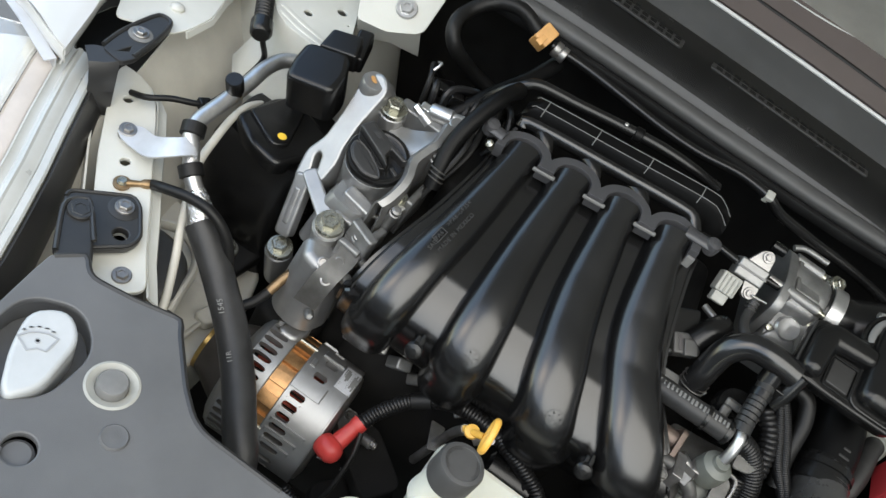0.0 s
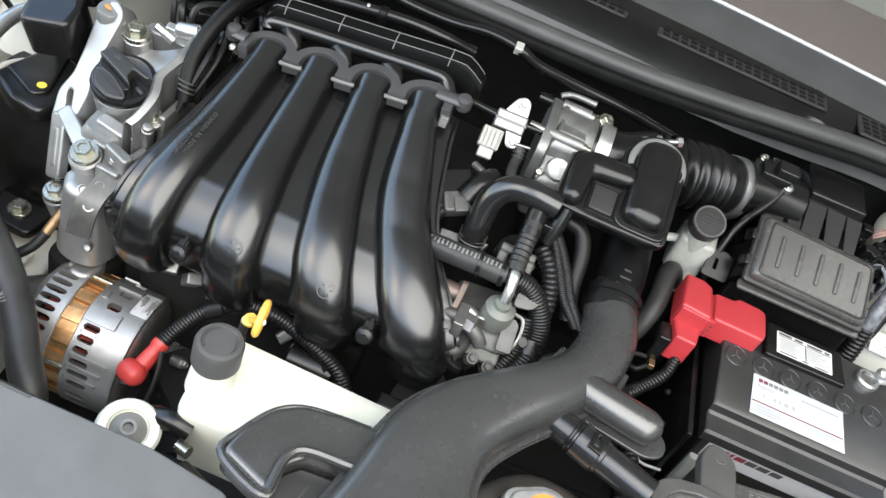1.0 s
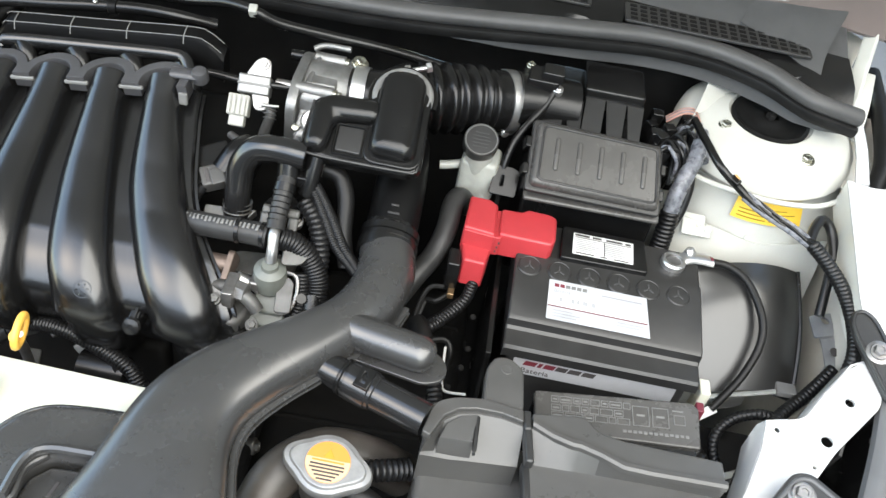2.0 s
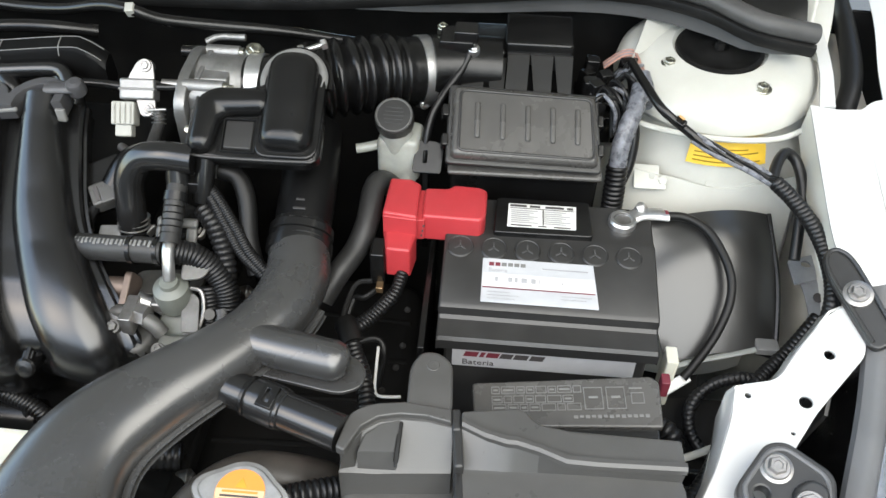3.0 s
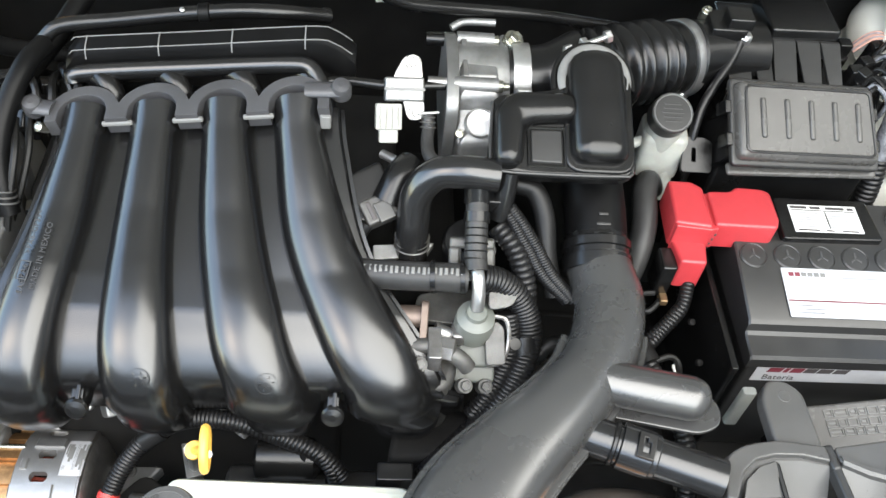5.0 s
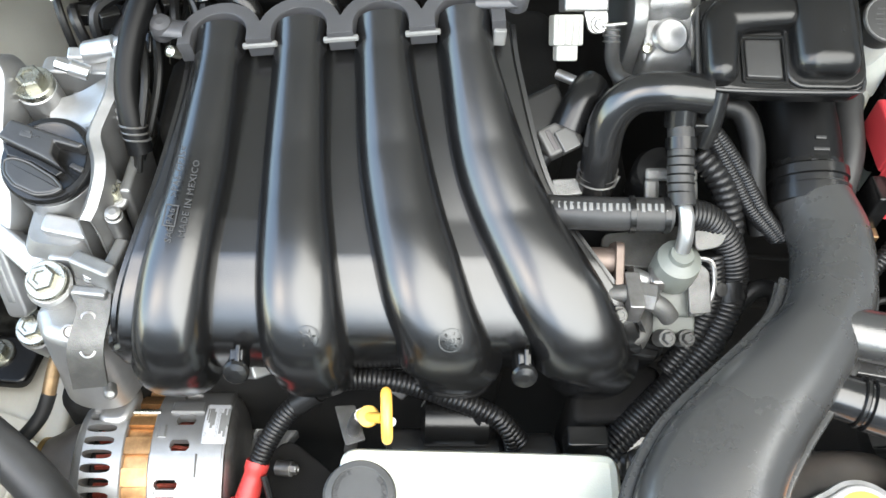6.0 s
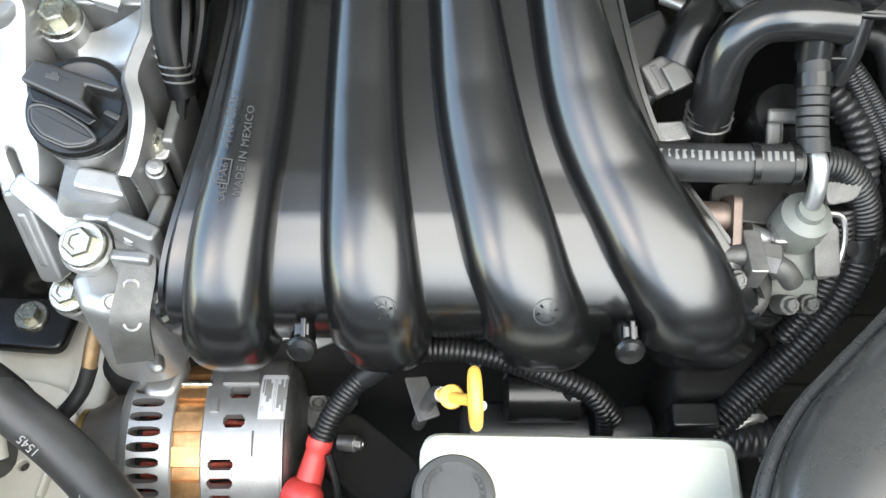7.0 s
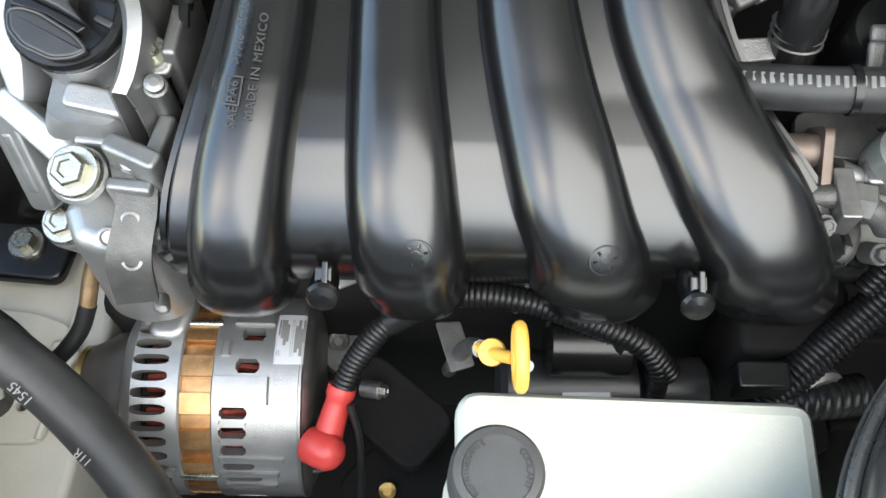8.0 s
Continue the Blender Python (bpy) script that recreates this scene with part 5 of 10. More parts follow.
part("rim_flange", slab([(-0.003, -0.004), (0.151, -0.004), (0.148, 0.077), (-0.001, 0.077)], 0.005, MA @ pose(0, 0, -0.002), 0.005, 0.002), M_SATIN, air)
part("lid", slab([(0.0, 0.0), (0.148, 0.0), (0.145, 0.074), (0.002, 0.074)], 0.012, MA, 0.008, 0.006, taper=0.001), M_PLATE, air, "dark grey ribbed lid")
part("lid_bead", tube([MA @ Vector((*v, 0.0122)) for v in rounded([(0.007, 0.007), (0.141, 0.007), (0.138, 0.068), (0.009, 0.068)], 0.006, 5)] + [MA @ Vector((0.008, 0.009, 0.0122))], 0.0014, 8, 0.004, 0), M_SATIN, air)
for k in range(5):
    x = 0.0255 + 0.0247 * k
    part("lid_rib", slab([(x - 0.0027, 0.020), (x + 0.0027, 0.020), (x + 0.0027, 0.057), (x - 0.0027, 0.057)], 0.0036, MA @ pose(0, 0, 0.0105), 0.0026, 0.0018), M_PLATE, air)
for u in (-0.004, 0.150):
    for v in (0.020, 0.050):
        part("lid_clip", block((u - 0.003, v - 0.006, -0.012), (u + 0.003, v + 0.006, 0.004), 0.001, 0.001, MA), M_BLACK, air)
part("upper_housing", block((0.548, 0.732, 0.90), (0.662, 0.80, 0.958), 0.004, 0.003), M_BLACK, air)
TABS = [0.546, 0.569, 0.590, 0.613, 0.637, 0.657]
for k, (u, v) in enumerate(zip(TABS, TABS[1:])):
    z = 0.984 if k < 2 else 0.991
    lean = 0.0 if k in (0, 2) else 0.0065
    part("housing_tab", sheet_between([[(u + 0.0004, 0.774, z - 0.03), (v, 0.774, z - 0.03)], [(u + 0.0004, 0.770, z), (v, 0.770, z)], [(u + 0.0012, 0.766, z + 0.0005), (v, 0.766, z + 0.0005)], [(u + lean, 0.722, 0.970), (v - 0.0015, 0.722, 0.970)], [(u + lean, 0.721, 0.94), (v - 0.0015, 0.721, 0.94)]], 0.002), M_SATIN, air, angle=30)
part("housing_dome", slab([(0.588, 0.769), (0.657, 0.771), (0.657, 0.83), (0.588, 0.83)], 0.05, pose(0, 0, 0.952), 0.004, 0.003), M_BLACK, air)
part("housing_shoulder", slab([(0.548, 0.773), (0.590, 0.773), (0.590, 0.83), (0.548, 0.83)], 0.04, pose(0, 0, 0.949), 0.004, 0.003), M_BLACK, air)
part("outlet_pipe", tube([(0.512, 0.757, 0.975), (0.545, 0.766, 0.972), (0.58, 0.772, 0.968)], 0.033, 28, 0.01, 3), M_BLACK, air)
maf = thing("air_flow_sensor", (0.535, 0.762, 1.0), "small black air flow sensor with a taped lead", "sensor")
part("sensor_body", block((0.522, 0.748, 1.0), (0.556, 0.780, 1.012), 0.003, 0.002), M_BLACK, maf)
part("sensor_plug", block((0.536, 0.750, 1.010), (0.560, 0.772, 1.022), 0.003, 0.002), M_BLACK, maf)
bolt(maf, (0.523, 0.778, 1.010), (0, -0.2, 1), 0.004, 0.004, M_ZINC, 1.4)
bolt(maf, (0.556, 0.752, 1.003), (0, -0.2, 1), 0.0045, 0.004, M_BRIGHT, 1.4)
part("lead", tube([(0.552, 0.772, 1.018), (0.556, 0.762, 1.010), (0.548, 0.742, 0.99), (0.532, 0.722, 0.972), (0.520, 0.705, 0.955), (0.515, 0.690, 0.935), (0.513, 0.675, 0.905)], 0.0042, 10, 0.004, 6), M_CONDUIT, maf)

# ---- power steering reservoir ----
ps = thing("steering_fluid_reservoir", (0.488, 0.69, 0.86), "cream plastic power steering reservoir with a black knurled cap", "fluid reservoir")
part("tank", slab([(0.466, 0.676), (0.508, 0.674), (0.512, 0.712), (0.470, 0.716)], 0.052, pose(0, 0, 0.888), 0.008, 0.006, 0.004), M_FLUID, ps)
part("neck", lathe([(0.017, -0.03), (0.016, 0.0)], (0.485, 0.686, 0.955), (0, -0.2, 1), 24), M_FLUID, ps)
part("cap", lathe([(0.0175, -0.010), (0.0188, -0.009), (0.0188, 0.006), (0.0172, 0.008), (0.0165, 0.0072), (0.002, 0.0072)], (0.484, 0.684, 0.962), (0, -0.5, 0.87), 36, 36, 0.014), M_SATIN, ps, "black knurled cap")
MC = axes((0.484, 0.684, 0.962), (0, -0.5, 0.87)) @ pose(0, 0, 0.0072)
for k in range(5):
    part("cap_mark", block((-0.010 + 0.0012 * abs(k - 2), -0.0087 + 0.004 * k, 0), (0.010 - 0.0012 * abs(k - 2), -0.0073 + 0.004 * k, 0.0005), 0.0003, 0.0002, MC), M_EMBOSS, ps)
part("cap_ring", lathe([(0.0172, -0.001), (0.0180, 0.0004), (0.0168, 0.0006), (0.0160, -0.0005)], MC @ Vector((0, 0, 0)), (0, -0.5, 0.87), 36), M_MGREY, ps)
part("side_nipple", tube([(0.47, 0.69, 0.925), (0.455, 0.685, 0.923), (0.445, 0.683, 0.922)], 0.005, 10, 0.004, 3), M_FLUID, ps)
part("outlet", tube([(0.497, 0.684, 0.90), (0.496, 0.678, 0.882), (0.495, 0.674, 0.868)], 0.009, 14, 0.004, 4), M_FLUID, ps)
sb = thing("reservoir_bracket", (0.519, 0.68, 0.85), "black steel bracket beside the steering reservoir", "bracket")
MB = axes((0.519, 0.676, 0.922), (0, -0.6, 0.8), (1, 0, 0))
part("bracket_plate", pierced(rounded([(-0.015, -0.016), (0.013, -0.016), (0.014, 0.012), (0.006, 0.016), (-0.013, 0.016)], 0.003), [rounded([(-0.006, -0.007), (-0.001, -0.007), (-0.001, 0.007), (-0.006, 0.007)], 0.002)], 0.003, MB), M_BLACK, sb)
part("bracket_leg", block((0.513, 0.672, 0.80), (0.519, 0.690, 0.912), 0.001, 0.001), M_BLACK, sb)
psh = thing("steering_hose", (0.46, 0.6, 0.80), "black rubber power steering hose", "hose")
part("hose", tube([(0.487, 0.672, 0.88), (0.474, 0.655, 0.905), (0.468, 0.640, 0.905), (0.466, 0.61, 0.893), (0.458, 0.585, 0.878), (0.444, 0.560, 0.868), (0.43, 0.54, 0.85)], 0.0115, 16, 0.006, 6), M_HOSE, psh)

# ---- fuse box and relay cover at the front ----
fz = thing("fuse_box", (0.655, 0.43, 0.78), "black fuse box with an embossed diagram on its lid", "fuse box")
MZ = axes((0.578, 0.444, 0.866), (-0.02, -0.22, 0.975), (1, 0.10, 0))
part("box_body", slab([(0.002, -0.05), (0.155, -0.055), (0.155, 0.0), (0.002, 0.0)], 0.09, MZ @ pose(0, 0, -0.094), 0.004, 0.002), M_BLACK, fz)
lidz = part("lid", slab([(0.0, -0.040), (0.158, -0.044), (0.160, -0.003), (0.153, 0.003), (0.0, 0.0)], 0.006, MZ @ pose(0, 0, -0.006), 0.003, 0.002), M_PLATE, fz, "dark grey lid with raised diagram")


def lid_frame(x, y, w, h):
    part("raised_cell", pierced([(x, y), (x + w, y), (x + w, y + h), (x, y + h)], [[(x + 0.0006, y + 0.0006), (x + w - 0.0006, y + 0.0006), (x + w - 0.0006, y + h - 0.0006), (x + 0.0006, y + h - 0.0006)]], 0.0009, MZ, 0.0), M_MGREY, lidz)


rnd = random.Random(4)
for row, y in enumerate((-0.011, -0.0195, -0.027)):
    x = 0.016
    while x < 0.086:
        w = rnd.choice((0.007, 0.009, 0.012))
        lid_frame(x, y, w, 0.0065)
        if rnd.random() < 0.6:
            part("raised_text", block((x + 0.0015, y + 0.0025, 0), (x + w - 0.0015, y + 0.0042, 0.0006), 0.0003, 0.0002, MZ), M_MGREY, lidz)
        x += w + 0.0012
for x in (0.094, 0.113):
    lid_frame(x, -0.0265, 0.016, 0.020)
    part("raised_text", block((x + 0.004, -0.0165, 0), (x + 0.012, -0.0145, 0.0006), 0.0003, 0.0002, MZ), M_MGREY, lidz)
lid_frame(0.134, -0.022, 0.011, 0.010)
for k in range(13):
    part("raised_text", block((0.084 + 0.005 * k, -0.0345 + 0.0006 * (k % 2), 0), (0.0875 + 0.005 * k, -0.0315, 0.0006), 0.0004, 0.0002, MZ), M_MGREY, lidz)
part("raised_text", block((0.133, -0.0085, 0), (0.144, -0.0070, 0.0006), 0.0003, 0.0002, MZ), M_MGREY, lidz)

rc = thing("relay_box_cover", (0.62, 0.32, 0.74), "dark grey plastic relay box cover with a moulded ridge", "relay box")
O = [(0.478, 0.352), (0.496, 0.375, 0.02), (0.540, 0.391, 0.02), (0.572, 0.394), (0.622, 0.388), (0.640, 0.376), (0.736, 0.360), (0.742, 0.348), (0.735, 0.25), (0.50, 0.24), (0.480, 0.30)]


part("cover_body", slab(O, 0.068, pose(0, 0, 0.775), 0.008, 0.006, taper=0.002), M_HOODGREY, rc)
part("lid_lip", slab([(0.478, 0.346), (0.484, 0.378, 0.012), (0.501, 0.388, 0.01), (0.527, 0.392), (0.563, 0.388), (0.564, 0.3755), (0.544, 0.380), (0.523, 0.380), (0.507, 0.376), (0.495, 0.366), (0.485, 0.343)], 0.008, pose(0, 0, 0.8965), 0.002, 0.0015), M_HOODGREY, rc)
part("left_hood", sheet_between([[(0.480, 0.350, 0.86), (0.486, 0.382, 0.86), (0.503, 0.390, 0.86), (0.527, 0.393, 0.86), (0.545, 0.392, 0.86), (0.565, 0.389, 0.86)],
                                 [(0.480, 0.350, 0.899), (0.487, 0.380, 0.900), (0.503, 0.388, 0.900), (0.527, 0.391, 0.900), (0.545, 0.390, 0.900), (0.565, 0.387, 0.900)],
                                 [(0.484, 0.344, 0.899), (0.496, 0.365, 0.899), (0.508, 0.374, 0.899), (0.524, 0.378, 0.899), (0.545, 0.378, 0.899), (0.565, 0.374, 0.899)],
                                 [(0.481, 0.343, 0.878), (0.492, 0.347, 0.877), (0.506, 0.348, 0.876), (0.523, 0.350, 0.876), (0.545, 0.352, 0.876), (0.566, 0.354, 0.876)],
                                 [(0.480, 0.341, 0.876), (0.491, 0.343, 0.874), (0.506, 0.344, 0.873), (0.523, 0.346, 0.873), (0.545, 0.348, 0.873), (0.566, 0.350, 0.873)],
                                 [(0.480, 0.341, 0.80), (0.491, 0.342, 0.80), (0.506, 0.343, 0.80), (0.523, 0.345, 0.80), (0.545, 0.347, 0.80), (0.566, 0.349, 0.80)]], 0.002), M_HOODGREY, rc, angle=24)
part("shelf_panel", sheet_between([[(0.4985, 0.362, 0.8985), (0.510, 0.372, 0.8995), (0.5235, 0.3765, 0.900)], [(0.4945, 0.349, 0.8955), (0.510, 0.350, 0.896), (0.5235, 0.3505, 0.8965)], [(0.494, 0.348, 0.893), (0.510, 0.349, 0.8935), (0.5235, 0.3495, 0.894)], [(0.494, 0.346, 0.874), (0.510, 0.347, 0.874), (0.5235, 0.348, 0.874)]], 0.002), M_HOODGREY, rc, angle=24)
part("hood_groove", beam((0.5245, 0.378, 0.8985), (0.5245, 0.347, 0.873), 0.0026, 0.003), M_SATIN, rc)
part("centre_rib", join(beam((0.5665, 0.388, 0.903), (0.5685, 0.372, 0.903), 0.0075, 0.014), beam((0.5685, 0.374, 0.902), (0.5715, 0.346, 0.884), 0.0075, 0.012), beam((0.5715, 0.347, 0.885), (0.580, 0.255, 0.862), 0.0075, 0.012)), M_SATIN, rc)
part("right_top", slab([(0.571, 0.388), (0.619, 0.396, 0.008), (0.630, 0.382, 0.008), (0.654, 0.378), (0.741, 0.377), (0.742, 0.352), (0.676, 0.3515), (0.652, 0.3515), (0.632, 0.358), (0.603, 0.364), (0.572, 0.376)], 0.040, pose(0, 0, 0.863), 0.003, 0.002), M_HOODGREY, rc)
RG = [(0.572, 0.3755), (0.590, 0.367), (0.608, 0.3622), (0.614, 0.3625), (0.632, 0.3575), (0.652, 0.3495), (0.676, 0.349), (0.742, 0.351)]
part("ridge", sheet_between([[(x, y + 0.005, 0.9035) for x, y in RG], [(x, y + 0.004, 0.9065) for x, y in RG], [(x, y, 0.907) for x, y in RG], [(x, y - 0.0025, 0.905) for x, y in RG], [(x, y - 0.0025, 0.900) for x, y in RG]], 0.0012), M_HOODGREY, rc)
part("right_slope", sheet_between([[(x, y - 0.001, 0.902) for x, y in RG], [(x, 0.347 + 0.0006 * k, 0.885) for k, (x, y) in enumerate(RG)], [(x + 0.002, 0.344, 0.8842) for x, y in RG], [(x + 0.005, 0.30, 0.884) for x, y in RG], [(x + 0.008, 0.25, 0.880) for x, y in RG], [(x + 0.008, 0.245, 0.79) for x, y in RG]], 0.002), M_HOODGREY, rc, angle=20)
part("lock_tab", slab([(0.527, 0.386), (0.526, 0.431, 0.012), (0.534, 0.4465, 0.01), (0.548, 0.4475, 0.01), (0.561, 0.437, 0.012), (0.564, 0.386)], 0.012, pose(0, 0, 0.889), 0.010, 0.003), M_HOODGREY, rc)
part("tab_dimple", lathe([(0.006, 0.0), (0.005, 0.0008), (0.001, 0.0004)], (0.545, 0.432, 0.9005), (0, 0, 1), 18), M_HOODGREY, rc)
bt = thing("breather_tube", (0.44, 0.37, 0.86), "dark grey plastic tube with a bayonet joint beside the air duct", "pipe")
TA, TB = Vector((0.380, 0.397, 0.899)), Vector((0.480, 0.361, 0.899))
part("tube", tube([TA, TB], 0.0150, 22, 0.006, 0), M_GLOSSRUB, bt)
ax = (TB - TA).normalized()
part("joint", lathe([(0.0155, -0.014), (0.0175, -0.013), (0.0175, 0.010), (0.0165, 0.011), (0.0165, 0.014), (0.0155, 0.015)], TA + ax * 0.042, ax, 30), M_GLOSSRUB, bt)
part("joint_ring", lathe([(0.0160, -0.002), (0.0170, -0.001), (0.0170, 0.001), (0.0160, 0.002)], TA + ax * 0.024, ax, 30), M_BLACK, bt)
part("bayonet_catch", pierced([(-0.006, -0.009), (0.006, -0.009), (0.006, 0.009), (-0.006, 0.009)], [[(-0.003, -0.006), (0.003, -0.006), (0.003, 0.003), (0.0005, 0.003), (0.0005, 0.006), (-0.003, 0.006)]], 0.003, axes(TA + ax * 0.044 + Vector((0, -0.004, 0.016)), (0, -0.2, 1), (0.95, -0.3, 0))), M_BLACK, bt)

# ---- radiator cap and neck, top hose ----
rad = thing("radiator_neck", (0.405, 0.32, 0.84), "steel radiator filler neck closed by a silver cap", "radiator neck")
outline = [(math.cos(w) * (0.0285 + 0.012 * abs(math.cos(w + 0.15)) ** 10), math.sin(w) * (0.0285 + 0.012 * abs(math.cos(w + 0.15)) ** 10)) for w in np.linspace(0, 2 * math.pi, 64, False)]
MR = axes((0.405, 0.325, 0.858), (0, -0.1, 1))
part("pressure_cap", loft([[MR @ Vector((x * k, y * k, z)) for x, y in outline] for k, z in ((0.96, -0.010), (1.0, -0.008), (1.0, -0.001), (0.97, 0.001), (0.86, 0.0015), (0.82, 0.004), (0.78, 0.0042))]), M_CAPSTEEL, rad)
lb = part("warning_label", lathe([(0.0195, 0.0), (0.0195, 0.0004), (0.001, 0.0004)], MR @ Vector((0, 0, 0.0042)), (0, -0.1, 1), 32), M_OLABEL, rad, "orange warning label with a faded lower half")
part("label_half", slab([(0.0192 * math.cos(w), 0.0192 * math.sin(w)) for w in np.linspace(radians(172), radians(368), 20)], 0.0002, MR @ pose(0, 0, 0.00465), 0.0002, 0.0001, steps=1), M_PALEORANGE, lb, "faded half of the label")
bar_row(lb, MR @ pose(0, 0, 0.0049), [(-0.015 + 0.003 * max(0, k - 1) ** 0.9, -0.004 - 0.0033 * k, 0.030 - 0.006 * max(0, k - 1) ** 0.9, 0.0016) for k in range(5)], M_INK)
part("warning_sign", slab([(-0.005, 0.004), (0.005, 0.004), (0, 0.0125)], 0.0003, MR @ pose(0, 0, 0.0047), 0.0006, 0.0001, steps=1), M_INKBRN, lb)
bar_row(lb, MR @ pose(0, 0, 0.0049), [(-0.014, -0.0005, 0.028, 0.0018)], M_OLABEL)
part("filler_neck", lathe([(0.024, -0.045), (0.024, -0.012), (0.027, -0.010), (0.027, -0.006)], (0.405, 0.325, 0.858), (0, -0.1, 1), 30), M_STEEL, rad)
rh = thing("radiator_hose", (0.45, 0.33, 0.80), "black rubber radiator hose beside the radiator cap", "hose")
part("hose", tube([(0.425, 0.318, 0.835), (0.445, 0.312, 0.832), (0.465, 0.305, 0.815), (0.475, 0.29, 0.78)], 0.011, 16, 0.005, 6), M_RUBBER, rh)
bh = thing("lower_hose", (0.4, 0.40, 0.75), "brown-grey dusty coolant hose under the air duct", "hose")
part("hose", tube([(0.345, 0.29, 0.79), (0.36, 0.33, 0.815), (0.395, 0.365, 0.815), (0.44, 0.375, 0.80), (0.47, 0.385, 0.77)], 0.022, 18, 0.008, 6), M_BRONZE, bh)
part("ribbed_sleeve", ribbed([(0.425, 0.345, 0.82), (0.45, 0.350, 0.825), (0.475, 0.36, 0.82)], 0.011, 0.005, 0.002), M_CONDUIT, bh)
sup = thing("radiator_support", (0.2, 0.25, 0.76), "black steel upper radiator support behind the grille", "radiator support")
part("support_beam", block((-0.30, 0.13, 0.77), (0.78, 0.27, 0.80), 0.006, 0.004), M_DARK, sup)

# ---- splash panel beside the battery ----
sp = thing("splash_panel", (0.80, 0.6, 0.78), "large black plastic splash panel beside the battery", "splash panel")
part("panel", sheet_between(grid_surface([[(0.730, 0.640, 0.886), (0.770, 0.653, 0.889), (0.808, 0.662, 0.891), (0.840, 0.670, 0.887), (0.868, 0.677, 0.878)], [(0.738, 0.615, 0.866), (0.776, 0.627, 0.879), (0.812, 0.635, 0.884), (0.845, 0.641, 0.878), (0.873, 0.645, 0.862)], [(0.745, 0.585, 0.846), (0.780, 0.597, 0.860), (0.815, 0.605, 0.866), (0.848, 0.610, 0.859), (0.876, 0.612, 0.841)], [(0.765, 0.535, 0.798), (0.792, 0.541, 0.807), (0.822, 0.545, 0.812), (0.850, 0.547, 0.810), (0.872, 0.548, 0.803)]], 6, 8), 0.003), M_SPLASH, sp)
part("panel_edge", tube([(0.868, 0.677, 0.878), (0.875, 0.612, 0.843), (0.872, 0.548, 0.802)], 0.003, 8, 0.01, 5), M_BLACK, sp)



# ---- timing side of the engine ----
tc = thing("timing_cover", (-0.11, 0.56, 0.6), "bare cast aluminium timing cover with bolt bosses and webs", "engine cover")
# darker cast metal for the body behind the paler bosses and webs
part("cover_casting", slab([(-0.152, 0.510), (-0.098, 0.490), (-0.078, 0.52), (-0.078, 0.66), (-0.135, 0.672), (-0.160, 0.62)], 0.225, pose(0, 0, 0.60), 0.02, 0.012, taper=0.004), M_DARKCAST, tc)
# same aluminium casting, near-black here to stand in for deep shadow
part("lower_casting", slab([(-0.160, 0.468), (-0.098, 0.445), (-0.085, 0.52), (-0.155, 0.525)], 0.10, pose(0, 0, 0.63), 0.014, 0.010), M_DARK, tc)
# the scalloped joint face beside the filler
JOINT = [(-0.098, 0.640, 0.938), (-0.096, 0.612, 0.934), (-0.100, 0.596, 0.929), (-0.104, 0.578, 0.923), (-0.099, 0.562, 0.917), (-0.098, 0.548, 0.911), (-0.101, 0.531, 0.903), (-0.105, 0.522, 0.898)]
joint = spline(JOINT, 6)
part("joint_face", sheet_between([[(p[0] - 0.005, p[1], p[2] - 0.070) for p in joint], [(p[0] - 0.004, p[1], p[2] - 0.002) for p in joint], [(p[0] - 0.002, p[1], p[2] + 0.0005) for p in joint], [(p[0] + 0.003, p[1], p[2]) for p in joint], [(p[0] + 0.005, p[1], p[2] - 0.012) for p in joint], [(p[0] + 0.006, p[1], p[2] - 0.08) for p in joint]], 0.002), M_CAST, tc)
part("joint_groove", tube([(p[0] + 0.0052, p[1], p[2] - 0.014) for p in joint], 0.0014, 8, 0.006, 0), M_DARK, tc)
part("rear_wall", beam((-0.150, 0.648, 0.925), (-0.090, 0.648, 0.936), 0.018, 0.07), M_CAST, tc)
part("shoulder_web", sheet_between(grid_surface([[(-0.148, 0.622, 0.912), (-0.128, 0.628, 0.915), (-0.102, 0.632, 0.930)], [(-0.146, 0.603, 0.900), (-0.126, 0.600, 0.905), (-0.104, 0.604, 0.920)], [(-0.150, 0.585, 0.870), (-0.128, 0.580, 0.875), (-0.104, 0.585, 0.90)]], 5, 5), 0.008), M_CAST, tc)
part("filler_neck", lathe([(0.040, -0.085), (0.036, -0.055), (0.0325, -0.035), (0.0320, -0.006), (0.028, -0.004)], (-0.136, 0.566, 0.908), (-0.05, -0.30, 0.95), 36), M_CAST, tc)
part("neck_skirt", loft([[(x, y, z) for x, y in rounded([(-0.158 - k, 0.520 - k), (-0.112 + k, 0.515 - k), (-0.100, 0.56), (-0.158 - k, 0.57)], 0.012)] for k, z in ((0.006, 0.80), (0.003, 0.83), (0.0, 0.86), (-0.004, 0.870))]), M_CAST, tc)
part("stud_block", beam((-0.138, 0.534, 0.880), (-0.112, 0.530, 0.876), 0.015, 0.022, (0, -0.3, 0.95)), M_CAST, tc)
part("stud", tube([(-0.112, 0.531, 0.870), (-0.099, 0.537, 0.869)], 0.0028, 10, 0.003, 0), M_BRIGHT, tc)
part("stud_nut", lathe([(0.005, -0.002), (0.005, 0.002), (0.0035, 0.003)], (-0.1005, 0.5365, 0.869), (0.9, 0.3, 0), 6), M_BRIGHT, tc)
part("block_wall", slab([(-0.140, 0.515), (-0.116, 0.512), (-0.112, 0.530), (-0.138, 0.533)], 0.05, pose(0, 0, 0.812), 0.003, 0.003), M_CAST, tc)
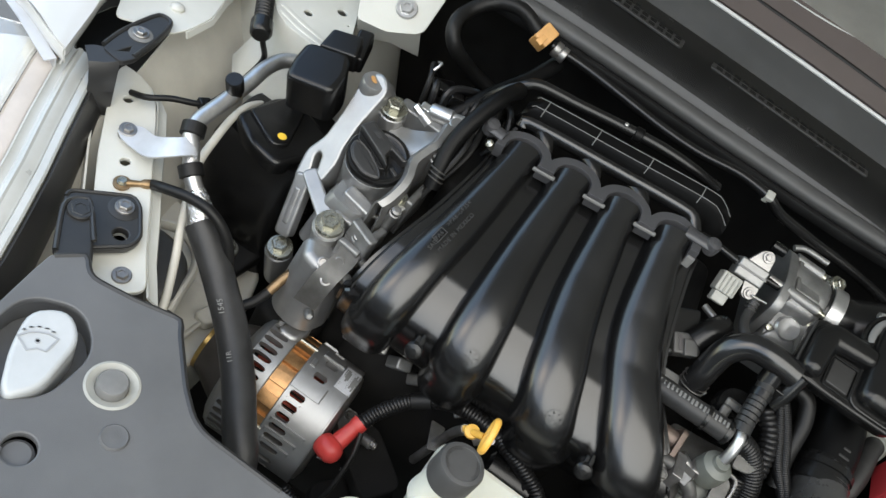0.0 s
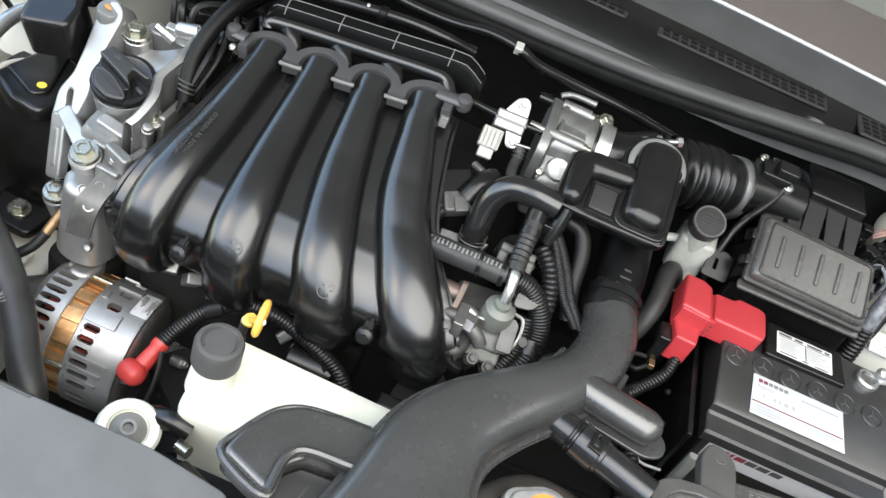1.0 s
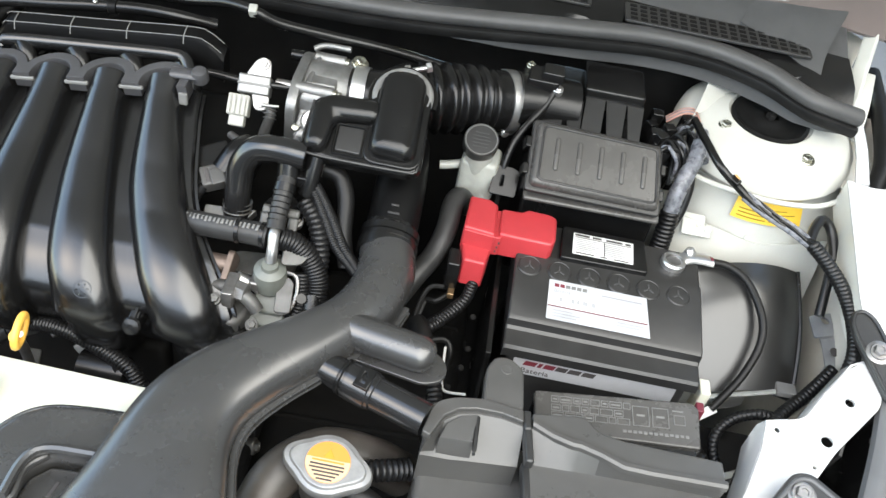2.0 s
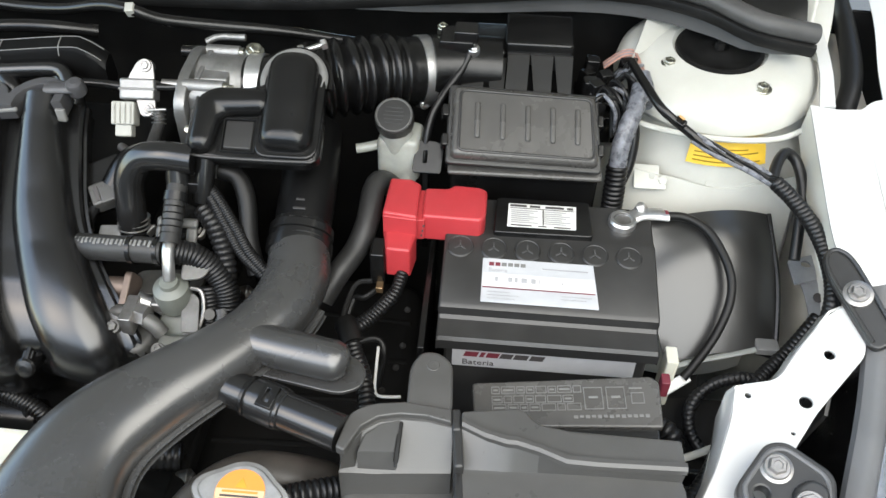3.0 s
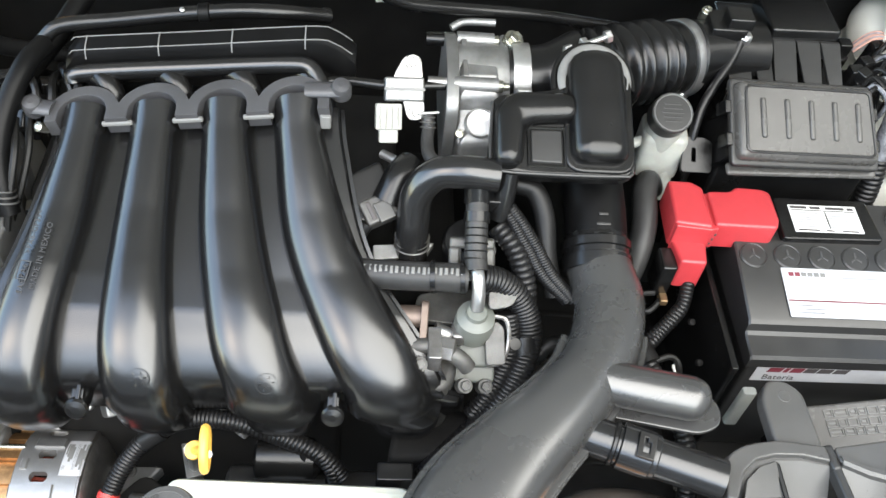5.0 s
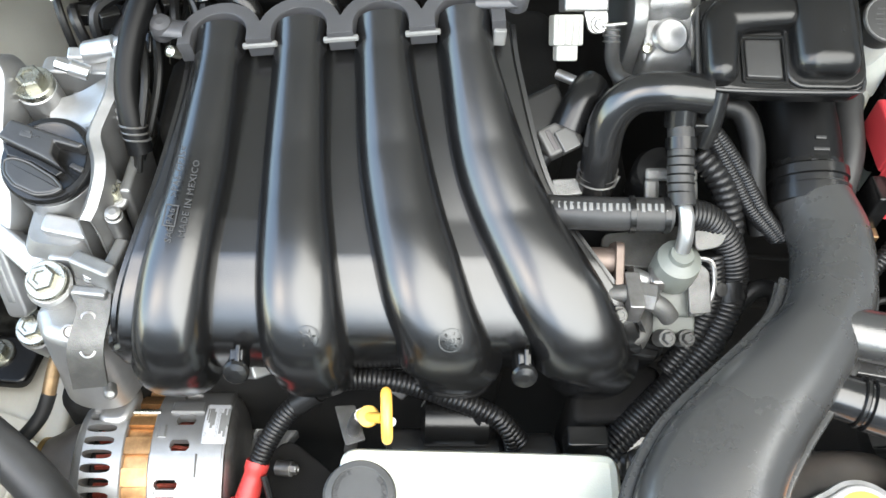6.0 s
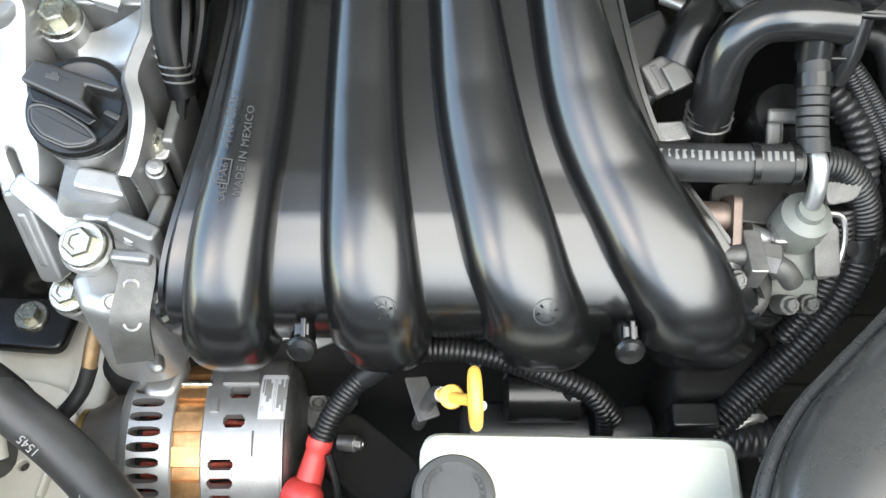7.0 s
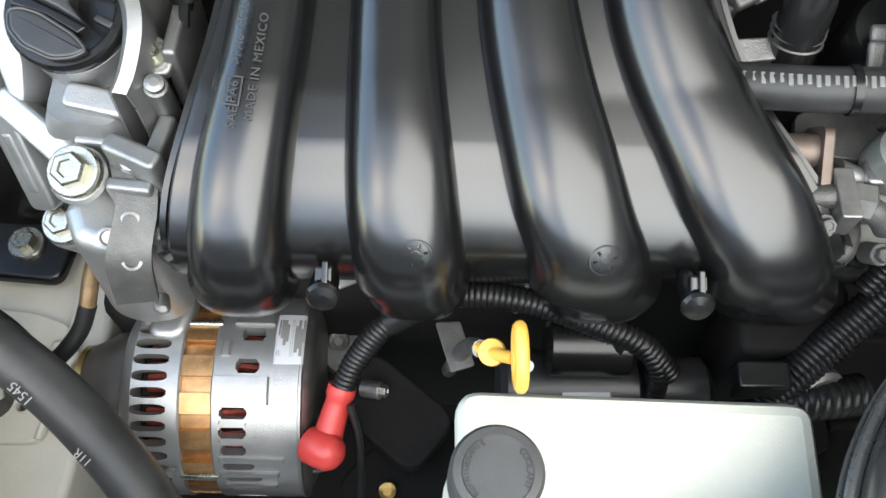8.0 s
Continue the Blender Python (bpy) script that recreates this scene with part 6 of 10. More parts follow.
# the foot below the front bolt: a rounded cheek with three holes in its side
CHEEK = [(-0.152, 0.482), (-0.142, 0.460, 0.012), (-0.120, 0.452, 0.012), (-0.096, 0.456, 0.010), (-0.086, 0.480), (-0.090, 0.512), (-0.145, 0.512)]
part("cheek", slab(CHEEK, 0.095, pose(0, 0, 0.748), 0.006, 0.010, taper=0.005), M_CAST, tc)
# darker copy of the cheek's metal: its shaded side is put into colour
part("cheek_side", sheet_between(grid_surface([[(-0.118, 0.505, 0.858), (-0.112, 0.480, 0.852), (-0.118, 0.456, 0.838), (-0.122, 0.447, 0.800)], [(-0.092, 0.505, 0.858), (-0.090, 0.480, 0.850), (-0.094, 0.458, 0.836), (-0.098, 0.450, 0.800)]], 5, 5), 0.004), M_DARKCAST, tc)
for x, y, z in ((-0.116, 0.464, 0.8465), (-0.104, 0.472, 0.8505), (-0.104, 0.455, 0.8375)):
    part("drilled_hole", lathe([(0.0058, -0.004), (0.0058, 0.0012), (0.0042, 0.0018), (0.0036, -0.001), (0.001, -0.001)], (x, y, z), (0.1, -0.55, 0.83), 18), M_STEEL, tc)
for a, b, w, t in (((-0.112, 0.505, 0.880), (-0.090, 0.495, 0.872), 0.012, 0.04), ((-0.150, 0.600, 0.905), (-0.130, 0.640, 0.920), 0.012, 0.06), ((-0.094, 0.500, 0.868), (-0.090, 0.520, 0.888), 0.010, 0.05), ((-0.083, 0.55, 0.900), (-0.080, 0.60, 0.912), 0.008, 0.05), ((-0.115, 0.490, 0.862), (-0.095, 0.488, 0.858), 0.008, 0.03)):
    part("web", beam(a, b, w, t), M_COVER, tc)
for at, z, r, h in (((-0.155, 0.624, 0.924), (-0.05, -0.2, 1), 0.0150, 0.07), ((-0.134, 0.495, 0.860), (-0.05, -0.35, 0.93), 0.0165, 0.06), ((-0.172, 0.509, 0.772), (-0.1, -0.3, 0.95), 0.0150, 0.06), ((-0.092, 0.648, 0.940), (0, -0.25, 1), 0.010, 0.03)):
    part("boss", lathe([(r, -h), (r, -0.002), (r - 0.002, 0.0)], at, z, 22), M_CAST, tc)
bolt(tc, (-0.155, 0.624, 0.926), (-0.05, -0.2, 1), 0.0095, 0.012, M_ZINC, 1.5)
bolt(tc, (-0.134, 0.495, 0.863), (-0.05, -0.35, 0.93), 0.0098, 0.011, M_ZINC, 1.5)
bolt(tc, (-0.172, 0.509, 0.775), (-0.1, -0.3, 0.95), 0.0095, 0.011, M_ZINC, 1.5)
part("tab", slab([(-0.013, -0.010), (0.010, -0.010), (0.013, 0.002), (0.004, 0.014), (-0.013, 0.012)], 0.006, axes((-0.094, 0.552, 0.886), (0, -0.3, 1)), 0.006, 0.002), M_CAST, tc)
bolt(tc, (-0.0935, 0.5515, 0.893), (0, -0.3, 1), 0.0052, 0.008, M_ZINC, 1.6)
bolt(tc, (-0.128, 0.633, 0.935), (-0.9, 0.1, 0.3), 0.0045, 0.012, M_BRIGHT, 1.3)
bolt(tc, (-0.085, 0.620, 0.932), (0.2, -0.4, 0.9), 0.0042, 0.006, M_STEEL, 1.5)
for k, (x, y, z) in enumerate(((-0.112, 0.452, 0.800), (-0.124, 0.462, 0.782), (-0.090, 0.470, 0.838), (-0.086, 0.488, 0.852), (-0.100, 0.449, 0.785))):
    part("small_boss", lathe([(0.0042 + 0.001 * (k % 3), -0.02), (0.0042 + 0.001 * (k % 3), 0.002), (0.003, 0.005), (0.003, 0.002), (0.001, 0.002)], (x, y, z), (0.3, -0.7, 0.6), 16), M_COVER, tc)
for at, z, r, h, top in (((-0.088, 0.530, 0.895), (0.1, -0.25, 0.97), 0.0065, 0.06, 0.004), ((-0.088, 0.603, 0.922), (0.1, -0.2, 0.97), 0.0075, 0.06, 0.005), ((-0.104, 0.500, 0.866), (0.1, -0.35, 0.93), 0.0065, 0.05, 0.004)):
    part("cast_post", lathe([(r * 1.25, -h), (r * 1.05, -0.012), (r, -0.001), (r * 0.8, 0.0), (r * 0.8, top), (r * 0.4, top + 0.001)], at, z, 18), M_COVER, tc)
part("cam_sensor", lathe([(0.008, -0.004), (0.0095, -0.002), (0.0095, 0.020), (0.0075, 0.022), (0.0075, 0.034), (0.004, 0.035)], (-0.122, 0.657, 0.928), (0.85, 0.1, 0.2), 22), M_BRIGHT, tc, "bright sensor barrel")
part("sensor_clip", block((-0.006, -0.005, -0.004), (0.006, 0.005, 0.006), 0.002, 0.0015, axes((-0.131, 0.655, 0.926), (0, -0.3, 0.95))), M_BRIGHT, tc)
part("sensor_plug", block((-0.007, -0.008, 0), (0.007, 0.008, 0.022), 0.002, 0.0015, axes((-0.088, 0.652, 0.940), (0.85, -0.2, 0.3))), M_BLACK, tc, "black plug")
for k, pts in enumerate((((-0.075, 0.64, 0.955), (-0.070, 0.61, 0.945), (-0.074, 0.585, 0.92), (-0.078, 0.57, 0.895)), ((-0.070, 0.66, 0.955), (-0.064, 0.625, 0.94), (-0.070, 0.60, 0.915), (-0.08, 0.585, 0.89)))):
    part("sensor_wire", tube(pts, 0.0032, 8, 0.005, 5), M_RUBBER, tc)
ocap = thing("oil_filler_cap", (-0.134, 0.561, 0.905), "black plastic oil filler cap with a raised grip", "oil cap")
OC = axes((-0.137, 0.568, 0.908), (-0.05, -0.30, 0.95), (0.85, -0.5, 0))
part("cap_disc", lathe([(0.0315, -0.004), (0.033, -0.002), (0.033, 0.004), (0.0315, 0.0062), (0.028, 0.0066), (0.026, 0.0052), (0.002, 0.0052)], OC @ Vector((0.0025, -0.001, 0)), OC.to_3x3() @ Vector((0, 0, 1)), 44), M_BLACK, ocap)
part("grip", slab([(-0.032, 0.0095), (-0.032, -0.0058), (0.004, -0.0035), (0.021, -0.0035), (0.0085, 0.002), (0.005, 0.0100), (0.0225, 0.0140), (0.0240, 0.0190), (-0.018, 0.0118)], 0.0115, OC @ pose(0, 0, 0.0045), 0.002, 0.0016), M_SATIN, ocap)
part("grip_step", slab([(-0.031, -0.0062), (0.004, -0.0040), (0.020, -0.0040), (0.0175, -0.0095), (-0.003, -0.0090), (-0.0215, -0.0130)], 0.0045, OC @ pose(0, 0, 0.0045), 0.001, 0.001), M_BLACK, ocap)
LEAF = rounded([(-0.0205, -0.0165), (-0.0145, -0.0120), (-0.004, -0.0100), (0.0175, -0.0110), (0.0280, -0.0145), (0.0235, -0.0215), (0.0145, -0.0275), (-0.003, -0.0290), (-0.0140, -0.0250)], 0.003)
part("grip_leaf", slab(LEAF, 0.0065, OC @ pose(0, 0, 0.0045), 0.0005, 0.002, steps=4), M_SATIN, ocap)
part("leaf_rim", tube([OC @ Vector((x, y, 0.0100)) for x, y in LEAF + LEAF[:1]], 0.0011, 8, 0.002, 0, cap=False), M_SATIN, ocap)
part("clip_ledge", slab([(0.020, 0.001), (0.031, 0.0015), (0.0305, 0.0055), (0.021, 0.005)], 0.004, OC @ pose(0, 0, 0.0048), 0.001, 0.0008), M_SATIN, ocap)
SG = OC @ pose(-0.0205, 0.0005, 0.0161, 0, 0, 12)
part("oil_can_sign", join(block((0.002, 0.0015, 0), (0.011, 0.0050, 0.0005), 0.001, 0.0002, SG), block((0.011, 0.0035, 0), (0.016, 0.0046, 0.0005), 0.0004, 0.0002, SG), block((0.005, 0.0050, 0), (0.009, 0.0068, 0.0005), 0.0004, 0.0002, SG)), M_EMBOSS, ocap)

# ---- engine mount ----
em = thing("engine_mount", (-0.23, 0.60, 0.82), "black engine mount with a cast aluminium arm", "engine mount")
MM = axes((-0.237, 0.612, 0.905), (-0.15, -0.25, 0.95), (1, 0.25, 0))
part("mount_block", slab([(-0.028, -0.026), (0.024, -0.028), (0.030, 0.0), (0.024, 0.030), (-0.024, 0.030), (-0.029, 0.0)], 0.052, MM @ pose(0, 0, -0.026), 0.010, 0.006, 0.004), M_BLACK, em)
part("mount_stop", slab([(-0.012, 0.030), (0.030, 0.030), (0.028, 0.062), (-0.006, 0.060)], 0.024, MM @ pose(0, 0, 0.0), 0.004, 0.003), M_BLACK, em)
part("mount_tongue", block((0.016, 0.040, -0.01), (0.034, 0.085, 0.012), 0.004, 0.003, MM), M_BLACK, em)
MAR = axes((-0.184, 0.573, 0.885), (-0.35, -0.68, 0.63), (0, -0.68, -0.73))
ARM = [(-0.074, -0.013, 0.010), (-0.086, 0.001, 0.012), (-0.074, 0.016, 0.010), (-0.030, 0.0105), (0.0, 0.0105), (0.016, 0.0145), (0.040, 0.012), (0.056, -0.004), (0.052, -0.014), (0.022, -0.0195), (0.0, -0.0105), (-0.030, -0.0105)]
SLOT = rounded([(0.014, -0.009), (0.021, -0.0125), (0.043, -0.004), (0.044, 0.003), (0.037, 0.006), (0.016, -0.001)], 0.004)
part("arm", pierced(rounded(ARM, 0.006), [SLOT], 0.022, MAR @ pose(0, 0, -0.022), 0.0025), M_CAST, em, "cast aluminium arm")
part("arm_rib", slab([(-0.07, 0.004), (-0.07, 0.010), (0.02, 0.011), (0.02, 0.005)], 0.03, MAR @ pose(0, 0, -0.046), 0.002, 0.001), M_COVER, em)
part("arm_branch", beam((-0.186, 0.543, 0.859), (-0.144, 0.503, 0.861), 0.017, 0.018, (-0.25, -0.45, 0.85)), M_CAST, em)
part("arm_leg", beam((-0.190, 0.537, 0.850), (-0.176, 0.517, 0.796), 0.019, 0.014, (-0.30, -0.85, 0.40)), M_CAST, em)
part("leg_recess", beam((-0.188, 0.5305, 0.840), (-0.179, 0.5180, 0.806), 0.008, 0.004, (-0.30, -0.85, 0.40)), M_COVER, em)
part("arm_boss", lathe([(0.014, -0.03), (0.0145, 0.004), (0.012, 0.008), (0.003, 0.008)], (-0.186, 0.624, 0.936), (0.0, -0.2, 0.95), 24), M_CAST, em)
part("paint_dot", lathe([(0.0045, 0), (0.0045, 0.0006), (0.001, 0.0006)], (-0.1875, 0.621, 0.9445), (0.35, 0.2, 0.9), 12), M_ORANGE, em, "faded orange paint dot")
mb = thing("mount_base", (-0.25, 0.58, 0.6), "black steel engine mount base bolted to the inner wing", "mount bracket")
TOPB = [(-0.300, 0.585), (-0.262, 0.562), (-0.226, 0.556), (-0.205, 0.60), (-0.200, 0.640), (-0.262, 0.665), (-0.285, 0.650)]
part("base_top", slab(TOPB, 0.018, pose(0, 0, 0.808), 0.012, 0.006), M_BLACK, mb)
part("base_body", loft([[(x + dx, y + dy, z) for x, y in rounded([(-0.315, 0.560), (-0.262, 0.556), (-0.205, 0.556), (-0.185, 0.60), (-0.19, 0.66), (-0.285, 0.68), (-0.318, 0.63)], 0.02)]
                         for dx, dy, z in ((0.012, -0.008, 0.66), (0.010, -0.006, 0.69), (0.003, 0.0, 0.75), (0.0, 0.010, 0.79), (0.008, 0.018, 0.812))]), M_BLACK, mb)
part("base_step", slab([(-0.292, 0.60), (-0.245, 0.575), (-0.232, 0.588), (-0.25, 0.66), (-0.275, 0.655)], 0.006, pose(0, 0, 0.824), 0.006, 0.003), M_BLACK, mb)
part("paint_dot", lathe([(0.0052, 0), (0.0052, 0.0007), (0.001, 0.0007)], (-0.244, 0.593, 0.8298), (0, 0, 1), 14), M_YLABEL, mb, "yellow paint dot")
part("foot_plate", slab([(-0.270, 0.510), (-0.205, 0.505), (-0.195, 0.56), (-0.265, 0.575)], 0.010, pose(0, 0, 0.680), 0.01, 0.003), M_BLACK, mb)
bolt(mb, (-0.233, 0.534, 0.6905), (0, 0, 1), 0.0088, 0.011, M_ZINC, 1.5)
bolt(mb, (-0.29, 0.60, 0.80), (-0.6, -0.3, 0.7), 0.006, 0.006, M_BLACK, 1.5)

# breather hose between cover and manifold
br = thing("breather_hose", (-0.08, 0.62, 0.90), "glossy black breather hose with a wire clamp", "hose")
part("hose", tube([(-0.060, 0.70, 0.985), (-0.068, 0.672, 0.985), (-0.078, 0.64, 0.968), (-0.083, 0.612, 0.945), (-0.080, 0.592, 0.925), (-0.076, 0.58, 0.905)], 0.009, 16, 0.005, 6), M_MATT, br)
for k in range(3):
    part("wire_clamp", lathe([(0.0092, -0.0008), (0.0102, 0.0), (0.0092, 0.0008)], (-0.0795 + 0.001 * k, 0.590 - 0.0025 * k, 0.922 - 0.004 * k), (0.05, 0.5, 0.8), 20), M_STEEL, br)
hh = thing("rear_hose", (-0.1, 0.72, 0.88), "thick black rubber hose crossing behind the timing cover", "hose")
part("hose", tube([(-0.045, 0.80, 0.98), (-0.06, 0.76, 0.965), (-0.085, 0.715, 0.945), (-0.105, 0.685, 0.92), (-0.115, 0.66, 0.895)], 0.010, 14, 0.006, 6), M_MATT, hh)
loom = thing("engine_loom", (-0.1, 0.70, 0.85), "tangle of thin black engine wires behind the oil filler", "wiring")
rnd = random.Random(7)
for k in range(11):
    x = -0.14 + 0.012 * k
    pts = [(x, 0.672 + 0.01 * rnd.random(), 0.90), (x + 0.012 * rnd.uniform(-1, 1), 0.69, 0.93 + 0.015 * rnd.random()), (x + 0.02 * rnd.uniform(-1, 1), 0.72, 0.935 + 0.02 * rnd.uniform(-1, 1)), (x + 0.03 * rnd.uniform(-1, 1), 0.76, 0.90)]
    part("wire", tube(pts, 0.0032 + 0.0015 * rnd.random(), 8, 0.006, 5), M_CONDUIT if k % 3 else M_RUBBER, loom)
for k in range(6):
    part("connector", block((-0.008, -0.006, -0.006), (0.008, 0.006, 0.006), 0.002, 0.001, pose(-0.135 + 0.022 * k, 0.69 + 0.02 * rnd.random(), 0.925 + 0.012 * rnd.random(), 20 * rnd.random(), 30 * rnd.random(), 80 * rnd.random())), M_BLACK, loom)
part("silver_clip", tube([(-0.150, 0.700, 0.955), (-0.145, 0.690, 0.962), (-0.148, 0.682, 0.955)], 0.0016, 8, 0.003, 4), M_BRIGHT, loom)

# ---- alternator ----
alt = thing("alternator", (-0.075, 0.42, 0.58), "silver cast alternator with bronze laminations and a red terminal cap", "alternator")
AY, AZ, R = 0.432, 0.668, 0.071
ax = lambda x: (x, AY, AZ)
AC = (AY, AZ)
part("pulley_cone", lathe([(0.020, -0.002), (0.028, 0.0), (0.030, 0.003), (0.034, 0.012), (0.050, 0.040), (0.050, 0.046)], ax(-0.178), (1, 0, 0), 40), M_BRONZE, alt, "dark brown pulley guard")
part("pulley_rim", lathe([(0.029, -0.003), (0.031, -0.002), (0.031, 0.002), (0.029, 0.003)], ax(-0.176), (1, 0, 0), 40), M_BRASS, alt)
part("core", lathe([(0.050, 0.0), (0.053, 0.002), (0.053, 0.098), (0.050, 0.100)], ax(-0.126), (1, 0, 0), 40), M_DARK, alt)
for k in range(48):
    w = radians(7.5 * k)
    n = Vector((0, math.cos(w), math.sin(w)))
    part("winding", tube([Vector(ax(-0.120)) + n * 0.054, Vector(ax(-0.108)) + n * 0.0585, Vector(ax(-0.066)) + n * 0.0585, Vector(ax(-0.050)) + n * 0.054], 0.0026, 6, 0.02, 3), M_WIND, alt)
part("lamination_ring", lathe([(R - 0.009, 0), (R - 0.0075, 0.0005), (R - 0.0075, 0.0225), (R - 0.009, 0.023)], ax(-0.098), (1, 0, 0), 48), M_COPPER, alt, "bronze stator ring")
for k in range(36):
    part("lamination_key", arc_block(AC, -0.0975, -0.0755, R - 0.008, R - (0.0015 if k % 2 else 0.0062), 10 * k - (2.5 if k % 2 else 0), 10 * k + (8.5 if k % 2 else 9.6), 3), M_COPPER, alt)
def slotted(x0, x1, slots):
    """A drum wall from x0 to x1 about the shaft, with windows (a0, a1, from x, to x) left open."""
    cuts = sorted({-60.0, 300.0, *[round(q[0] + f * (q[1] - q[0]), 4) for q in slots for f in (0.0, 0.3, 0.7, 1.0)]})
    ang = []
    for u, v in zip(cuts, cuts[1:]):
        ang += list(np.linspace(u, v, max(2, int((v - u) / 3) + 2)))[:-1]
    xs = sorted({x0, x0 + 0.001, x1 - 0.001, x1, *[round(q[2] + f * (q[3] - q[2]), 6) for q in slots for f in (0.0, 0.3, 0.7, 1.0)]})
    corner = {(round(a, 3), round(x, 6)): (0.10 * sa * (q[1] - q[0]), 0.10 * sx * (q[3] - q[2])) for q in slots for a, sa in ((q[0], 1), (q[1], -1)) for x, sx in ((q[2], 1), (q[3], -1))}
    na, nx = len(ang), len(xs)
    vs = []
    for r in (R, R - 0.008):
        for w in ang:
            for k, x in enumerate(xs):
                rr = r - 0.001 if r == R and k in (0, nx - 1) else r
                da, dx = corner.get((round(w, 3), round(x, 6)), (0, 0))       # rounded corners
                vs.append((x + dx, AY + rr * math.cos(radians(w + da)), AZ + rr * math.sin(radians(w + da))))
    mid = lambda i: (ang[i] + (ang[i + 1] if i + 1 < na else 300.0)) / 2
    full = [[not any(q[0] < mid(i) < q[1] and q[2] < (xs[k] + xs[k + 1]) / 2 < q[3] for q in slots) for k in range(nx - 1)] for i in range(na)]
    at = lambda l, i, k: l * na * nx + (i % na) * nx + k
    fs = []
    for i in range(na):
        for k in range(nx - 1):
            if not full[i][k]:
                continue
            for l in (0, 1):
                fs.append((at(l, i, k), at(l, i, k + 1), at(l, i + 1, k + 1), at(l, i + 1, k)))
            if not full[i - 1][k]:
                fs.append((at(0, i, k), at(0, i, k + 1), at(1, i, k + 1), at(1, i, k)))
            if not full[(i + 1) % na][k]:
                fs.append((at(0, i + 1, k), at(0, i + 1, k + 1), at(1, i + 1, k + 1), at(1, i + 1, k)))
            if k == 0 or not full[i][k - 1]:
                fs.append((at(0, i, k), at(0, i + 1, k), at(1, i + 1, k), at(1, i, k)))
            if k == nx - 2 or not full[i][k + 1]:
                fs.append((at(0, i, k + 1), at(0, i + 1, k + 1), at(1, i + 1, k + 1), at(1, i, k + 1)))
    return vs, fs


FRONT = [(36 + 8.6 * k, 41.6 + 8.6 * k, -0.1268, -0.1045) for k in range(24)]
part("front_housing", slotted(-0.128, -0.0965, FRONT), M_CAST, alt)
part("front_nose", lathe([(R - 0.012, 0.001), (R - 0.001, 0.0), (R - 0.004, -0.005), (R - 0.013, -0.010), (R - 0.022, -0.012)], ax(-0.1275), (1, 0, 0), 56), M_CAST, alt)
REAR = [(46, 54, -0.060, -0.045), (71, 79, -0.0600, -0.045), (89.5, 97, -0.0620, -0.047), (114.5, 120.5, -0.071, -0.0535), (125, 131, -0.0715, -0.054), (135, 141, -0.0705, -0.0545), (146, 151, -0.070, -0.050),
        (156, 161, -0.069, -0.046), (166, 172, -0.067, -0.046), (182, 188, -0.067, -0.046), (198, 204, -0.067, -0.046), (230, 236, -0.067, -0.046)]
part("rear_housing", slotted(-0.0765, -0.021, REAR), M_CAST, alt)
for a0, a1, x0, x1 in ((99, 113, -0.0765, -0.040), (60, 69, -0.066, -0.040), (80, 88, -0.072, -0.066), (142, 145, -0.072, -0.030), (152, 155, -0.072, -0.034), (162, 165, -0.070, -0.036), (20, 40, -0.075, -0.03)):
    part("housing_rib", arc_block(AC, x0, x1, R - 0.002, R + 0.0022, a0, a1, 5), M_CAST, alt)
for a0, a1, x0, x1 in ((150, 154, -0.126, -0.100), (62, 68, -0.125, -0.098)):
    part("housing_lug", arc_block(AC, x0, x1, R - 0.002, R + 0.004, a0, a1, 5), M_CAST, alt)
part("rear_cover", lathe([(R - 0.004, 0), (R - 0.007, 0.004), (R - 0.018, 0.007), (0.02, 0.0075)], ax(-0.021), (1, 0, 0), 44), M_STEEL, alt)
part("rear_rim", lathe([(R - 0.004, 0), (R + 0.0005, 0.001), (R + 0.0005, 0.0025), (R - 0.004, 0.003)], ax(-0.0225), (1, 0, 0), 44), M_STEEL, alt)
for w in (68, 158, 350):
    n = Vector((0, math.cos(radians(w)), math.sin(radians(w))))
    part("through_bolt", tube([Vector(ax(-0.098)) + n * (R - 0.001), Vector(ax(-0.074)) + n * (R - 0.001)], 0.0026, 10, 0.01, 0), M_ZINC, alt)
al = part("rating_label", arc_block(AC, -0.0385, -0.0195, R - 0.002, R + 0.0012, 62, 92, 10), M_SILVER, alt, "silver rating label with dark print")
for x0, x1, a0, a1 in ((-0.0368, -0.0356, 66, 76), (-0.0344, -0.0340, 66, 78), (-0.0328, -0.0324, 66, 82), (-0.0312, -0.0308, 69, 80), (-0.0285, -0.0262, 66, 88), (-0.0252, -0.0248, 70, 86), (-0.0236, -0.0232, 66, 84), (-0.0220, -0.0216, 72, 88), (-0.0204, -0.0201, 66, 80), (-0.0368, -0.0345, 85, 88)):
    part("print_line", arc_block(AC, x0, x1, R + 0.0002, R + 0.0014, a0, a1, 6), M_MGREY, al)
part("upper_lug", slab([(-0.122, 0.445), (-0.098, 0.445), (-0.092, 0.470), (-0.096, 0.486), (-0.116, 0.486)], 0.05, pose(0, 0, 0.690), 0.010, 0.005), M_CAST, alt)
rcap = part("terminal_boot", lathe([(0.0108, -0.014), (0.0122, -0.012), (0.0127, -0.003), (0.0118, 0.005), (0.0090, 0.0095), (0.005, 0.0120), (0.002, 0.0126)], (-0.004, 0.380, 0.716), (0.85, -0.42, 0.30), 32), M_REDRUB, alt, "red rubber terminal boot")
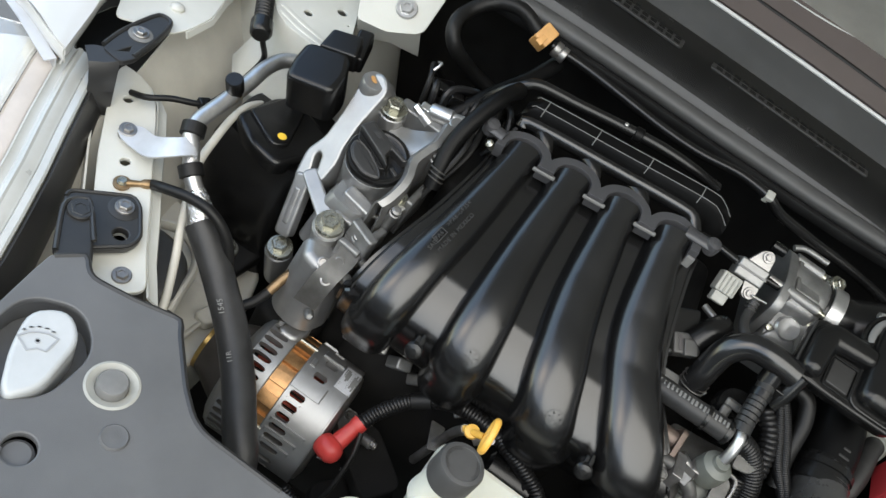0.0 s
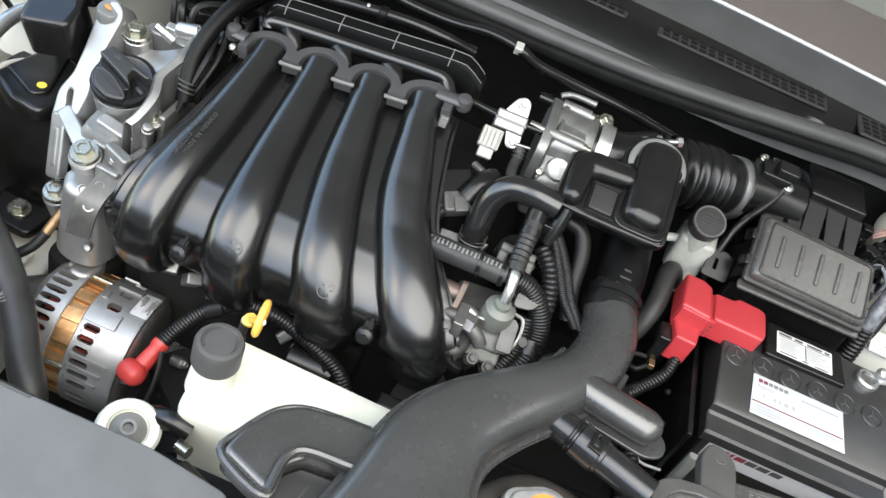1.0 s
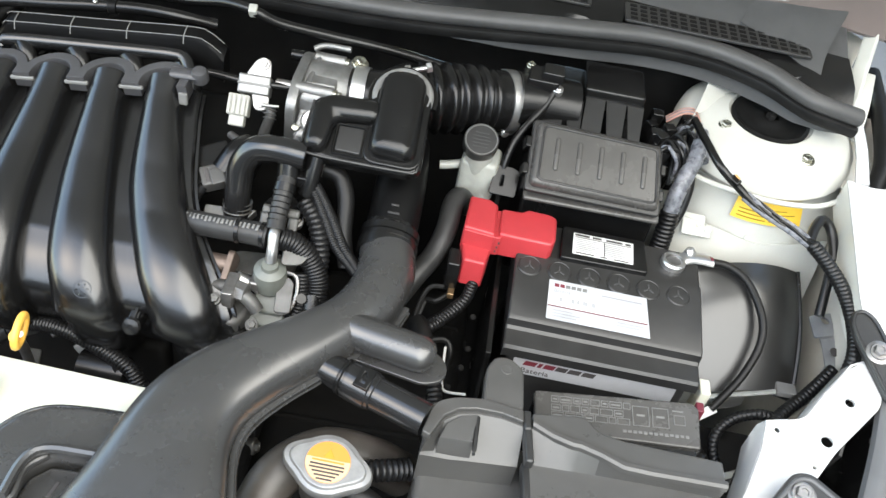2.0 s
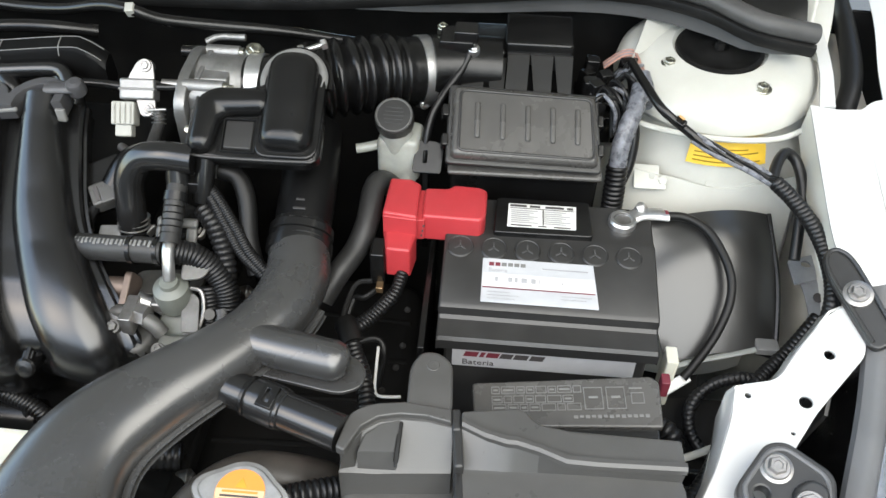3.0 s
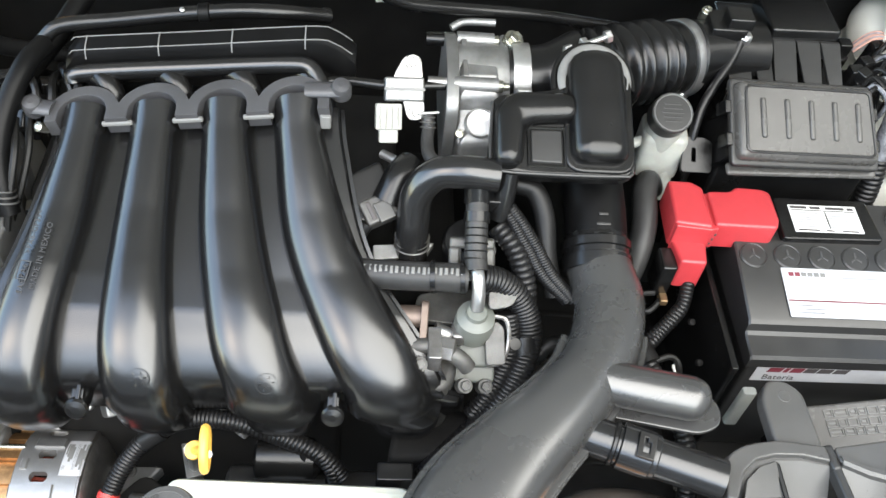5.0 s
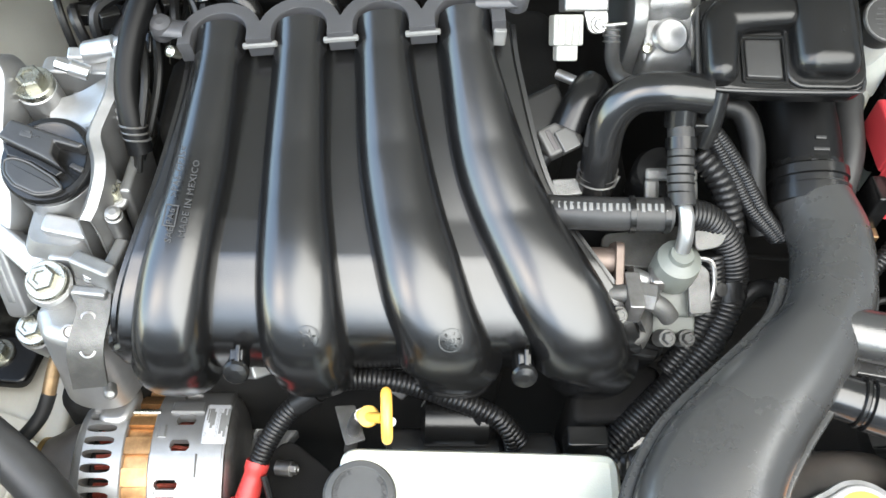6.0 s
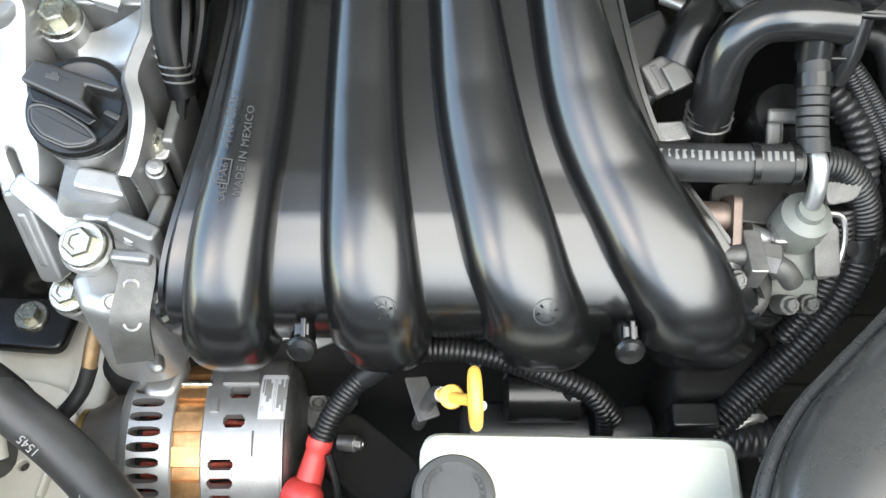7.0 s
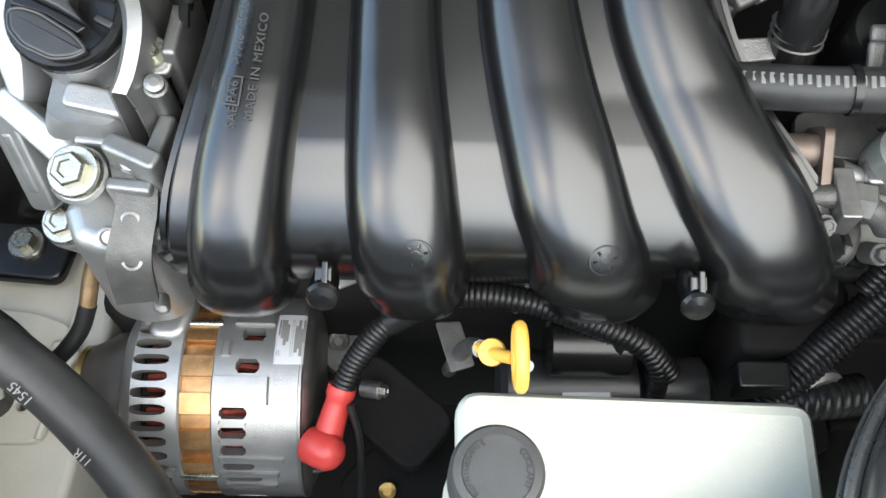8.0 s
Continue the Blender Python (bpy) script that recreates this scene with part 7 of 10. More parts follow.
part("boot_sleeve", tube([(-0.004, 0.387, 0.712), (0.0, 0.400, 0.720), (0.004, 0.412, 0.728), (0.006, 0.418, 0.732)], 0.0088, 16, 0.003, 5, radii=[(0, 1.15), (0.75, 0.92), (0.85, 1.08), (1, 1.05)]), M_REDRUB, rcap)
part("boot_slit", block((-0.0035, -0.0008, -0.001), (0.0035, 0.0008, 0.001), 0.0005, 0.0003, axes((-0.008, 0.368, 0.712), (0.1, -0.85, 0.4), (1, 0, 0.1))), M_INK, rcap)
ah = thing("charging_harness", (0.1, 0.44, 0.74), "black corrugated harness running from the alternator under the manifold", "wiring harness")
part("conduit", ribbed([(0.005, 0.415, 0.730), (0.016, 0.432, 0.748), (0.036, 0.447, 0.772), (0.070, 0.455, 0.795), (0.11, 0.450, 0.805), (0.15, 0.440, 0.800), (0.185, 0.428, 0.792), (0.205, 0.415, 0.775)], 0.0082), M_CONDUIT, ah)
part("wrap", tube([(0.036, 0.447, 0.772), (0.052, 0.452, 0.784)], 0.0092, 14, 0.004, 0), M_RUBBER, ah)
part("tail", ribbed([(0.185, 0.428, 0.795), (0.197, 0.415, 0.78), (0.200, 0.405, 0.75), (0.200, 0.40, 0.71)], 0.0062), M_CONDUIT, ah)
part("tape_tuft", loft([[(0.166, 0.430, 0.800), (0.176, 0.426, 0.802), (0.172, 0.420, 0.785)], [(0.166, 0.431, 0.799), (0.176, 0.427, 0.801), (0.172, 0.421, 0.784)]]), M_CONDUIT, ah)
part("thin_lead", tube([(0.012, 0.405, 0.735), (0.018, 0.385, 0.72), (0.018, 0.355, 0.69), (0.010, 0.34, 0.66)], 0.0028, 8, 0.005, 5), M_RUBBER, ah)
part("lower_conduit", ribbed([(-0.02, 0.345, 0.665), (0.0, 0.338, 0.665), (0.02, 0.34, 0.655)], 0.007), M_CONDUIT, ah)
st = thing("starter_motor", (0.14, 0.44, 0.66), "dark starter motor with a silver label under the manifold", "starter motor")
part("motor_can", lathe([(0.02, 0), (0.027, 0.004), (0.027, 0.085), (0.022, 0.09), (0.022, 0.13), (0.015, 0.135)], (0.105, 0.415, 0.735), (1, 0.02, 0), 28), M_SATIN, st)
part("motor_label", block((0.142, 0.395, 0.758), (0.172, 0.410, 0.7605), 0.002, 0.0005), M_SILVER, st, "silver label")
part("solenoid", lathe([(0.012, 0), (0.018, 0.003), (0.018, 0.05), (0.012, 0.055)], (0.13, 0.432, 0.775), (1, 0, 0), 22), M_BLACK, st)
part("stay", slab([(0.064, 0.452), (0.080, 0.453), (0.089, 0.424), (0.074, 0.419)], 0.002, pose(0, 0, 0.758), 0.002, 0.0006), M_DARKCAST, st, "dull steel stay")
BZ = 0.64
gb = thing("belt_tensioner", (0.02, 0.40, 0.6), "dark cast tensioner bracket with small bolts", "bracket")
part("web", pierced(rounded([(-0.034, 0.511), (-0.028, 0.530), (0.005, 0.527), (0.035, 0.525), (0.051, 0.506), (0.027, 0.492), (0.014, 0.474), (0.0, 0.452), (-0.018, 0.469), (-0.017, 0.498)], 0.006), [circle(-0.006, 0.480, 0.005), circle(-0.010, 0.507, 0.0065), circle(0.021, 0.507, 0.0055)], 0.012, pose(0, 0, BZ - 0.012), 0.003), M_ALU, gb)
for x, y, r in ((-0.006, 0.480, 0.0085), (-0.010, 0.507, 0.0105), (0.021, 0.507, 0.009)):
    part("boss", lathe([(r * 0.6, -0.010), (r, -0.010), (r, 0.001), (r * 0.85, 0.003), (r * 0.6, 0.002), (r * 0.6, -0.010)], (x, y, BZ + 0.002), (0, -0.2, 1), 22), M_ALU, gb)
part("plate", beam((0.018, 0.43, 0.69), (0.055, 0.40, 0.68), 0.05, 0.02), M_DARK, gb)
part("dark_web", beam((0.03, 0.36, 0.66), (0.07, 0.40, 0.65), 0.06, 0.02), M_DARK, gb)
for at, z in (((-0.006, 0.480, BZ), (0, -0.1, 1)), ((0.028, 0.425, 0.70), (0.9, -0.2, 0.3)), ((0.021, 0.507, BZ - 0.004), (0, -0.1, 1)), ((0.03, 0.40, 0.67), (0.8, -0.4, 0.3))):
    bolt(gb, at, z, 0.0045, 0.006, M_STEEL, 1.4)
part("brass_bolt", lathe([(0.006, -0.004), (0.006, 0.002), (0.003, 0.003)], (0.035, 0.365, 0.665), (0, -0.4, 0.9), 14), M_BRASS, gb)
for k in range(8):
    part("casting_lug", block((-0.008, -0.006, -0.02), (0.010, 0.007, 0.004 + 0.002 * (k % 3)), 0.003, 0.002, pose(-0.055 + 0.03 * k, 0.476 + 0.006 * (k % 2), 0.765 + 0.004 * (k % 3), 35, 5 * k, 14 * k)), M_STEEL if k % 2 else M_COVER, gb)

# ---- air conditioning pipes, hose and earth lead ----
ac = thing("refrigerant_pipe", (-0.27, 0.5, 0.74), "silver aluminium refrigerant pipe joined to a thick black hose", "pipe")
part("pipe", tube([(-0.240, 0.652, 0.885), (-0.262, 0.650, 0.886), (-0.275, 0.645, 0.886), (-0.289, 0.633, 0.885), (-0.295, 0.609, 0.882), (-0.296, 0.581, 0.876), (-0.299, 0.548, 0.868), (-0.303, 0.512, 0.860), (-0.300, 0.496, 0.854), (-0.289, 0.484, 0.847), (-0.277, 0.470, 0.838), (-0.264, 0.462, 0.829), (-0.251, 0.456, 0.820), (-0.238, 0.447, 0.806)], 0.0085, 16, 0.005, 6), M_BRIGHT, ac)
part("foil_sleeve", tube([(-0.262, 0.461, 0.827), (-0.250, 0.455, 0.818), (-0.236, 0.446, 0.805)], 0.0125, 18, 0.003, 4, radii=[(0, 0.8), (0.3, 0.95), (0.5, 1.05), (1, 1.15)]), M_FOIL, ac, "crinkled foil sleeve")
part("hose", tube([(-0.240, 0.448, 0.806), (-0.215, 0.436, 0.794), (-0.185, 0.418, 0.780), (-0.150, 0.392, 0.768), (-0.115, 0.358, 0.757), (-0.088, 0.325, 0.748), (-0.066, 0.30, 0.735), (-0.058, 0.275, 0.70)], 0.0165, 22, 0.006, 6), M_HOSE, ac, "thick black rubber hose")
part("hose_print", words("1545", 0.008, axes((-0.163, 0.3905, 0.786), (0.15, -0.35, 0.92), (-0.74, 0.62, 0.2)), 0.0002), M_MGREY, ac)
part("hose_print", words("11R", 0.007, axes((-0.128, 0.3585, 0.7755), (0.15, -0.35, 0.92), (-0.74, 0.62, 0.2)), 0.0002), M_MGREY, ac)
part("valve_cap", lathe([(0.0075, -0.012), (0.0075, -0.006), (0.0092, -0.005), (0.0092, 0.011), (0.008, 0.013), (0.002, 0.013)], (-0.2985, 0.556, 0.884), (-0.1, -0.35, 0.93), 20, 20, 0.03), M_BLACK, ac, "black valve cap")
part("valve_stub", lathe([(0.006, -0.016), (0.006, 0.0)], (-0.2975, 0.559, 0.876), (-0.1, -0.35, 0.93), 14), M_BRIGHT, ac)
for at in ((-0.3005, 0.499, 0.8555), (-0.276, 0.4695, 0.837)):
    part("rubber_sleeve", lathe([(0.010, -0.007), (0.0125, -0.006), (0.0125, 0.006), (0.010, 0.007)], at, (-0.4, 0.8, 0.45) if at[1] > 0.48 else (-0.75, 0.5, 0.5), 20), M_RUBBER, ac)
part("end_fitting", lathe([(0.010, -0.006), (0.012, -0.004), (0.012, 0.006), (0.009, 0.008)], (-0.268, 0.649, 0.886), (0.9, 0.1, 0), 18), M_ZINC, ac)
p2 = thing("thin_pipe", (-0.29, 0.53, 0.76), "thin cream refrigerant pipe below the main pipe", "pipe")
part("pipe", tube([(-0.292, 0.66, 0.80), (-0.300, 0.62, 0.815), (-0.300, 0.585, 0.82), (-0.293, 0.54, 0.82), (-0.285, 0.50, 0.81), (-0.262, 0.455, 0.79), (-0.235, 0.41, 0.77), (-0.215, 0.37, 0.75), (-0.21, 0.34, 0.72)], 0.0045, 10, 0.006, 6), M_DULLPAINT, p2)
strap = thing("pipe_bracket", (-0.33, 0.50, 0.80), "bright aluminium pipe bracket bolted to the wing rail", "bracket")
part("strap", sheet_between(grid_surface([[(-0.3625, 0.471, 0.8185), (-0.354, 0.466, 0.8185), (-0.339, 0.463, 0.820), (-0.315, 0.453, 0.834), (-0.293, 0.457, 0.851), (-0.280, 0.473, 0.852), (-0.277, 0.476, 0.838)],
                                          [(-0.366, 0.481, 0.8195), (-0.357, 0.489, 0.8195), (-0.346, 0.492, 0.822), (-0.326, 0.481, 0.835), (-0.306, 0.478, 0.852), (-0.293, 0.493, 0.853), (-0.288, 0.498, 0.839)]], 4, 5), 0.002), M_TAB, strap)
bolt(strap, (-0.357, 0.479, 0.8215), (0.05, -0.1, 1), 0.0055, 0.005, M_STEEL, 1.6)
ec = thing("earth_lead", (-0.25, 0.44, 0.74), "black earth lead with brass ends bolted to the wing rail", "cable")
part("lead", tube([(-0.299, 0.446, 0.8135), (-0.285, 0.442, 0.824), (-0.256, 0.443, 0.834), (-0.230, 0.443, 0.834), (-0.206, 0.442, 0.815), (-0.190, 0.436, 0.785), (-0.180, 0.428, 0.764), (-0.172, 0.424, 0.752), (-0.156, 0.440, 0.760), (-0.148, 0.454, 0.774)], 0.0055, 14, 0.005, 6), M_RUBBER, ec)
part("brass_lug", tube([(-0.317, 0.429, 0.8125), (-0.308, 0.437, 0.8135), (-0.297, 0.447, 0.8135)], 0.0045, 12, 0.003, 4, radii=[(0, 0.9), (0.5, 0.7), (0.6, 1.1), (1, 1.2)]), M_BRONZEEND, ec, "brass lug")
part("brass_end", tube([(-0.149, 0.452, 0.772), (-0.145, 0.464, 0.785), (-0.141, 0.472, 0.795)], 0.0052, 12, 0.003, 4), M_BRONZEEND, ec, "brass end")
part("lug_eye", lathe([(0.004, -0.002), (0.0085, -0.0015), (0.0085, 0.0015), (0.004, 0.002)], (-0.320, 0.427, 0.8115), (0, -0.1, 1), 18), M_BRONZEEND, ec)
bolt(ec, (-0.320, 0.427, 0.8135), (0, -0.1, 1), 0.0045, 0.004, M_ZINC, 1.2)

cr = thing("chassis_rail", (-0.25, 0.42, 0.58), "cream painted chassis rail below the engine mount", "body panel")
part("rail_box", slab([(-0.345, 0.30), (-0.190, 0.30), (-0.178, 0.40), (-0.172, 0.50), (-0.19, 0.56), (-0.345, 0.58)], 0.10, pose(0, 0, 0.560), 0.012, 0.006), M_DULLPAINT, cr)
part("rail_step", pierced(rounded([(-0.335, 0.395), (-0.205, 0.395), (-0.198, 0.478), (-0.225, 0.488), (-0.335, 0.50)], 0.01), [circle(-0.222, 0.420, 0.0055), circle(-0.26, 0.46, 0.004)], 0.006, pose(0, 0, 0.660), 0.0015), M_DULLPAINT, cr)
part("rail_hole", lathe([(0.0055, 0), (0.0055, 0.0006), (0.001, 0.0006)], (-0.222, 0.420, 0.6601), (0, 0, 1), 16), M_INK, cr)
part("rail_edge", tube([(-0.195, 0.50, 0.668), (-0.20, 0.44, 0.668), (-0.206, 0.396, 0.668)], 0.003, 8, 0.01, 4), M_DULLPAINT, cr)

part("rail_tab", slab([(-0.211, 0.447), (-0.206, 0.468), (-0.184, 0.458), (-0.192, 0.443)], 0.012, pose(0, 0, 0.664), 0.006, 0.003), M_DULLPAINT, cr)
bsh = thing("belt_shield", (-0.265, 0.45, 0.66), "dark rubber belt shield with a cream painted lip", "cover")
BSH = [(-0.305, 0.482), (-0.281, 0.485), (-0.249, 0.474), (-0.231, 0.450), (-0.226, 0.414), (-0.262, 0.40), (-0.30, 0.43)]
part("shield", slab(BSH, 0.058, pose(0, 0, 0.662), 0.014, 0.010, steps=5), M_SEAL, bsh)
part("lip", tube([(-0.300, 0.488, 0.716), (-0.277, 0.495, 0.718), (-0.250, 0.485, 0.718), (-0.234, 0.463, 0.716), (-0.228, 0.432, 0.710), (-0.225, 0.415, 0.70)], 0.005, 10, 0.005, 5, 1.4), M_DULLPAINT, bsh)

# ---- wing rail, headlamp and cover at the left ----
rl = thing("wing_rail", (-0.33, 0.42, 0.78), "cream painted wing rail plate with round holes", "body panel", "wing rails")
MRl = axes((-0.30, 0.44, 0.808), (-0.06, -0.10, 1), (1, 0, 0))
loc = lambda x, y: (x + 0.30, y - 0.44)
outl = rounded([loc(*v) for v in ((-0.416, 0.530), (-0.424, 0.556), (-0.405, 0.556), (-0.385, 0.549), (-0.366, 0.535), (-0.345, 0.508), (-0.318, 0.470), (-0.285, 0.425), (-0.255, 0.382), (-0.225, 0.345), (-0.265, 0.315), (-0.325, 0.395), (-0.362, 0.445))], 0.012)
part("rail_plate", pierced(outl, [circle(*loc(-0.388, 0.520), 0.0062), circle(*loc(-0.336, 0.452), 0.0062), circle(*loc(-0.272, 0.371), 0.008)], 0.003, MRl, 0.0012), M_PAINT, rl)
edge = [(-0.424, 0.558), (-0.404, 0.557), (-0.384, 0.550), (-0.364, 0.536), (-0.343, 0.508), (-0.316, 0.468), (-0.283, 0.423), (-0.253, 0.380), (-0.222, 0.343)]
zz = lambda x, y: 0.808 + 0.06 * (x + 0.30) + 0.10 * (y - 0.44)
part("rail_flange", sheet_between([[(x, y, zz(x, y)) for x, y in edge], [(x + 0.003, y + 0.001, zz(x, y) - 0.004) for x, y in edge], [(x + 0.010, y + 0.003, zz(x, y) - 0.007) for x, y in edge], [(x + 0.012, y + 0.002, zz(x, y) - 0.012) for x, y in edge], [(x + 0.012, y - 0.001, zz(x, y) - 0.06) for x, y in edge]], 0.002), M_PAINT, rl)
part("rail_side", sheet_between([[(x - 0.010, y - 0.005, zz(x, y) - 0.002) for x, y in ((-0.415, 0.520), (-0.362, 0.445), (-0.325, 0.395), (-0.265, 0.315))], [(x - 0.012, y - 0.005, zz(x, y) - 0.07) for x, y in ((-0.415, 0.520), (-0.362, 0.445), (-0.325, 0.395), (-0.265, 0.315))]], 0.002), M_DULLPAINT, rl)
bolt(rl, (-0.252, 0.345, 0.806), (0, -0.1, 1), 0.006, 0.005, M_STEEL, 1.5)
lb2 = thing("lamp_bracket", (-0.30, 0.38, 0.80), "black plastic headlamp bracket with two bolts", "bracket", "headlamp brackets")
LBP = [(-0.343, 0.378), (-0.299, 0.416), (-0.287, 0.411), (-0.263, 0.381), (-0.264, 0.366), (-0.283, 0.345), (-0.304, 0.316), (-0.326, 0.350)]
part("bracket_plate", pierced(rounded(LBP, 0.007), [circle(-0.278, 0.372, 0.0085)], 0.006, pose(0, 0, 0.812), 0.0015), M_SATIN, lb2)
part("hole_collar", lathe([(0.0085, -0.010), (0.0085, -0.001), (0.0072, 0.0), (0.0070, -0.010)], (-0.278, 0.372, 0.818), (0, 0, 1), 24), M_LGREY, lb2)
part("bracket_rim", tube([(x, y, 0.819) for x, y in rounded(LBP, 0.007)[:30]], 0.0024, 8, 0.004, 0), M_SATIN, lb2)
LUG = [(-0.330, 0.352), (-0.331, 0.366), (-0.324, 0.374), (-0.314, 0.376), (-0.283, 0.340), (-0.266, 0.318), (-0.285, 0.292), (-0.300, 0.310)]
part("lug", slab(LUG, 0.016, pose(0, 0, 0.814), 0.009, 0.003), M_SATIN, lb2)
part("lug_rim", tube([(x, y, 0.831) for x, y in ((-0.300, 0.311), (-0.327, 0.351), (-0.328, 0.364), (-0.322, 0.371), (-0.314, 0.372), (-0.284, 0.341))], 0.0026, 8, 0.004, 3), M_SATIN, lb2)
bolt(lb2, (-0.315, 0.360, 0.830), (0, 0, 1), 0.010, 0.004, M_SATIN, 1.2)
part("washer_face", lathe([(0.014, 0), (0.015, 0.002), (0.012, 0.003), (0.006, 0.003)], (-0.295, 0.398, 0.818), (0, 0, 1), 24), M_SATIN, lb2)
bolt(lb2, (-0.295, 0.398, 0.821), (0, 0, 1), 0.0068, 0.006, M_STEEL, 1.35)

hl = thing("headlamp", (-0.42, 0.38, 0.70), "clear headlamp unit with a black housing at the wing", "headlamp", "pair of headlamps")
E1 = [(-0.427, 0.524, 0.835), (-0.413, 0.487, 0.835), (-0.387, 0.426, 0.833), (-0.363, 0.372, 0.829), (-0.343, 0.320, 0.823), (-0.330, 0.283, 0.817), (-0.31, 0.20, 0.80)]


def lamp(d, h):
    """A line along the lamp, d outward from its inner edge and h above it."""
    return [(x - 0.93 * d, y - 0.36 * d, z + h) for x, y, z in E1]


part("housing", sheet_between([lamp(-0.001, -0.003), lamp(-0.012, -0.03), lamp(-0.014, -0.05), lamp(-0.010, -0.13)], 0.003), M_SATIN, hl, "black housing")
part("lens_lip", sheet_between([lamp(0.0, -0.010), lamp(0.0, 0.0), lamp(0.002, 0.002), lamp(0.008, 0.0025), lamp(0.0095, -0.001)], 0.0015), M_LAMPRIM, hl)
part("bezel_step", sheet_between([lamp(0.0095, -0.002), lamp(0.012, 0.001), lamp(0.021, 0.003), lamp(0.023, 0.0055), lamp(0.026, 0.0055), lamp(0.0285, 0.002), lamp(0.034, 0.003), lamp(0.036, 0.005), lamp(0.038, 0.003)], 0.0015), M_LAMPRIM, hl, "silvered stepped bezel")
# warm colour of this band paints a reflection seen in the lamp
part("bezel_band", sheet_between([lamp(0.0385, 0.001), lamp(0.041, 0.003), lamp(0.056, 0.004), lamp(0.059, 0.001)], 0.0015), M_LAMP, hl, "band with a warm reflection in its colour")
part("bezel_edge", sheet_between([lamp(0.0595, 0.002), lamp(0.061, 0.005), lamp(0.070, 0.005), lamp(0.072, -0.004)], 0.0015), M_LAMPRIM, hl)
part("reflector", sheet_between([lamp(0.0725, -0.006), lamp(0.10, -0.016), lamp(0.15, -0.040), lamp(0.24, -0.10)], 0.002), M_SILVER, hl, "silvered reflector")
part("lens", sheet_between([lamp(0.058, 0.007), lamp(0.072, 0.010), lamp(0.11, 0.004), lamp(0.17, -0.020), lamp(0.26, -0.09)], 0.003), M_LENS, hl, "clear polycarbonate lens").visible_shadow = False
part("end_strip", sheet_between([[(-0.452, 0.464, 0.850), (-0.476, 0.475, 0.851), (-0.506, 0.490, 0.850), (-0.54, 0.506, 0.846)], [(-0.446, 0.474, 0.852), (-0.471, 0.486, 0.853), (-0.506, 0.502, 0.852), (-0.54, 0.518, 0.848)], [(-0.446, 0.476, 0.83), (-0.471, 0.488, 0.83), (-0.506, 0.504, 0.83), (-0.54, 0.520, 0.83)]], 0.002), M_SILVER, hl)

fw = thing("front_wing", (-0.47, 0.55, 0.80), "white painted front wing edge beside the headlamp", "car wing", "pair of front wings")
WE = [[(-0.437, 0.472, 0.872), (-0.447, 0.503, 0.873), (-0.457, 0.534, 0.875), (-0.467, 0.562, 0.878), (-0.480, 0.62, 0.886), (-0.492, 0.75, 0.91), (-0.50, 1.0, 0.955)],
      [(-0.452, 0.475, 0.874), (-0.470, 0.51, 0.876), (-0.480, 0.54, 0.879), (-0.490, 0.57, 0.882), (-0.505, 0.63, 0.890), (-0.52, 0.76, 0.914), (-0.53, 1.0, 0.96)],
      [(-0.504, 0.497, 0.872), (-0.525, 0.53, 0.875), (-0.535, 0.56, 0.878), (-0.545, 0.59, 0.881), (-0.56, 0.65, 0.888), (-0.57, 0.77, 0.91), (-0.58, 1.0, 0.955)],
      [(-0.60, 0.54, 0.835), (-0.62, 0.57, 0.838), (-0.63, 0.60, 0.842), (-0.64, 0.63, 0.846), (-0.65, 0.68, 0.852), (-0.66, 0.80, 0.87), (-0.67, 1.0, 0.90)]]
part("wing_skin", sheet_between(grid_surface(WE, 5, 5), 0.002), M_WHITE, fw)
part("wing_lip", sheet_between([WE[0], [(x + 0.0015, y, z - 0.005) for x, y, z in WE[0]], [(x - 0.002, y, z - 0.022) for x, y, z in WE[0]]], 0.0015), M_WHITE, fw)
part("wing_lip", sheet_between([[r[0] for r in WE], [(r[0][0], r[0][1] - 0.001, r[0][2] - 0.004) for r in WE], [(r[0][0], r[0][1] + 0.004, r[0][2] - 0.020) for r in WE]], 0.0015), M_WHITE, fw)
gp = [(-0.449, 0.560, 0.02), (-0.430, 0.574, 0.012), (-0.408, 0.571, 0.012), (-0.392, 0.607, 0.012), (-0.389, 0.650, 0.01), (-0.400, 0.691, 0.02), (-0.415, 0.80), (-0.47, 0.80), (-0.47, 0.60)]
part("wing_gutter", slab(gp, 0.002, pose(0, 0, 0.860), 0.006, 0.0006), M_PAINT, fw, "cream gutter plate")
part("gutter_stud", lathe([(0.008, 0.0), (0.0075, 0.003), (0.005, 0.005), (0.001, 0.0055)], (-0.421, 0.629, 0.862), (0, 0, 1), 20), M_PAINT, fw)
part("gutter_fold", sheet_between([[(-0.391, 0.607, 0.861), (-0.388, 0.650, 0.861), (-0.399, 0.691, 0.861), (-0.414, 0.80, 0.861)], [(-0.388, 0.606, 0.854), (-0.385, 0.650, 0.854), (-0.396, 0.692, 0.854), (-0.412, 0.80, 0.854)]], 0.002), M_PAINT, fw)
# added black sheet imitates the shaded gap below the wing edge
part("wing_gap_dark", slab([(-0.460, 0.520), (-0.490, 0.56), (-0.485, 0.62), (-0.44, 0.62), (-0.430, 0.59), (-0.438, 0.545)], 0.012, pose(0, 0, 0.815), 0.012, 0.003), M_MATT, fw, "black sheet standing in for the dark gap under the wing")
ls = thing("wing_stay", (-0.41, 0.555, 0.86), "dark grey steel wing stay with a bolt", "bracket", "wing stays")
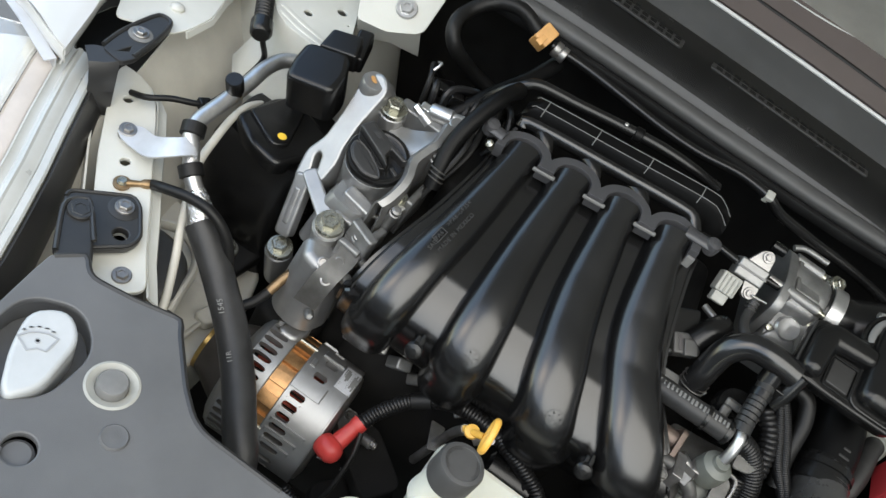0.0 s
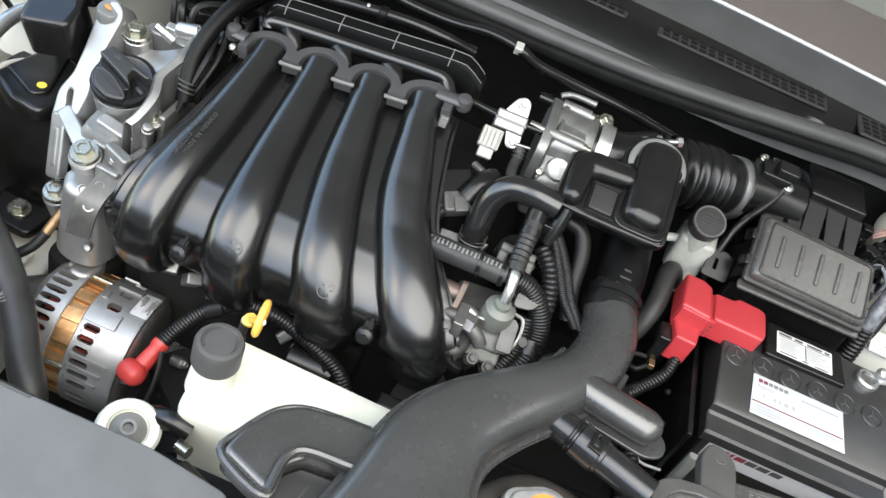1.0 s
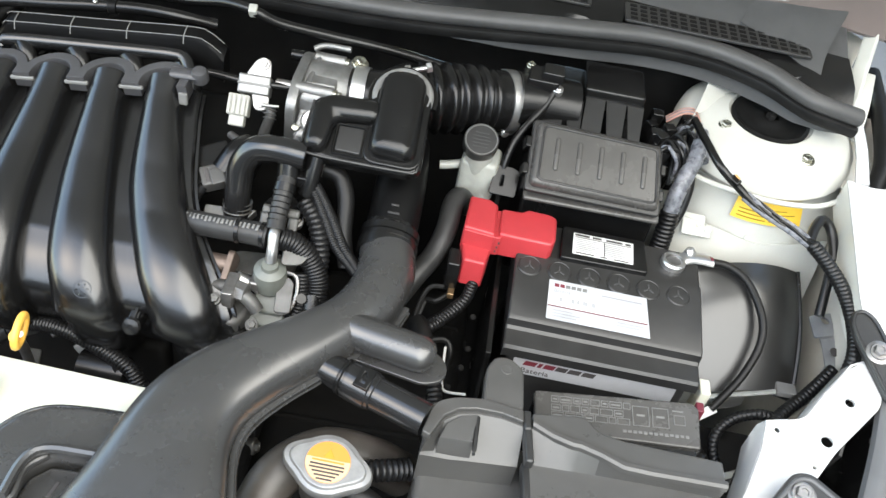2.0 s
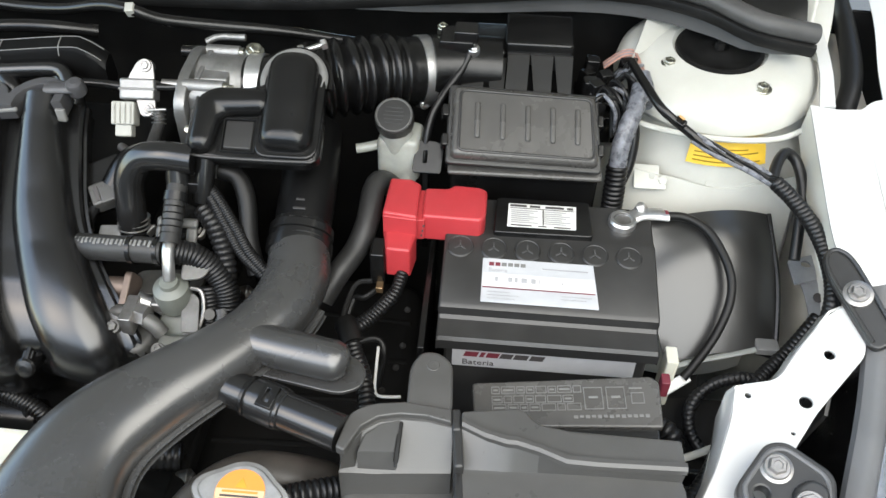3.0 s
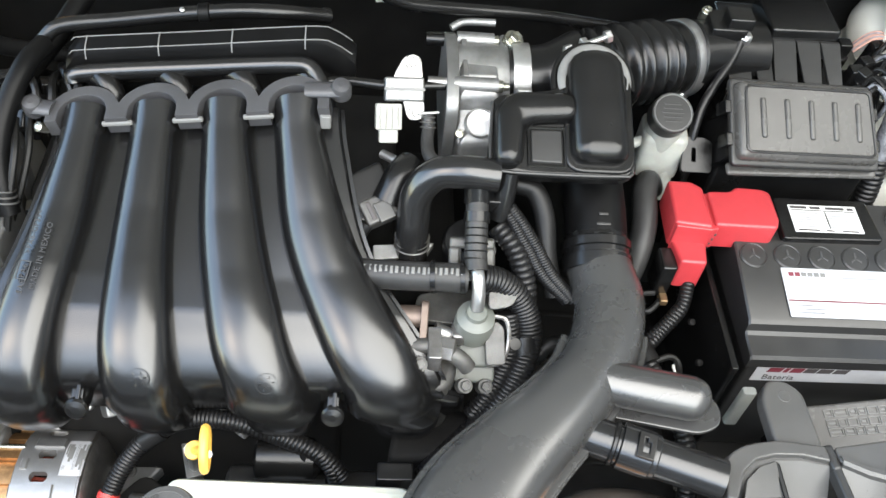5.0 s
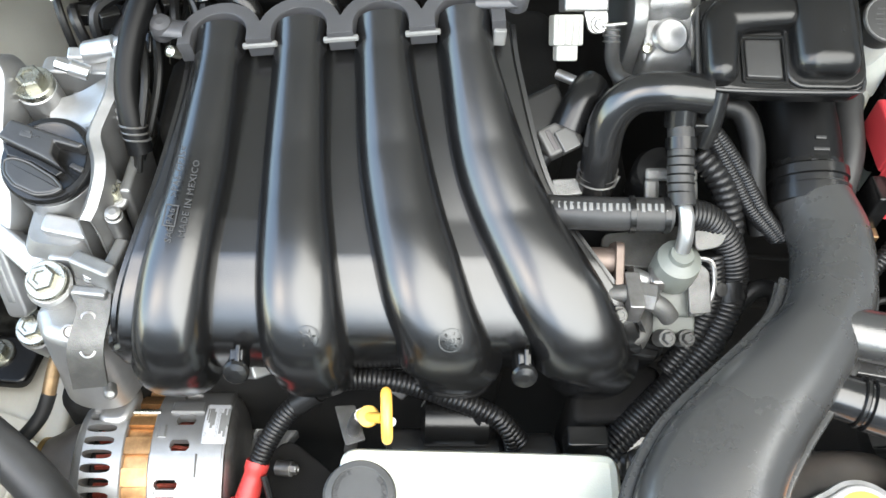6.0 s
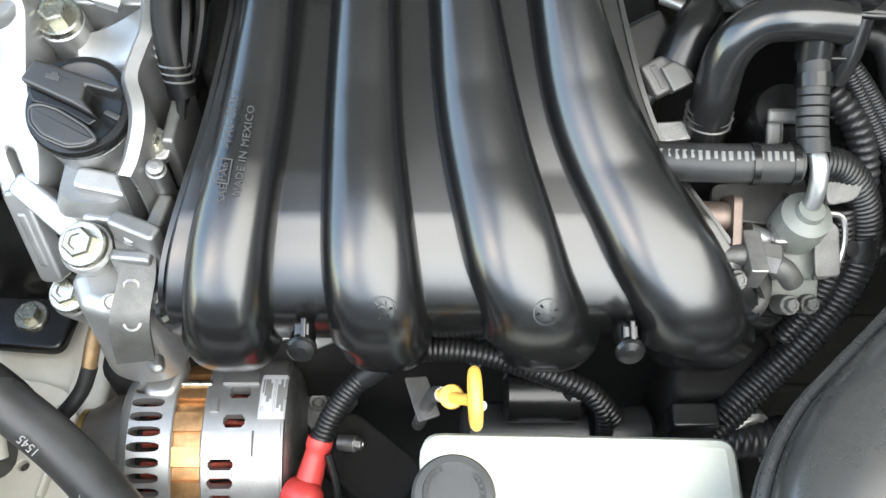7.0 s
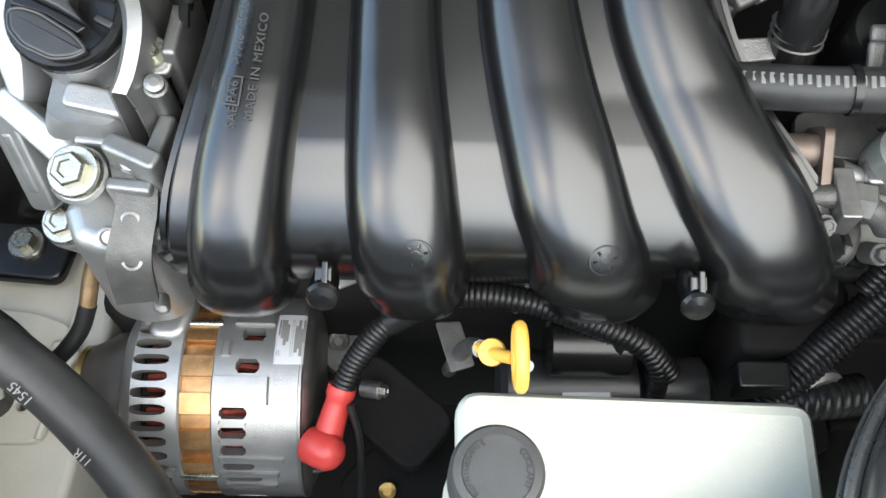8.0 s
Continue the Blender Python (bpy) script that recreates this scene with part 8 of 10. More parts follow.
SP = [(-0.4235, 0.594, 0.012), (-0.415, 0.602, 0.012), (-0.402, 0.594, 0.012), (-0.396, 0.560), (-0.393, 0.520), (-0.398, 0.506), (-0.420, 0.508), (-0.427, 0.545)]
part("stay_plate", pierced(rounded(SP, 0.004), [[(-0.411, 0.513), (-0.406, 0.535), (-0.401, 0.524)]], 0.004, pose(0, 0, 0.863), 0.0012), M_SATIN, ls)
part("stay_bead", tube([(x, y, 0.868) for x, y in ((-0.424, 0.512), (-0.4265, 0.545), (-0.4225, 0.590), (-0.415, 0.599), (-0.404, 0.593), (-0.398, 0.560), (-0.395, 0.522))], 0.0026, 8, 0.004, 5), M_SATIN, ls)
part("stay_pad", lathe([(0.0125, 0.0), (0.0125, 0.002), (0.010, 0.003), (0.002, 0.003)], (-0.412, 0.554, 0.867), (0, 0, 1), 22), M_MGREY, ls)
bolt(ls, (-0.412, 0.554, 0.870), (0, 0, 1), 0.0062, 0.005, M_STEEL, 1.4)
part("stay_foot", sheet_between([[(-0.421, 0.512, 0.864), (-0.430, 0.507, 0.862), (-0.436, 0.501, 0.860)], [(-0.400, 0.508, 0.864), (-0.408, 0.497, 0.862), (-0.420, 0.487, 0.860)], [(-0.396, 0.500, 0.850), (-0.402, 0.490, 0.848), (-0.412, 0.480, 0.846)], [(-0.396, 0.500, 0.80), (-0.402, 0.490, 0.80), (-0.412, 0.480, 0.80)]], 0.003), M_SATIN, ls)
cb = thing("cowl_bracket", (-0.22, 0.74, 0.85), "white painted cowl bracket with a bolt and folded edges", "body panel")
MCB = axes((-0.225, 0.735, 0.930), (0.0, -0.55, 0.83), (1, 0.1, 0))
part("bracket_face", pierced(rounded([(-0.075, 0.09), (-0.035, -0.010), (0.0, -0.006), (0.030, 0.010), (0.036, 0.018), (0.040, 0.16), (-0.07, 0.16)], 0.006), [circle(0.0, 0.06, 0.004), circle(-0.035, 0.07, 0.005)], 0.002, MCB), M_PAINT, cb)
part("bracket_fold", sheet_between([[MCB @ Vector(v) for v in ((-0.075, 0.09, 0), (-0.035, -0.010, 0), (0.0, -0.006, 0), (0.034, 0.014, 0))], [MCB @ Vector(v) for v in ((-0.075, 0.085, -0.05), (-0.035, -0.008, -0.05), (0.005, -0.002, -0.03), (0.038, 0.012, -0.055))]], 0.002), M_PAINT, cb)
bolt(cb, MCB @ Vector((0.006, 0.030, 0.003)), MCB.to_3x3() @ Vector((0, 0, 1)), 0.0085, 0.007, M_BRIGHT, 1.5)
tp = thing("tower_plate", (-0.34, 0.72, 0.82), "cream painted tower reinforcement plate with round holes", "body panel")
TPP = [(-0.350, 0.70), (-0.332, 0.678), (-0.312, 0.668), (-0.268, 0.664), (-0.249, 0.704), (-0.272, 0.763), (-0.285, 0.80), (-0.37, 0.80)]
part("plate", pierced(rounded(TPP, 0.006), [circle(-0.309, 0.709, 0.0058), circle(-0.285, 0.748, 0.0065), circle(-0.268, 0.733, 0.0022)], 0.002, pose(0, 0, 0.899), 0.0006), M_PAINT, tp)
for d in (0.0, 0.011):
    part("plate_ridge", tube([(-0.331 - d * 0.4, 0.684 + d, 0.901), (-0.300 - d * 0.2, 0.676 + d, 0.901), (-0.266, 0.674 + d * 0.8, 0.901)], 0.0035, 8, 0.006, 4, 0.5), M_PAINT, tp)
part("plate_fold", sheet_between([[(-0.350, 0.70, 0.900), (-0.332, 0.678, 0.900), (-0.312, 0.667, 0.900), (-0.267, 0.663, 0.900)], [(-0.352, 0.694, 0.85), (-0.336, 0.672, 0.85), (-0.314, 0.660, 0.85), (-0.266, 0.656, 0.85)], [(-0.37, 0.69, 0.80), (-0.35, 0.66, 0.80), (-0.33, 0.65, 0.80), (-0.27, 0.65, 0.80)]], 0.002), M_PAINT, tp)
wl = thing("wing_loom", (-0.34, 0.62, 0.82), "black wire loom with corrugated sleeve along the inner wing", "wiring")
part("sleeve", ribbed([(-0.385, 0.735, 0.905), (-0.362, 0.700, 0.905), (-0.342, 0.666, 0.903), (-0.327, 0.640, 0.900)], 0.0105, 0.005, 0.002), M_CONDUIT, wl)
part("sleeve_mouth", tube([(-0.331, 0.646, 0.901), (-0.321, 0.629, 0.899)], 0.0125, 16, 0.003, 0, radii=[(0, 1), (0.8, 1), (1, 0.75)]), M_BLACK, wl)
part("wire", tube([(-0.324, 0.634, 0.899), (-0.320, 0.642, 0.880), (-0.319, 0.656, 0.852), (-0.316, 0.624, 0.848), (-0.317, 0.581, 0.842), (-0.324, 0.555, 0.838), (-0.349, 0.535, 0.838), (-0.368, 0.519, 0.834), (-0.39, 0.525, 0.82)], 0.0034, 10, 0.006, 6), M_RUBBER, wl)
part("clip", block((-0.007, -0.005, -0.005), (0.007, 0.005, 0.005), 0.001, 0.001, pose(-0.324, 0.556, 0.838, 0, 10, 60)), M_BLACK, wl)

# ---- radiator cover ----
cov = thing("radiator_cover", (-0.05, 0.12, 0.80), "grey grained plastic radiator cover with clips and pockets", "radiator cover")
CO = rounded([(-0.36, 0.16), (-0.282, 0.225), (-0.286, 0.268), (-0.287, 0.288, 0.004), (-0.268, 0.309, 0.004), (-0.253, 0.293, 0.012), (-0.212, 0.300), (-0.172, 0.311), (-0.166, 0.300), (-0.131, 0.261), (-0.104, 0.238, 0.02), (-0.027, 0.236), (0.08, 0.236), (0.15, 0.226), (0.20, 0.16), (0.24, -0.02), (-0.36, -0.02)], 0.006)
pocket = rounded([(-0.275, 0.198, 0.02), (-0.277, 0.247, 0.02), (-0.235, 0.268, 0.02), (-0.200, 0.240, 0.02), (-0.202, 0.186, 0.02), (-0.230, 0.162, 0.02), (-0.252, 0.172, 0.02)], 0.02, 6)
part("top_skin", pierced(CO, [pocket, circle(-0.174, 0.226, 0.0205, 28), circle(-0.189, 0.146, 0.014, 22)], 0.004, pose(0, 0, 0.851), 0.0016), M_GREY, cov)
part("skirt", sheet_between([[(x, y, 0.851) for x, y in CO], [(x, y - 0.002, 0.83) for x, y in CO], [(x * 0.99, y - 0.006, 0.79) for x, y in CO]], 0.002), M_GREY, cov)
part("rim_bead", tube([(x, y, 0.8545) for x, y in CO[18:60]], 0.0032, 8, 0.006, 0), M_SATIN, cov, "dark raised rim")
part("pocket_wall", sheet_between([[(x, y, 0.852) for x, y in (*pocket, pocket[0])], [(x, y, 0.828) for x, y in (*pocket, pocket[0])]], 0.001), M_GREY, cov)
part("pocket_floor", slab(pocket, 0.002, pose(0, 0, 0.826), 0.001, 0.0005), M_GREY, cov)
part("clip_seat", lathe([(0.0205, -0.01), (0.0215, 0.0), (0.0215, 0.002), (0.0195, 0.0028), (0.013, -0.001), (0.012, -0.006)], (-0.174, 0.226, 0.855), (0, 0, 1), 36), M_PLUG, cov, "cream ring seat")
part("seat_bolt", lathe([(0.0125, -0.006), (0.0125, 0.004), (0.011, 0.006), (0.002, 0.0065)], (-0.174, 0.226, 0.856), (0, 0, 1), 26), M_MGREY, cov)
part("push_pin", lathe([(0.0110, -0.002), (0.0110, 0.001), (0.0098, 0.0025), (0.0085, 0.0022), (0.002, 0.0026)], (-0.145, 0.193, 0.856), (0, 0, 1), 24), M_GREY, cov)
part("sunk_pin", lathe([(0.0125, -0.012), (0.0125, -0.004), (0.010, -0.002), (0.002, -0.002)], (-0.189, 0.144, 0.853), (0, 0, 1), 24), M_GREY, cov)
part("front_pin", lathe([(0.011, -0.002), (0.011, 0.001), (0.0098, 0.0025), (0.002, 0.0026)], (-0.152, 0.105, 0.856), (0, 0, 1), 24), M_GREY, cov)
part("fold_line", tube([(-0.20, 0.02, 0.8553), (-0.185, 0.10, 0.8553), (-0.20, 0.14, 0.8553)], 0.0015, 6, 0.01, 4, 0.4), M_GREY, cov)
wcap = thing("washer_filler_cap", (-0.238, 0.215, 0.828), "light grey washer filler cap with a raised screen symbol", "filler cap")
WC = [(-0.250, 0.202, 0.02), (-0.262, 0.236, 0.014), (-0.240, 0.256, 0.014), (-0.216, 0.240, 0.014), (-0.209, 0.190, 0.014), (-0.222, 0.168, 0.008), (-0.232, 0.174, 0.008)]
part("cap_lid", slab(WC, 0.034, pose(0, 0, 0.828), 0.014, 0.004, steps=4), M_CAPGREY, wcap)
MWC = pose(-0.237, 0.216, 0.8622, 0, 0, 36) @ Matrix.Scale(1.6, 4)
FAN = [(-0.0095, 0.0030), (-0.005, 0.0056), (0.0, 0.0062), (0.005, 0.0056), (0.0095, 0.0030), (0.0045, -0.0050), (0.0, -0.0036), (-0.0045, -0.0050)]
part("screen_symbol", pierced(FAN, [[(x * 0.87, y * 0.85 + 0.0001) for x, y in FAN]], 0.0004, MWC, 0.0), M_CAPLINE, wcap)
part("jet_symbol", lathe([(0.0022, 0), (0.0022, 0.0006), (0.0014, 0.0006), (0.0014, 0)], MWC @ Vector((0.0, 0.0008, 0)), (0, 0, 1), 16), M_CAPLINE, wcap)
part("spray_symbol", join(*[block((-0.0012 + x, 0.0078 + y, 0), (0.0012 + x, 0.0084 + y, 0.0004), 0.0002, 0.0001, MWC) for x, y in ((-0.0065, -0.0016), (-0.0035, 0.0), (0.0, 0.0006), (0.0035, 0.0), (0.0065, -0.0016))]), M_CAPLINE, wcap)
hr = thing("horn_ring", (0.045, 0.268, 0.78), "cream ring with a black hub beside the radiator cover", "cap")
part("ring", lathe([(0.016, -0.010), (0.026, -0.008), (0.028, 0.0), (0.0255, 0.004), (0.018, 0.004), (0.0165, 0.0)], (0.046, 0.270, 0.808), (0.1, -0.25, 0.95), 36), M_MILK, hr)
part("hub", lathe([(0.018, -0.008), (0.018, -0.002), (0.012, 0.004), (0.007, 0.009), (0.0045, 0.009), (0.0045, 0.002), (0.001, 0.002)], (0.046, 0.270, 0.808), (0.1, -0.25, 0.95), 30), M_MGREY, hr)
part("hub_stem", tube([(0.046, 0.270, 0.80), (0.046, 0.272, 0.77)], 0.012, 16, 0.01, 0), M_BLACK, hr)
sc = thing("support_clutter", (0.12, 0.265, 0.78), "small dark hose ends and a clip beside the reservoir", "hose")
part("hose_end", tube([(0.055, 0.295, 0.80), (0.075, 0.292, 0.812), (0.092, 0.292, 0.808)], 0.011, 14, 0.004, 5), M_BLACK, sc)
part("steel_neck", tube([(0.088, 0.280, 0.800), (0.100, 0.276, 0.802)], 0.006, 12, 0.004, 0), M_ZINC, sc)
part("dark_pipe", tube([(0.10, 0.262, 0.795), (0.125, 0.25, 0.80), (0.15, 0.235, 0.80)], 0.010, 14, 0.005, 4), M_BLACK, sc)
part("lower_pipe", tube([(0.15, 0.222, 0.815), (0.19, 0.20, 0.82), (0.23, 0.18, 0.82)], 0.011, 14, 0.006, 4), M_BLACK, sc)



# ---- hoses, valves and looms between manifold and air duct ----
eh = thing("coolant_elbow", (0.27, 0.575, 0.88), "shiny black rubber elbow hose with a wire clamp", "hose")
part("elbow", tube([(0.254, 0.558, 0.895), (0.2535, 0.566, 0.925), (0.255, 0.576, 0.955), (0.268, 0.581, 0.974), (0.290, 0.579, 0.981), (0.318, 0.578, 0.980)], 0.0135, 20, 0.004, 7), M_GLOSSRUB, eh)
for k in range(3):
    part("wire_clamp", lathe([(0.0138, -0.0009), (0.0150, 0), (0.0138, 0.0009)], (0.2538, 0.562 + 0.002 * k, 0.908 + 0.004 * k), (0, 0.3, 0.95), 22), M_STEEL, eh)
part("branch", tube([(0.302, 0.577, 0.972), (0.303, 0.569, 0.958)], 0.011, 16, 0.004, 0), M_BLACK, eh)
vt = thing("vacuum_tube", (0.303, 0.53, 0.90), "black taped vacuum tube leading to a bright metal nipple", "hose")
part("tube", tube([(0.303, 0.572, 0.962), (0.303, 0.555, 0.952), (0.303, 0.535, 0.938), (0.304, 0.520, 0.930)], 0.0092, 16, 0.004, 5), M_HOSE, vt)
for k in range(5):
    part("tape_edge", lathe([(0.0094, -0.0006), (0.0099, 0.0), (0.0094, 0.0006)], (0.303, 0.549 - 0.005 * k, 0.9478 - 0.0034 * k), (0, 0.8, 0.55), 18), M_RUBBER, vt)
part("tape_ring", tube([(0.303, 0.560, 0.955), (0.303, 0.553, 0.9505)], 0.0108, 16, 0.002, 0), M_BLACK, vt)
part("nipple", tube([(0.304, 0.521, 0.931), (0.305, 0.512, 0.930), (0.306, 0.504, 0.920), (0.306, 0.499, 0.908)], 0.0055, 14, 0.003, 6), M_BRIGHT, vt, "bright metal nipple")
va = thing("vacuum_valve", (0.306, 0.49, 0.82), "grey-green vacuum valve with a wire bracket", "valve")
part("valve_head", lathe([(0.013, -0.028), (0.0165, -0.024), (0.0165, -0.010), (0.0155, -0.002), (0.009, 0.002), (0.008, 0.006), (0.003, 0.007)], (0.306, 0.497, 0.902), (0, -0.12, 1), 28), M_VALVE, va)
part("valve_body", block((-0.015, -0.012, -0.05), (0.015, 0.012, 0.0), 0.004, 0.003, axes((0.308, 0.484, 0.868), (0.0, -0.55, 0.83))), M_VALVE, va)
part("body_step", block((-0.017, -0.014, -0.012), (0.017, 0.010, 0.0), 0.003, 0.002, axes((0.309, 0.478, 0.858), (0.0, -0.55, 0.83))), M_VALVE, va)
part("earth_strip", sheet_between([[(0.326, 0.512, 0.886), (0.333, 0.508, 0.884), (0.337, 0.500, 0.876), (0.331, 0.494, 0.870), (0.330, 0.487, 0.862), (0.322, 0.483, 0.858)], [(0.328, 0.508, 0.879), (0.332, 0.505, 0.878), (0.334, 0.499, 0.872), (0.328, 0.493, 0.866), (0.327, 0.488, 0.858), (0.320, 0.484, 0.854)]], 0.0012), M_ZINC, va, "bent plated strip")
part("wire_bracket", tube([(0.322, 0.502, 0.895), (0.332, 0.500, 0.893), (0.335, 0.488, 0.880), (0.330, 0.476, 0.868), (0.318, 0.474, 0.865)], 0.002, 8, 0.003, 4), M_STEEL, va)
part("bracket_plate", slab([(0.0, 0.0), (0.016, 0.0), (0.016, 0.030), (0.010, 0.036), (0.0, 0.030)], 0.0025, axes((0.317, 0.472, 0.868), (0, -0.6, 0.8), (1, 0.1, 0)), 0.003, 0.0008), M_DARKCAST, va)
part("clip_eye", lathe([(0.0025, -0.002), (0.005, -0.002), (0.005, 0.002), (0.0025, 0.002)], (0.340, 0.487, 0.878), (0.2, -0.5, 0.8), 14), M_BLACK, va)
part("bell_crank", block((0.288, 0.485, 0.878), (0.303, 0.500, 0.888), 0.003, 0.002), M_STEEL, va)
sm = thing("shift_actuator", (0.31, 0.56, 0.84), "dark solenoid with a bright steel bracket beside the elbow hose", "solenoid valve")
part("can", lathe([(0.021, -0.03), (0.022, -0.026), (0.022, 0.018), (0.019, 0.023), (0.008, 0.024)], (0.302, 0.566, 0.900), (-0.1, -0.3, 0.95), 28), M_BLACK, sm)
part("bracket_left", beam((0.288, 0.545, 0.925), (0.288, 0.525, 0.905), 0.010, 0.003, (0, -0.6, 0.8)), M_DARKCAST, sm)
part("bracket_right", beam((0.316, 0.545, 0.925), (0.317, 0.520, 0.902), 0.010, 0.003, (0, -0.6, 0.8)), M_DARKCAST, sm)
part("bracket_back", beam((0.286, 0.55, 0.929), (0.318, 0.55, 0.929), 0.009, 0.003, (0, -0.6, 0.8)), M_DARKCAST, sm)
part("steel_tab", slab([(0.0, 0.0), (0.026, 0.0), (0.024, 0.016), (0.003, 0.018)], 0.003, axes((0.290, 0.545, 0.908), (0, -0.45, 0.9), (1, 0, 0)), 0.002, 0.0008), M_ALU, sm)
part("mount_plate", slab([(-0.006, -0.012), (0.036, -0.012), (0.030, 0.004), (0.0, 0.004)], 0.004, axes((0.288, 0.545, 0.904), (0, -0.45, 0.9), (1, 0, 0)), 0.003, 0.001), M_MGREY, sm)
part("loop_plate", slab([(0, 0), (0.020, 0.004), (0.026, 0.016), (0.018, 0.028), (0.0, 0.026)], 0.003, axes((0.315, 0.500, 0.905), (0.1, -0.5, 0.85), (1, 0, 0)), 0.006, 0.001), M_DARKCAST, sm)
bolt(sm, (0.316, 0.555, 0.915), (0.2, -0.4, 0.9), 0.005, 0.005, M_STEEL, 1.6)
hn = thing("engine_harness", (0.30, 0.50, 0.80), "thick black corrugated engine harness beside the manifold", "wiring harness")
RUN = [(0.196, 0.534, 0.905), (0.225, 0.526, 0.914), (0.250, 0.521, 0.919), (0.275, 0.519, 0.922), (0.297, 0.519, 0.922)]
part("taped_run", tube(RUN, 0.0118, 18, 0.004, 6), M_HOSE, hn, "grey taped run")
# row of grey ticks stands in for specular glints on the conduit ribs
for k, q in enumerate(resample(spline(RUN, 8), 0.0042)):
    if 3 < k < 24:
        part("rib_glint", block((-0.0011 - 0.0003 * (k % 3), -0.0022 - 0.0007 * (k * 5 % 3), 0.0), (0.0011, 0.0030, 0.0010), 0.0005, 0.0004, axes((q[0], q[1] - 0.003, q[2] + 0.0108), (0, -0.2, 0.98), (1, -0.1, 0.12))), M_MGREY, hn)
for x in (0.268, 0.292):
    part("tape_band", tube([(x, 0.5192, 0.9215), (x + 0.004, 0.519, 0.922)], 0.0132, 18, 0.002, 0), M_BLACK, hn)
part("conduit", ribbed([(0.308, 0.520, 0.922), (0.325, 0.522, 0.915), (0.342, 0.518, 0.900), (0.352, 0.508, 0.882), (0.353, 0.492, 0.865), (0.344, 0.472, 0.845), (0.325, 0.452, 0.825), (0.300, 0.432, 0.805), (0.275, 0.412, 0.79), (0.258, 0.398, 0.775)], 0.0115), M_CONDUIT, hn)
part("conduit_inner", ribbed([(0.335, 0.510, 0.890), (0.338, 0.490, 0.865), (0.328, 0.47, 0.842), (0.31, 0.452, 0.82)], 0.009), M_CONDUIT, hn)
part("tape", tube([(0.349, 0.500, 0.873), (0.352, 0.490, 0.863)], 0.0128, 16, 0.003, 0), M_BLACK, hn)
part("cross_run", ribbed([(0.258, 0.398, 0.775), (0.29, 0.40, 0.778), (0.32, 0.405, 0.775)], 0.013, 0.006, 0.001), M_CONDUIT, hn)
h2 = thing("gearbox_hoses", (0.35, 0.55, 0.82), "ribbed and braided black hoses under the resonator", "hose")
part("ribbed_hose", ribbed([(0.322, 0.565, 0.935), (0.338, 0.548, 0.925), (0.348, 0.530, 0.905), (0.350, 0.515, 0.885), (0.352, 0.50, 0.86)], 0.0095, 0.0055, 0.0014), M_CONDUIT, h2)
for k in range(2):
    part("braided_hose", ribbed([(0.312 + 0.004 * k, 0.580, 0.958), (0.328 + 0.006 * k, 0.570, 0.948), (0.345 + 0.008 * k, 0.552, 0.930), (0.362 + 0.008 * k, 0.535, 0.910), (0.385 + 0.006 * k, 0.525, 0.890)], 0.0055, 0.0022, 0.0005), M_CONDUIT, h2)
part("plain_hose", tube([(0.335, 0.592, 0.958), (0.352, 0.588, 0.955), (0.362, 0.572, 0.94), (0.366, 0.55, 0.915), (0.375, 0.53, 0.89)], 0.0085, 14, 0.005, 6), M_RUBBER, h2)
part("clamp_block", block((0.306, 0.566, 0.950), (0.326, 0.580, 0.962), 0.002, 0.0015), M_BLACK, h2)
part("low_hose", tube([(0.36, 0.49, 0.85), (0.375, 0.50, 0.86), (0.392, 0.50, 0.855), (0.40, 0.49, 0.83)], 0.007, 12, 0.005, 5), M_RUBBER, h2)
gc = thing("coil_connector", (0.226, 0.585, 0.90), "grey plastic connector plugged in beside the manifold", "connector")
MG = axes((0.225, 0.583, 0.928), (0.0, -0.45, 0.89), (0.87, 0.5, 0))
part("shell", block((-0.014, -0.011, -0.012), (0.014, 0.011, 0.006), 0.003, 0.002, MG), M_HOODGREY, gc)
part("latch", block((-0.004, -0.013, 0.002), (0.010, 0.004, 0.0095), 0.001, 0.001, MG), M_HOODGREY, gc)
for k in (-1, 1):
    part("cell", block((-0.002 + 0.007 * k, -0.008, 0.004), (0.002 + 0.007 * k, 0.008, 0.0066), 0.001, 0.0006, MG), M_INK, gc)
part("boot", block((-0.022, -0.004, -0.03), (0.020, 0.040, -0.004), 0.004, 0.003, MG), M_BLACK, gc)
part("socket", tube([(0.232, 0.590, 0.93), (0.242, 0.606, 0.945), (0.25, 0.618, 0.945)], 0.014, 14, 0.006, 4), M_BLACK, gc)
part("wire", tube([(0.216, 0.574, 0.92), (0.208, 0.565, 0.905), (0.21, 0.55, 0.88)], 0.0055, 12, 0.004, 5), M_CONDUIT, gc)
ps2 = thing("purge_hose", (0.262, 0.62, 0.95), "short black purge hose with a wire spring clip", "hose")
part("hose", tube([(0.262, 0.652, 0.975), (0.264, 0.645, 0.968), (0.263, 0.630, 0.962), (0.266, 0.612, 0.962), (0.278, 0.602, 0.965), (0.290, 0.604, 0.968)], 0.0055, 12, 0.004, 6), M_HOSE, ps2)
for k in range(3):
    part("spring_clip", lathe([(0.006, -0.0007), (0.0072, 0), (0.006, 0.0007)], (0.2625 + 0.0005 * k, 0.650 - 0.003 * k, 0.973 - 0.003 * k), (0, 0.5, 0.6), 16), M_BRIGHT, ps2)
part("clip_ears", block((-0.009, -0.001, -0.001), (0.009, 0.001, 0.002), 0.0005, 0.0004, pose(0.263, 0.647, 0.980, 30, 0, 10)), M_BRIGHT, ps2)
pb = thing("pipe_bracket_plate", (0.245, 0.54, 0.88), "bare steel bracket plate by the manifold rim", "bracket")
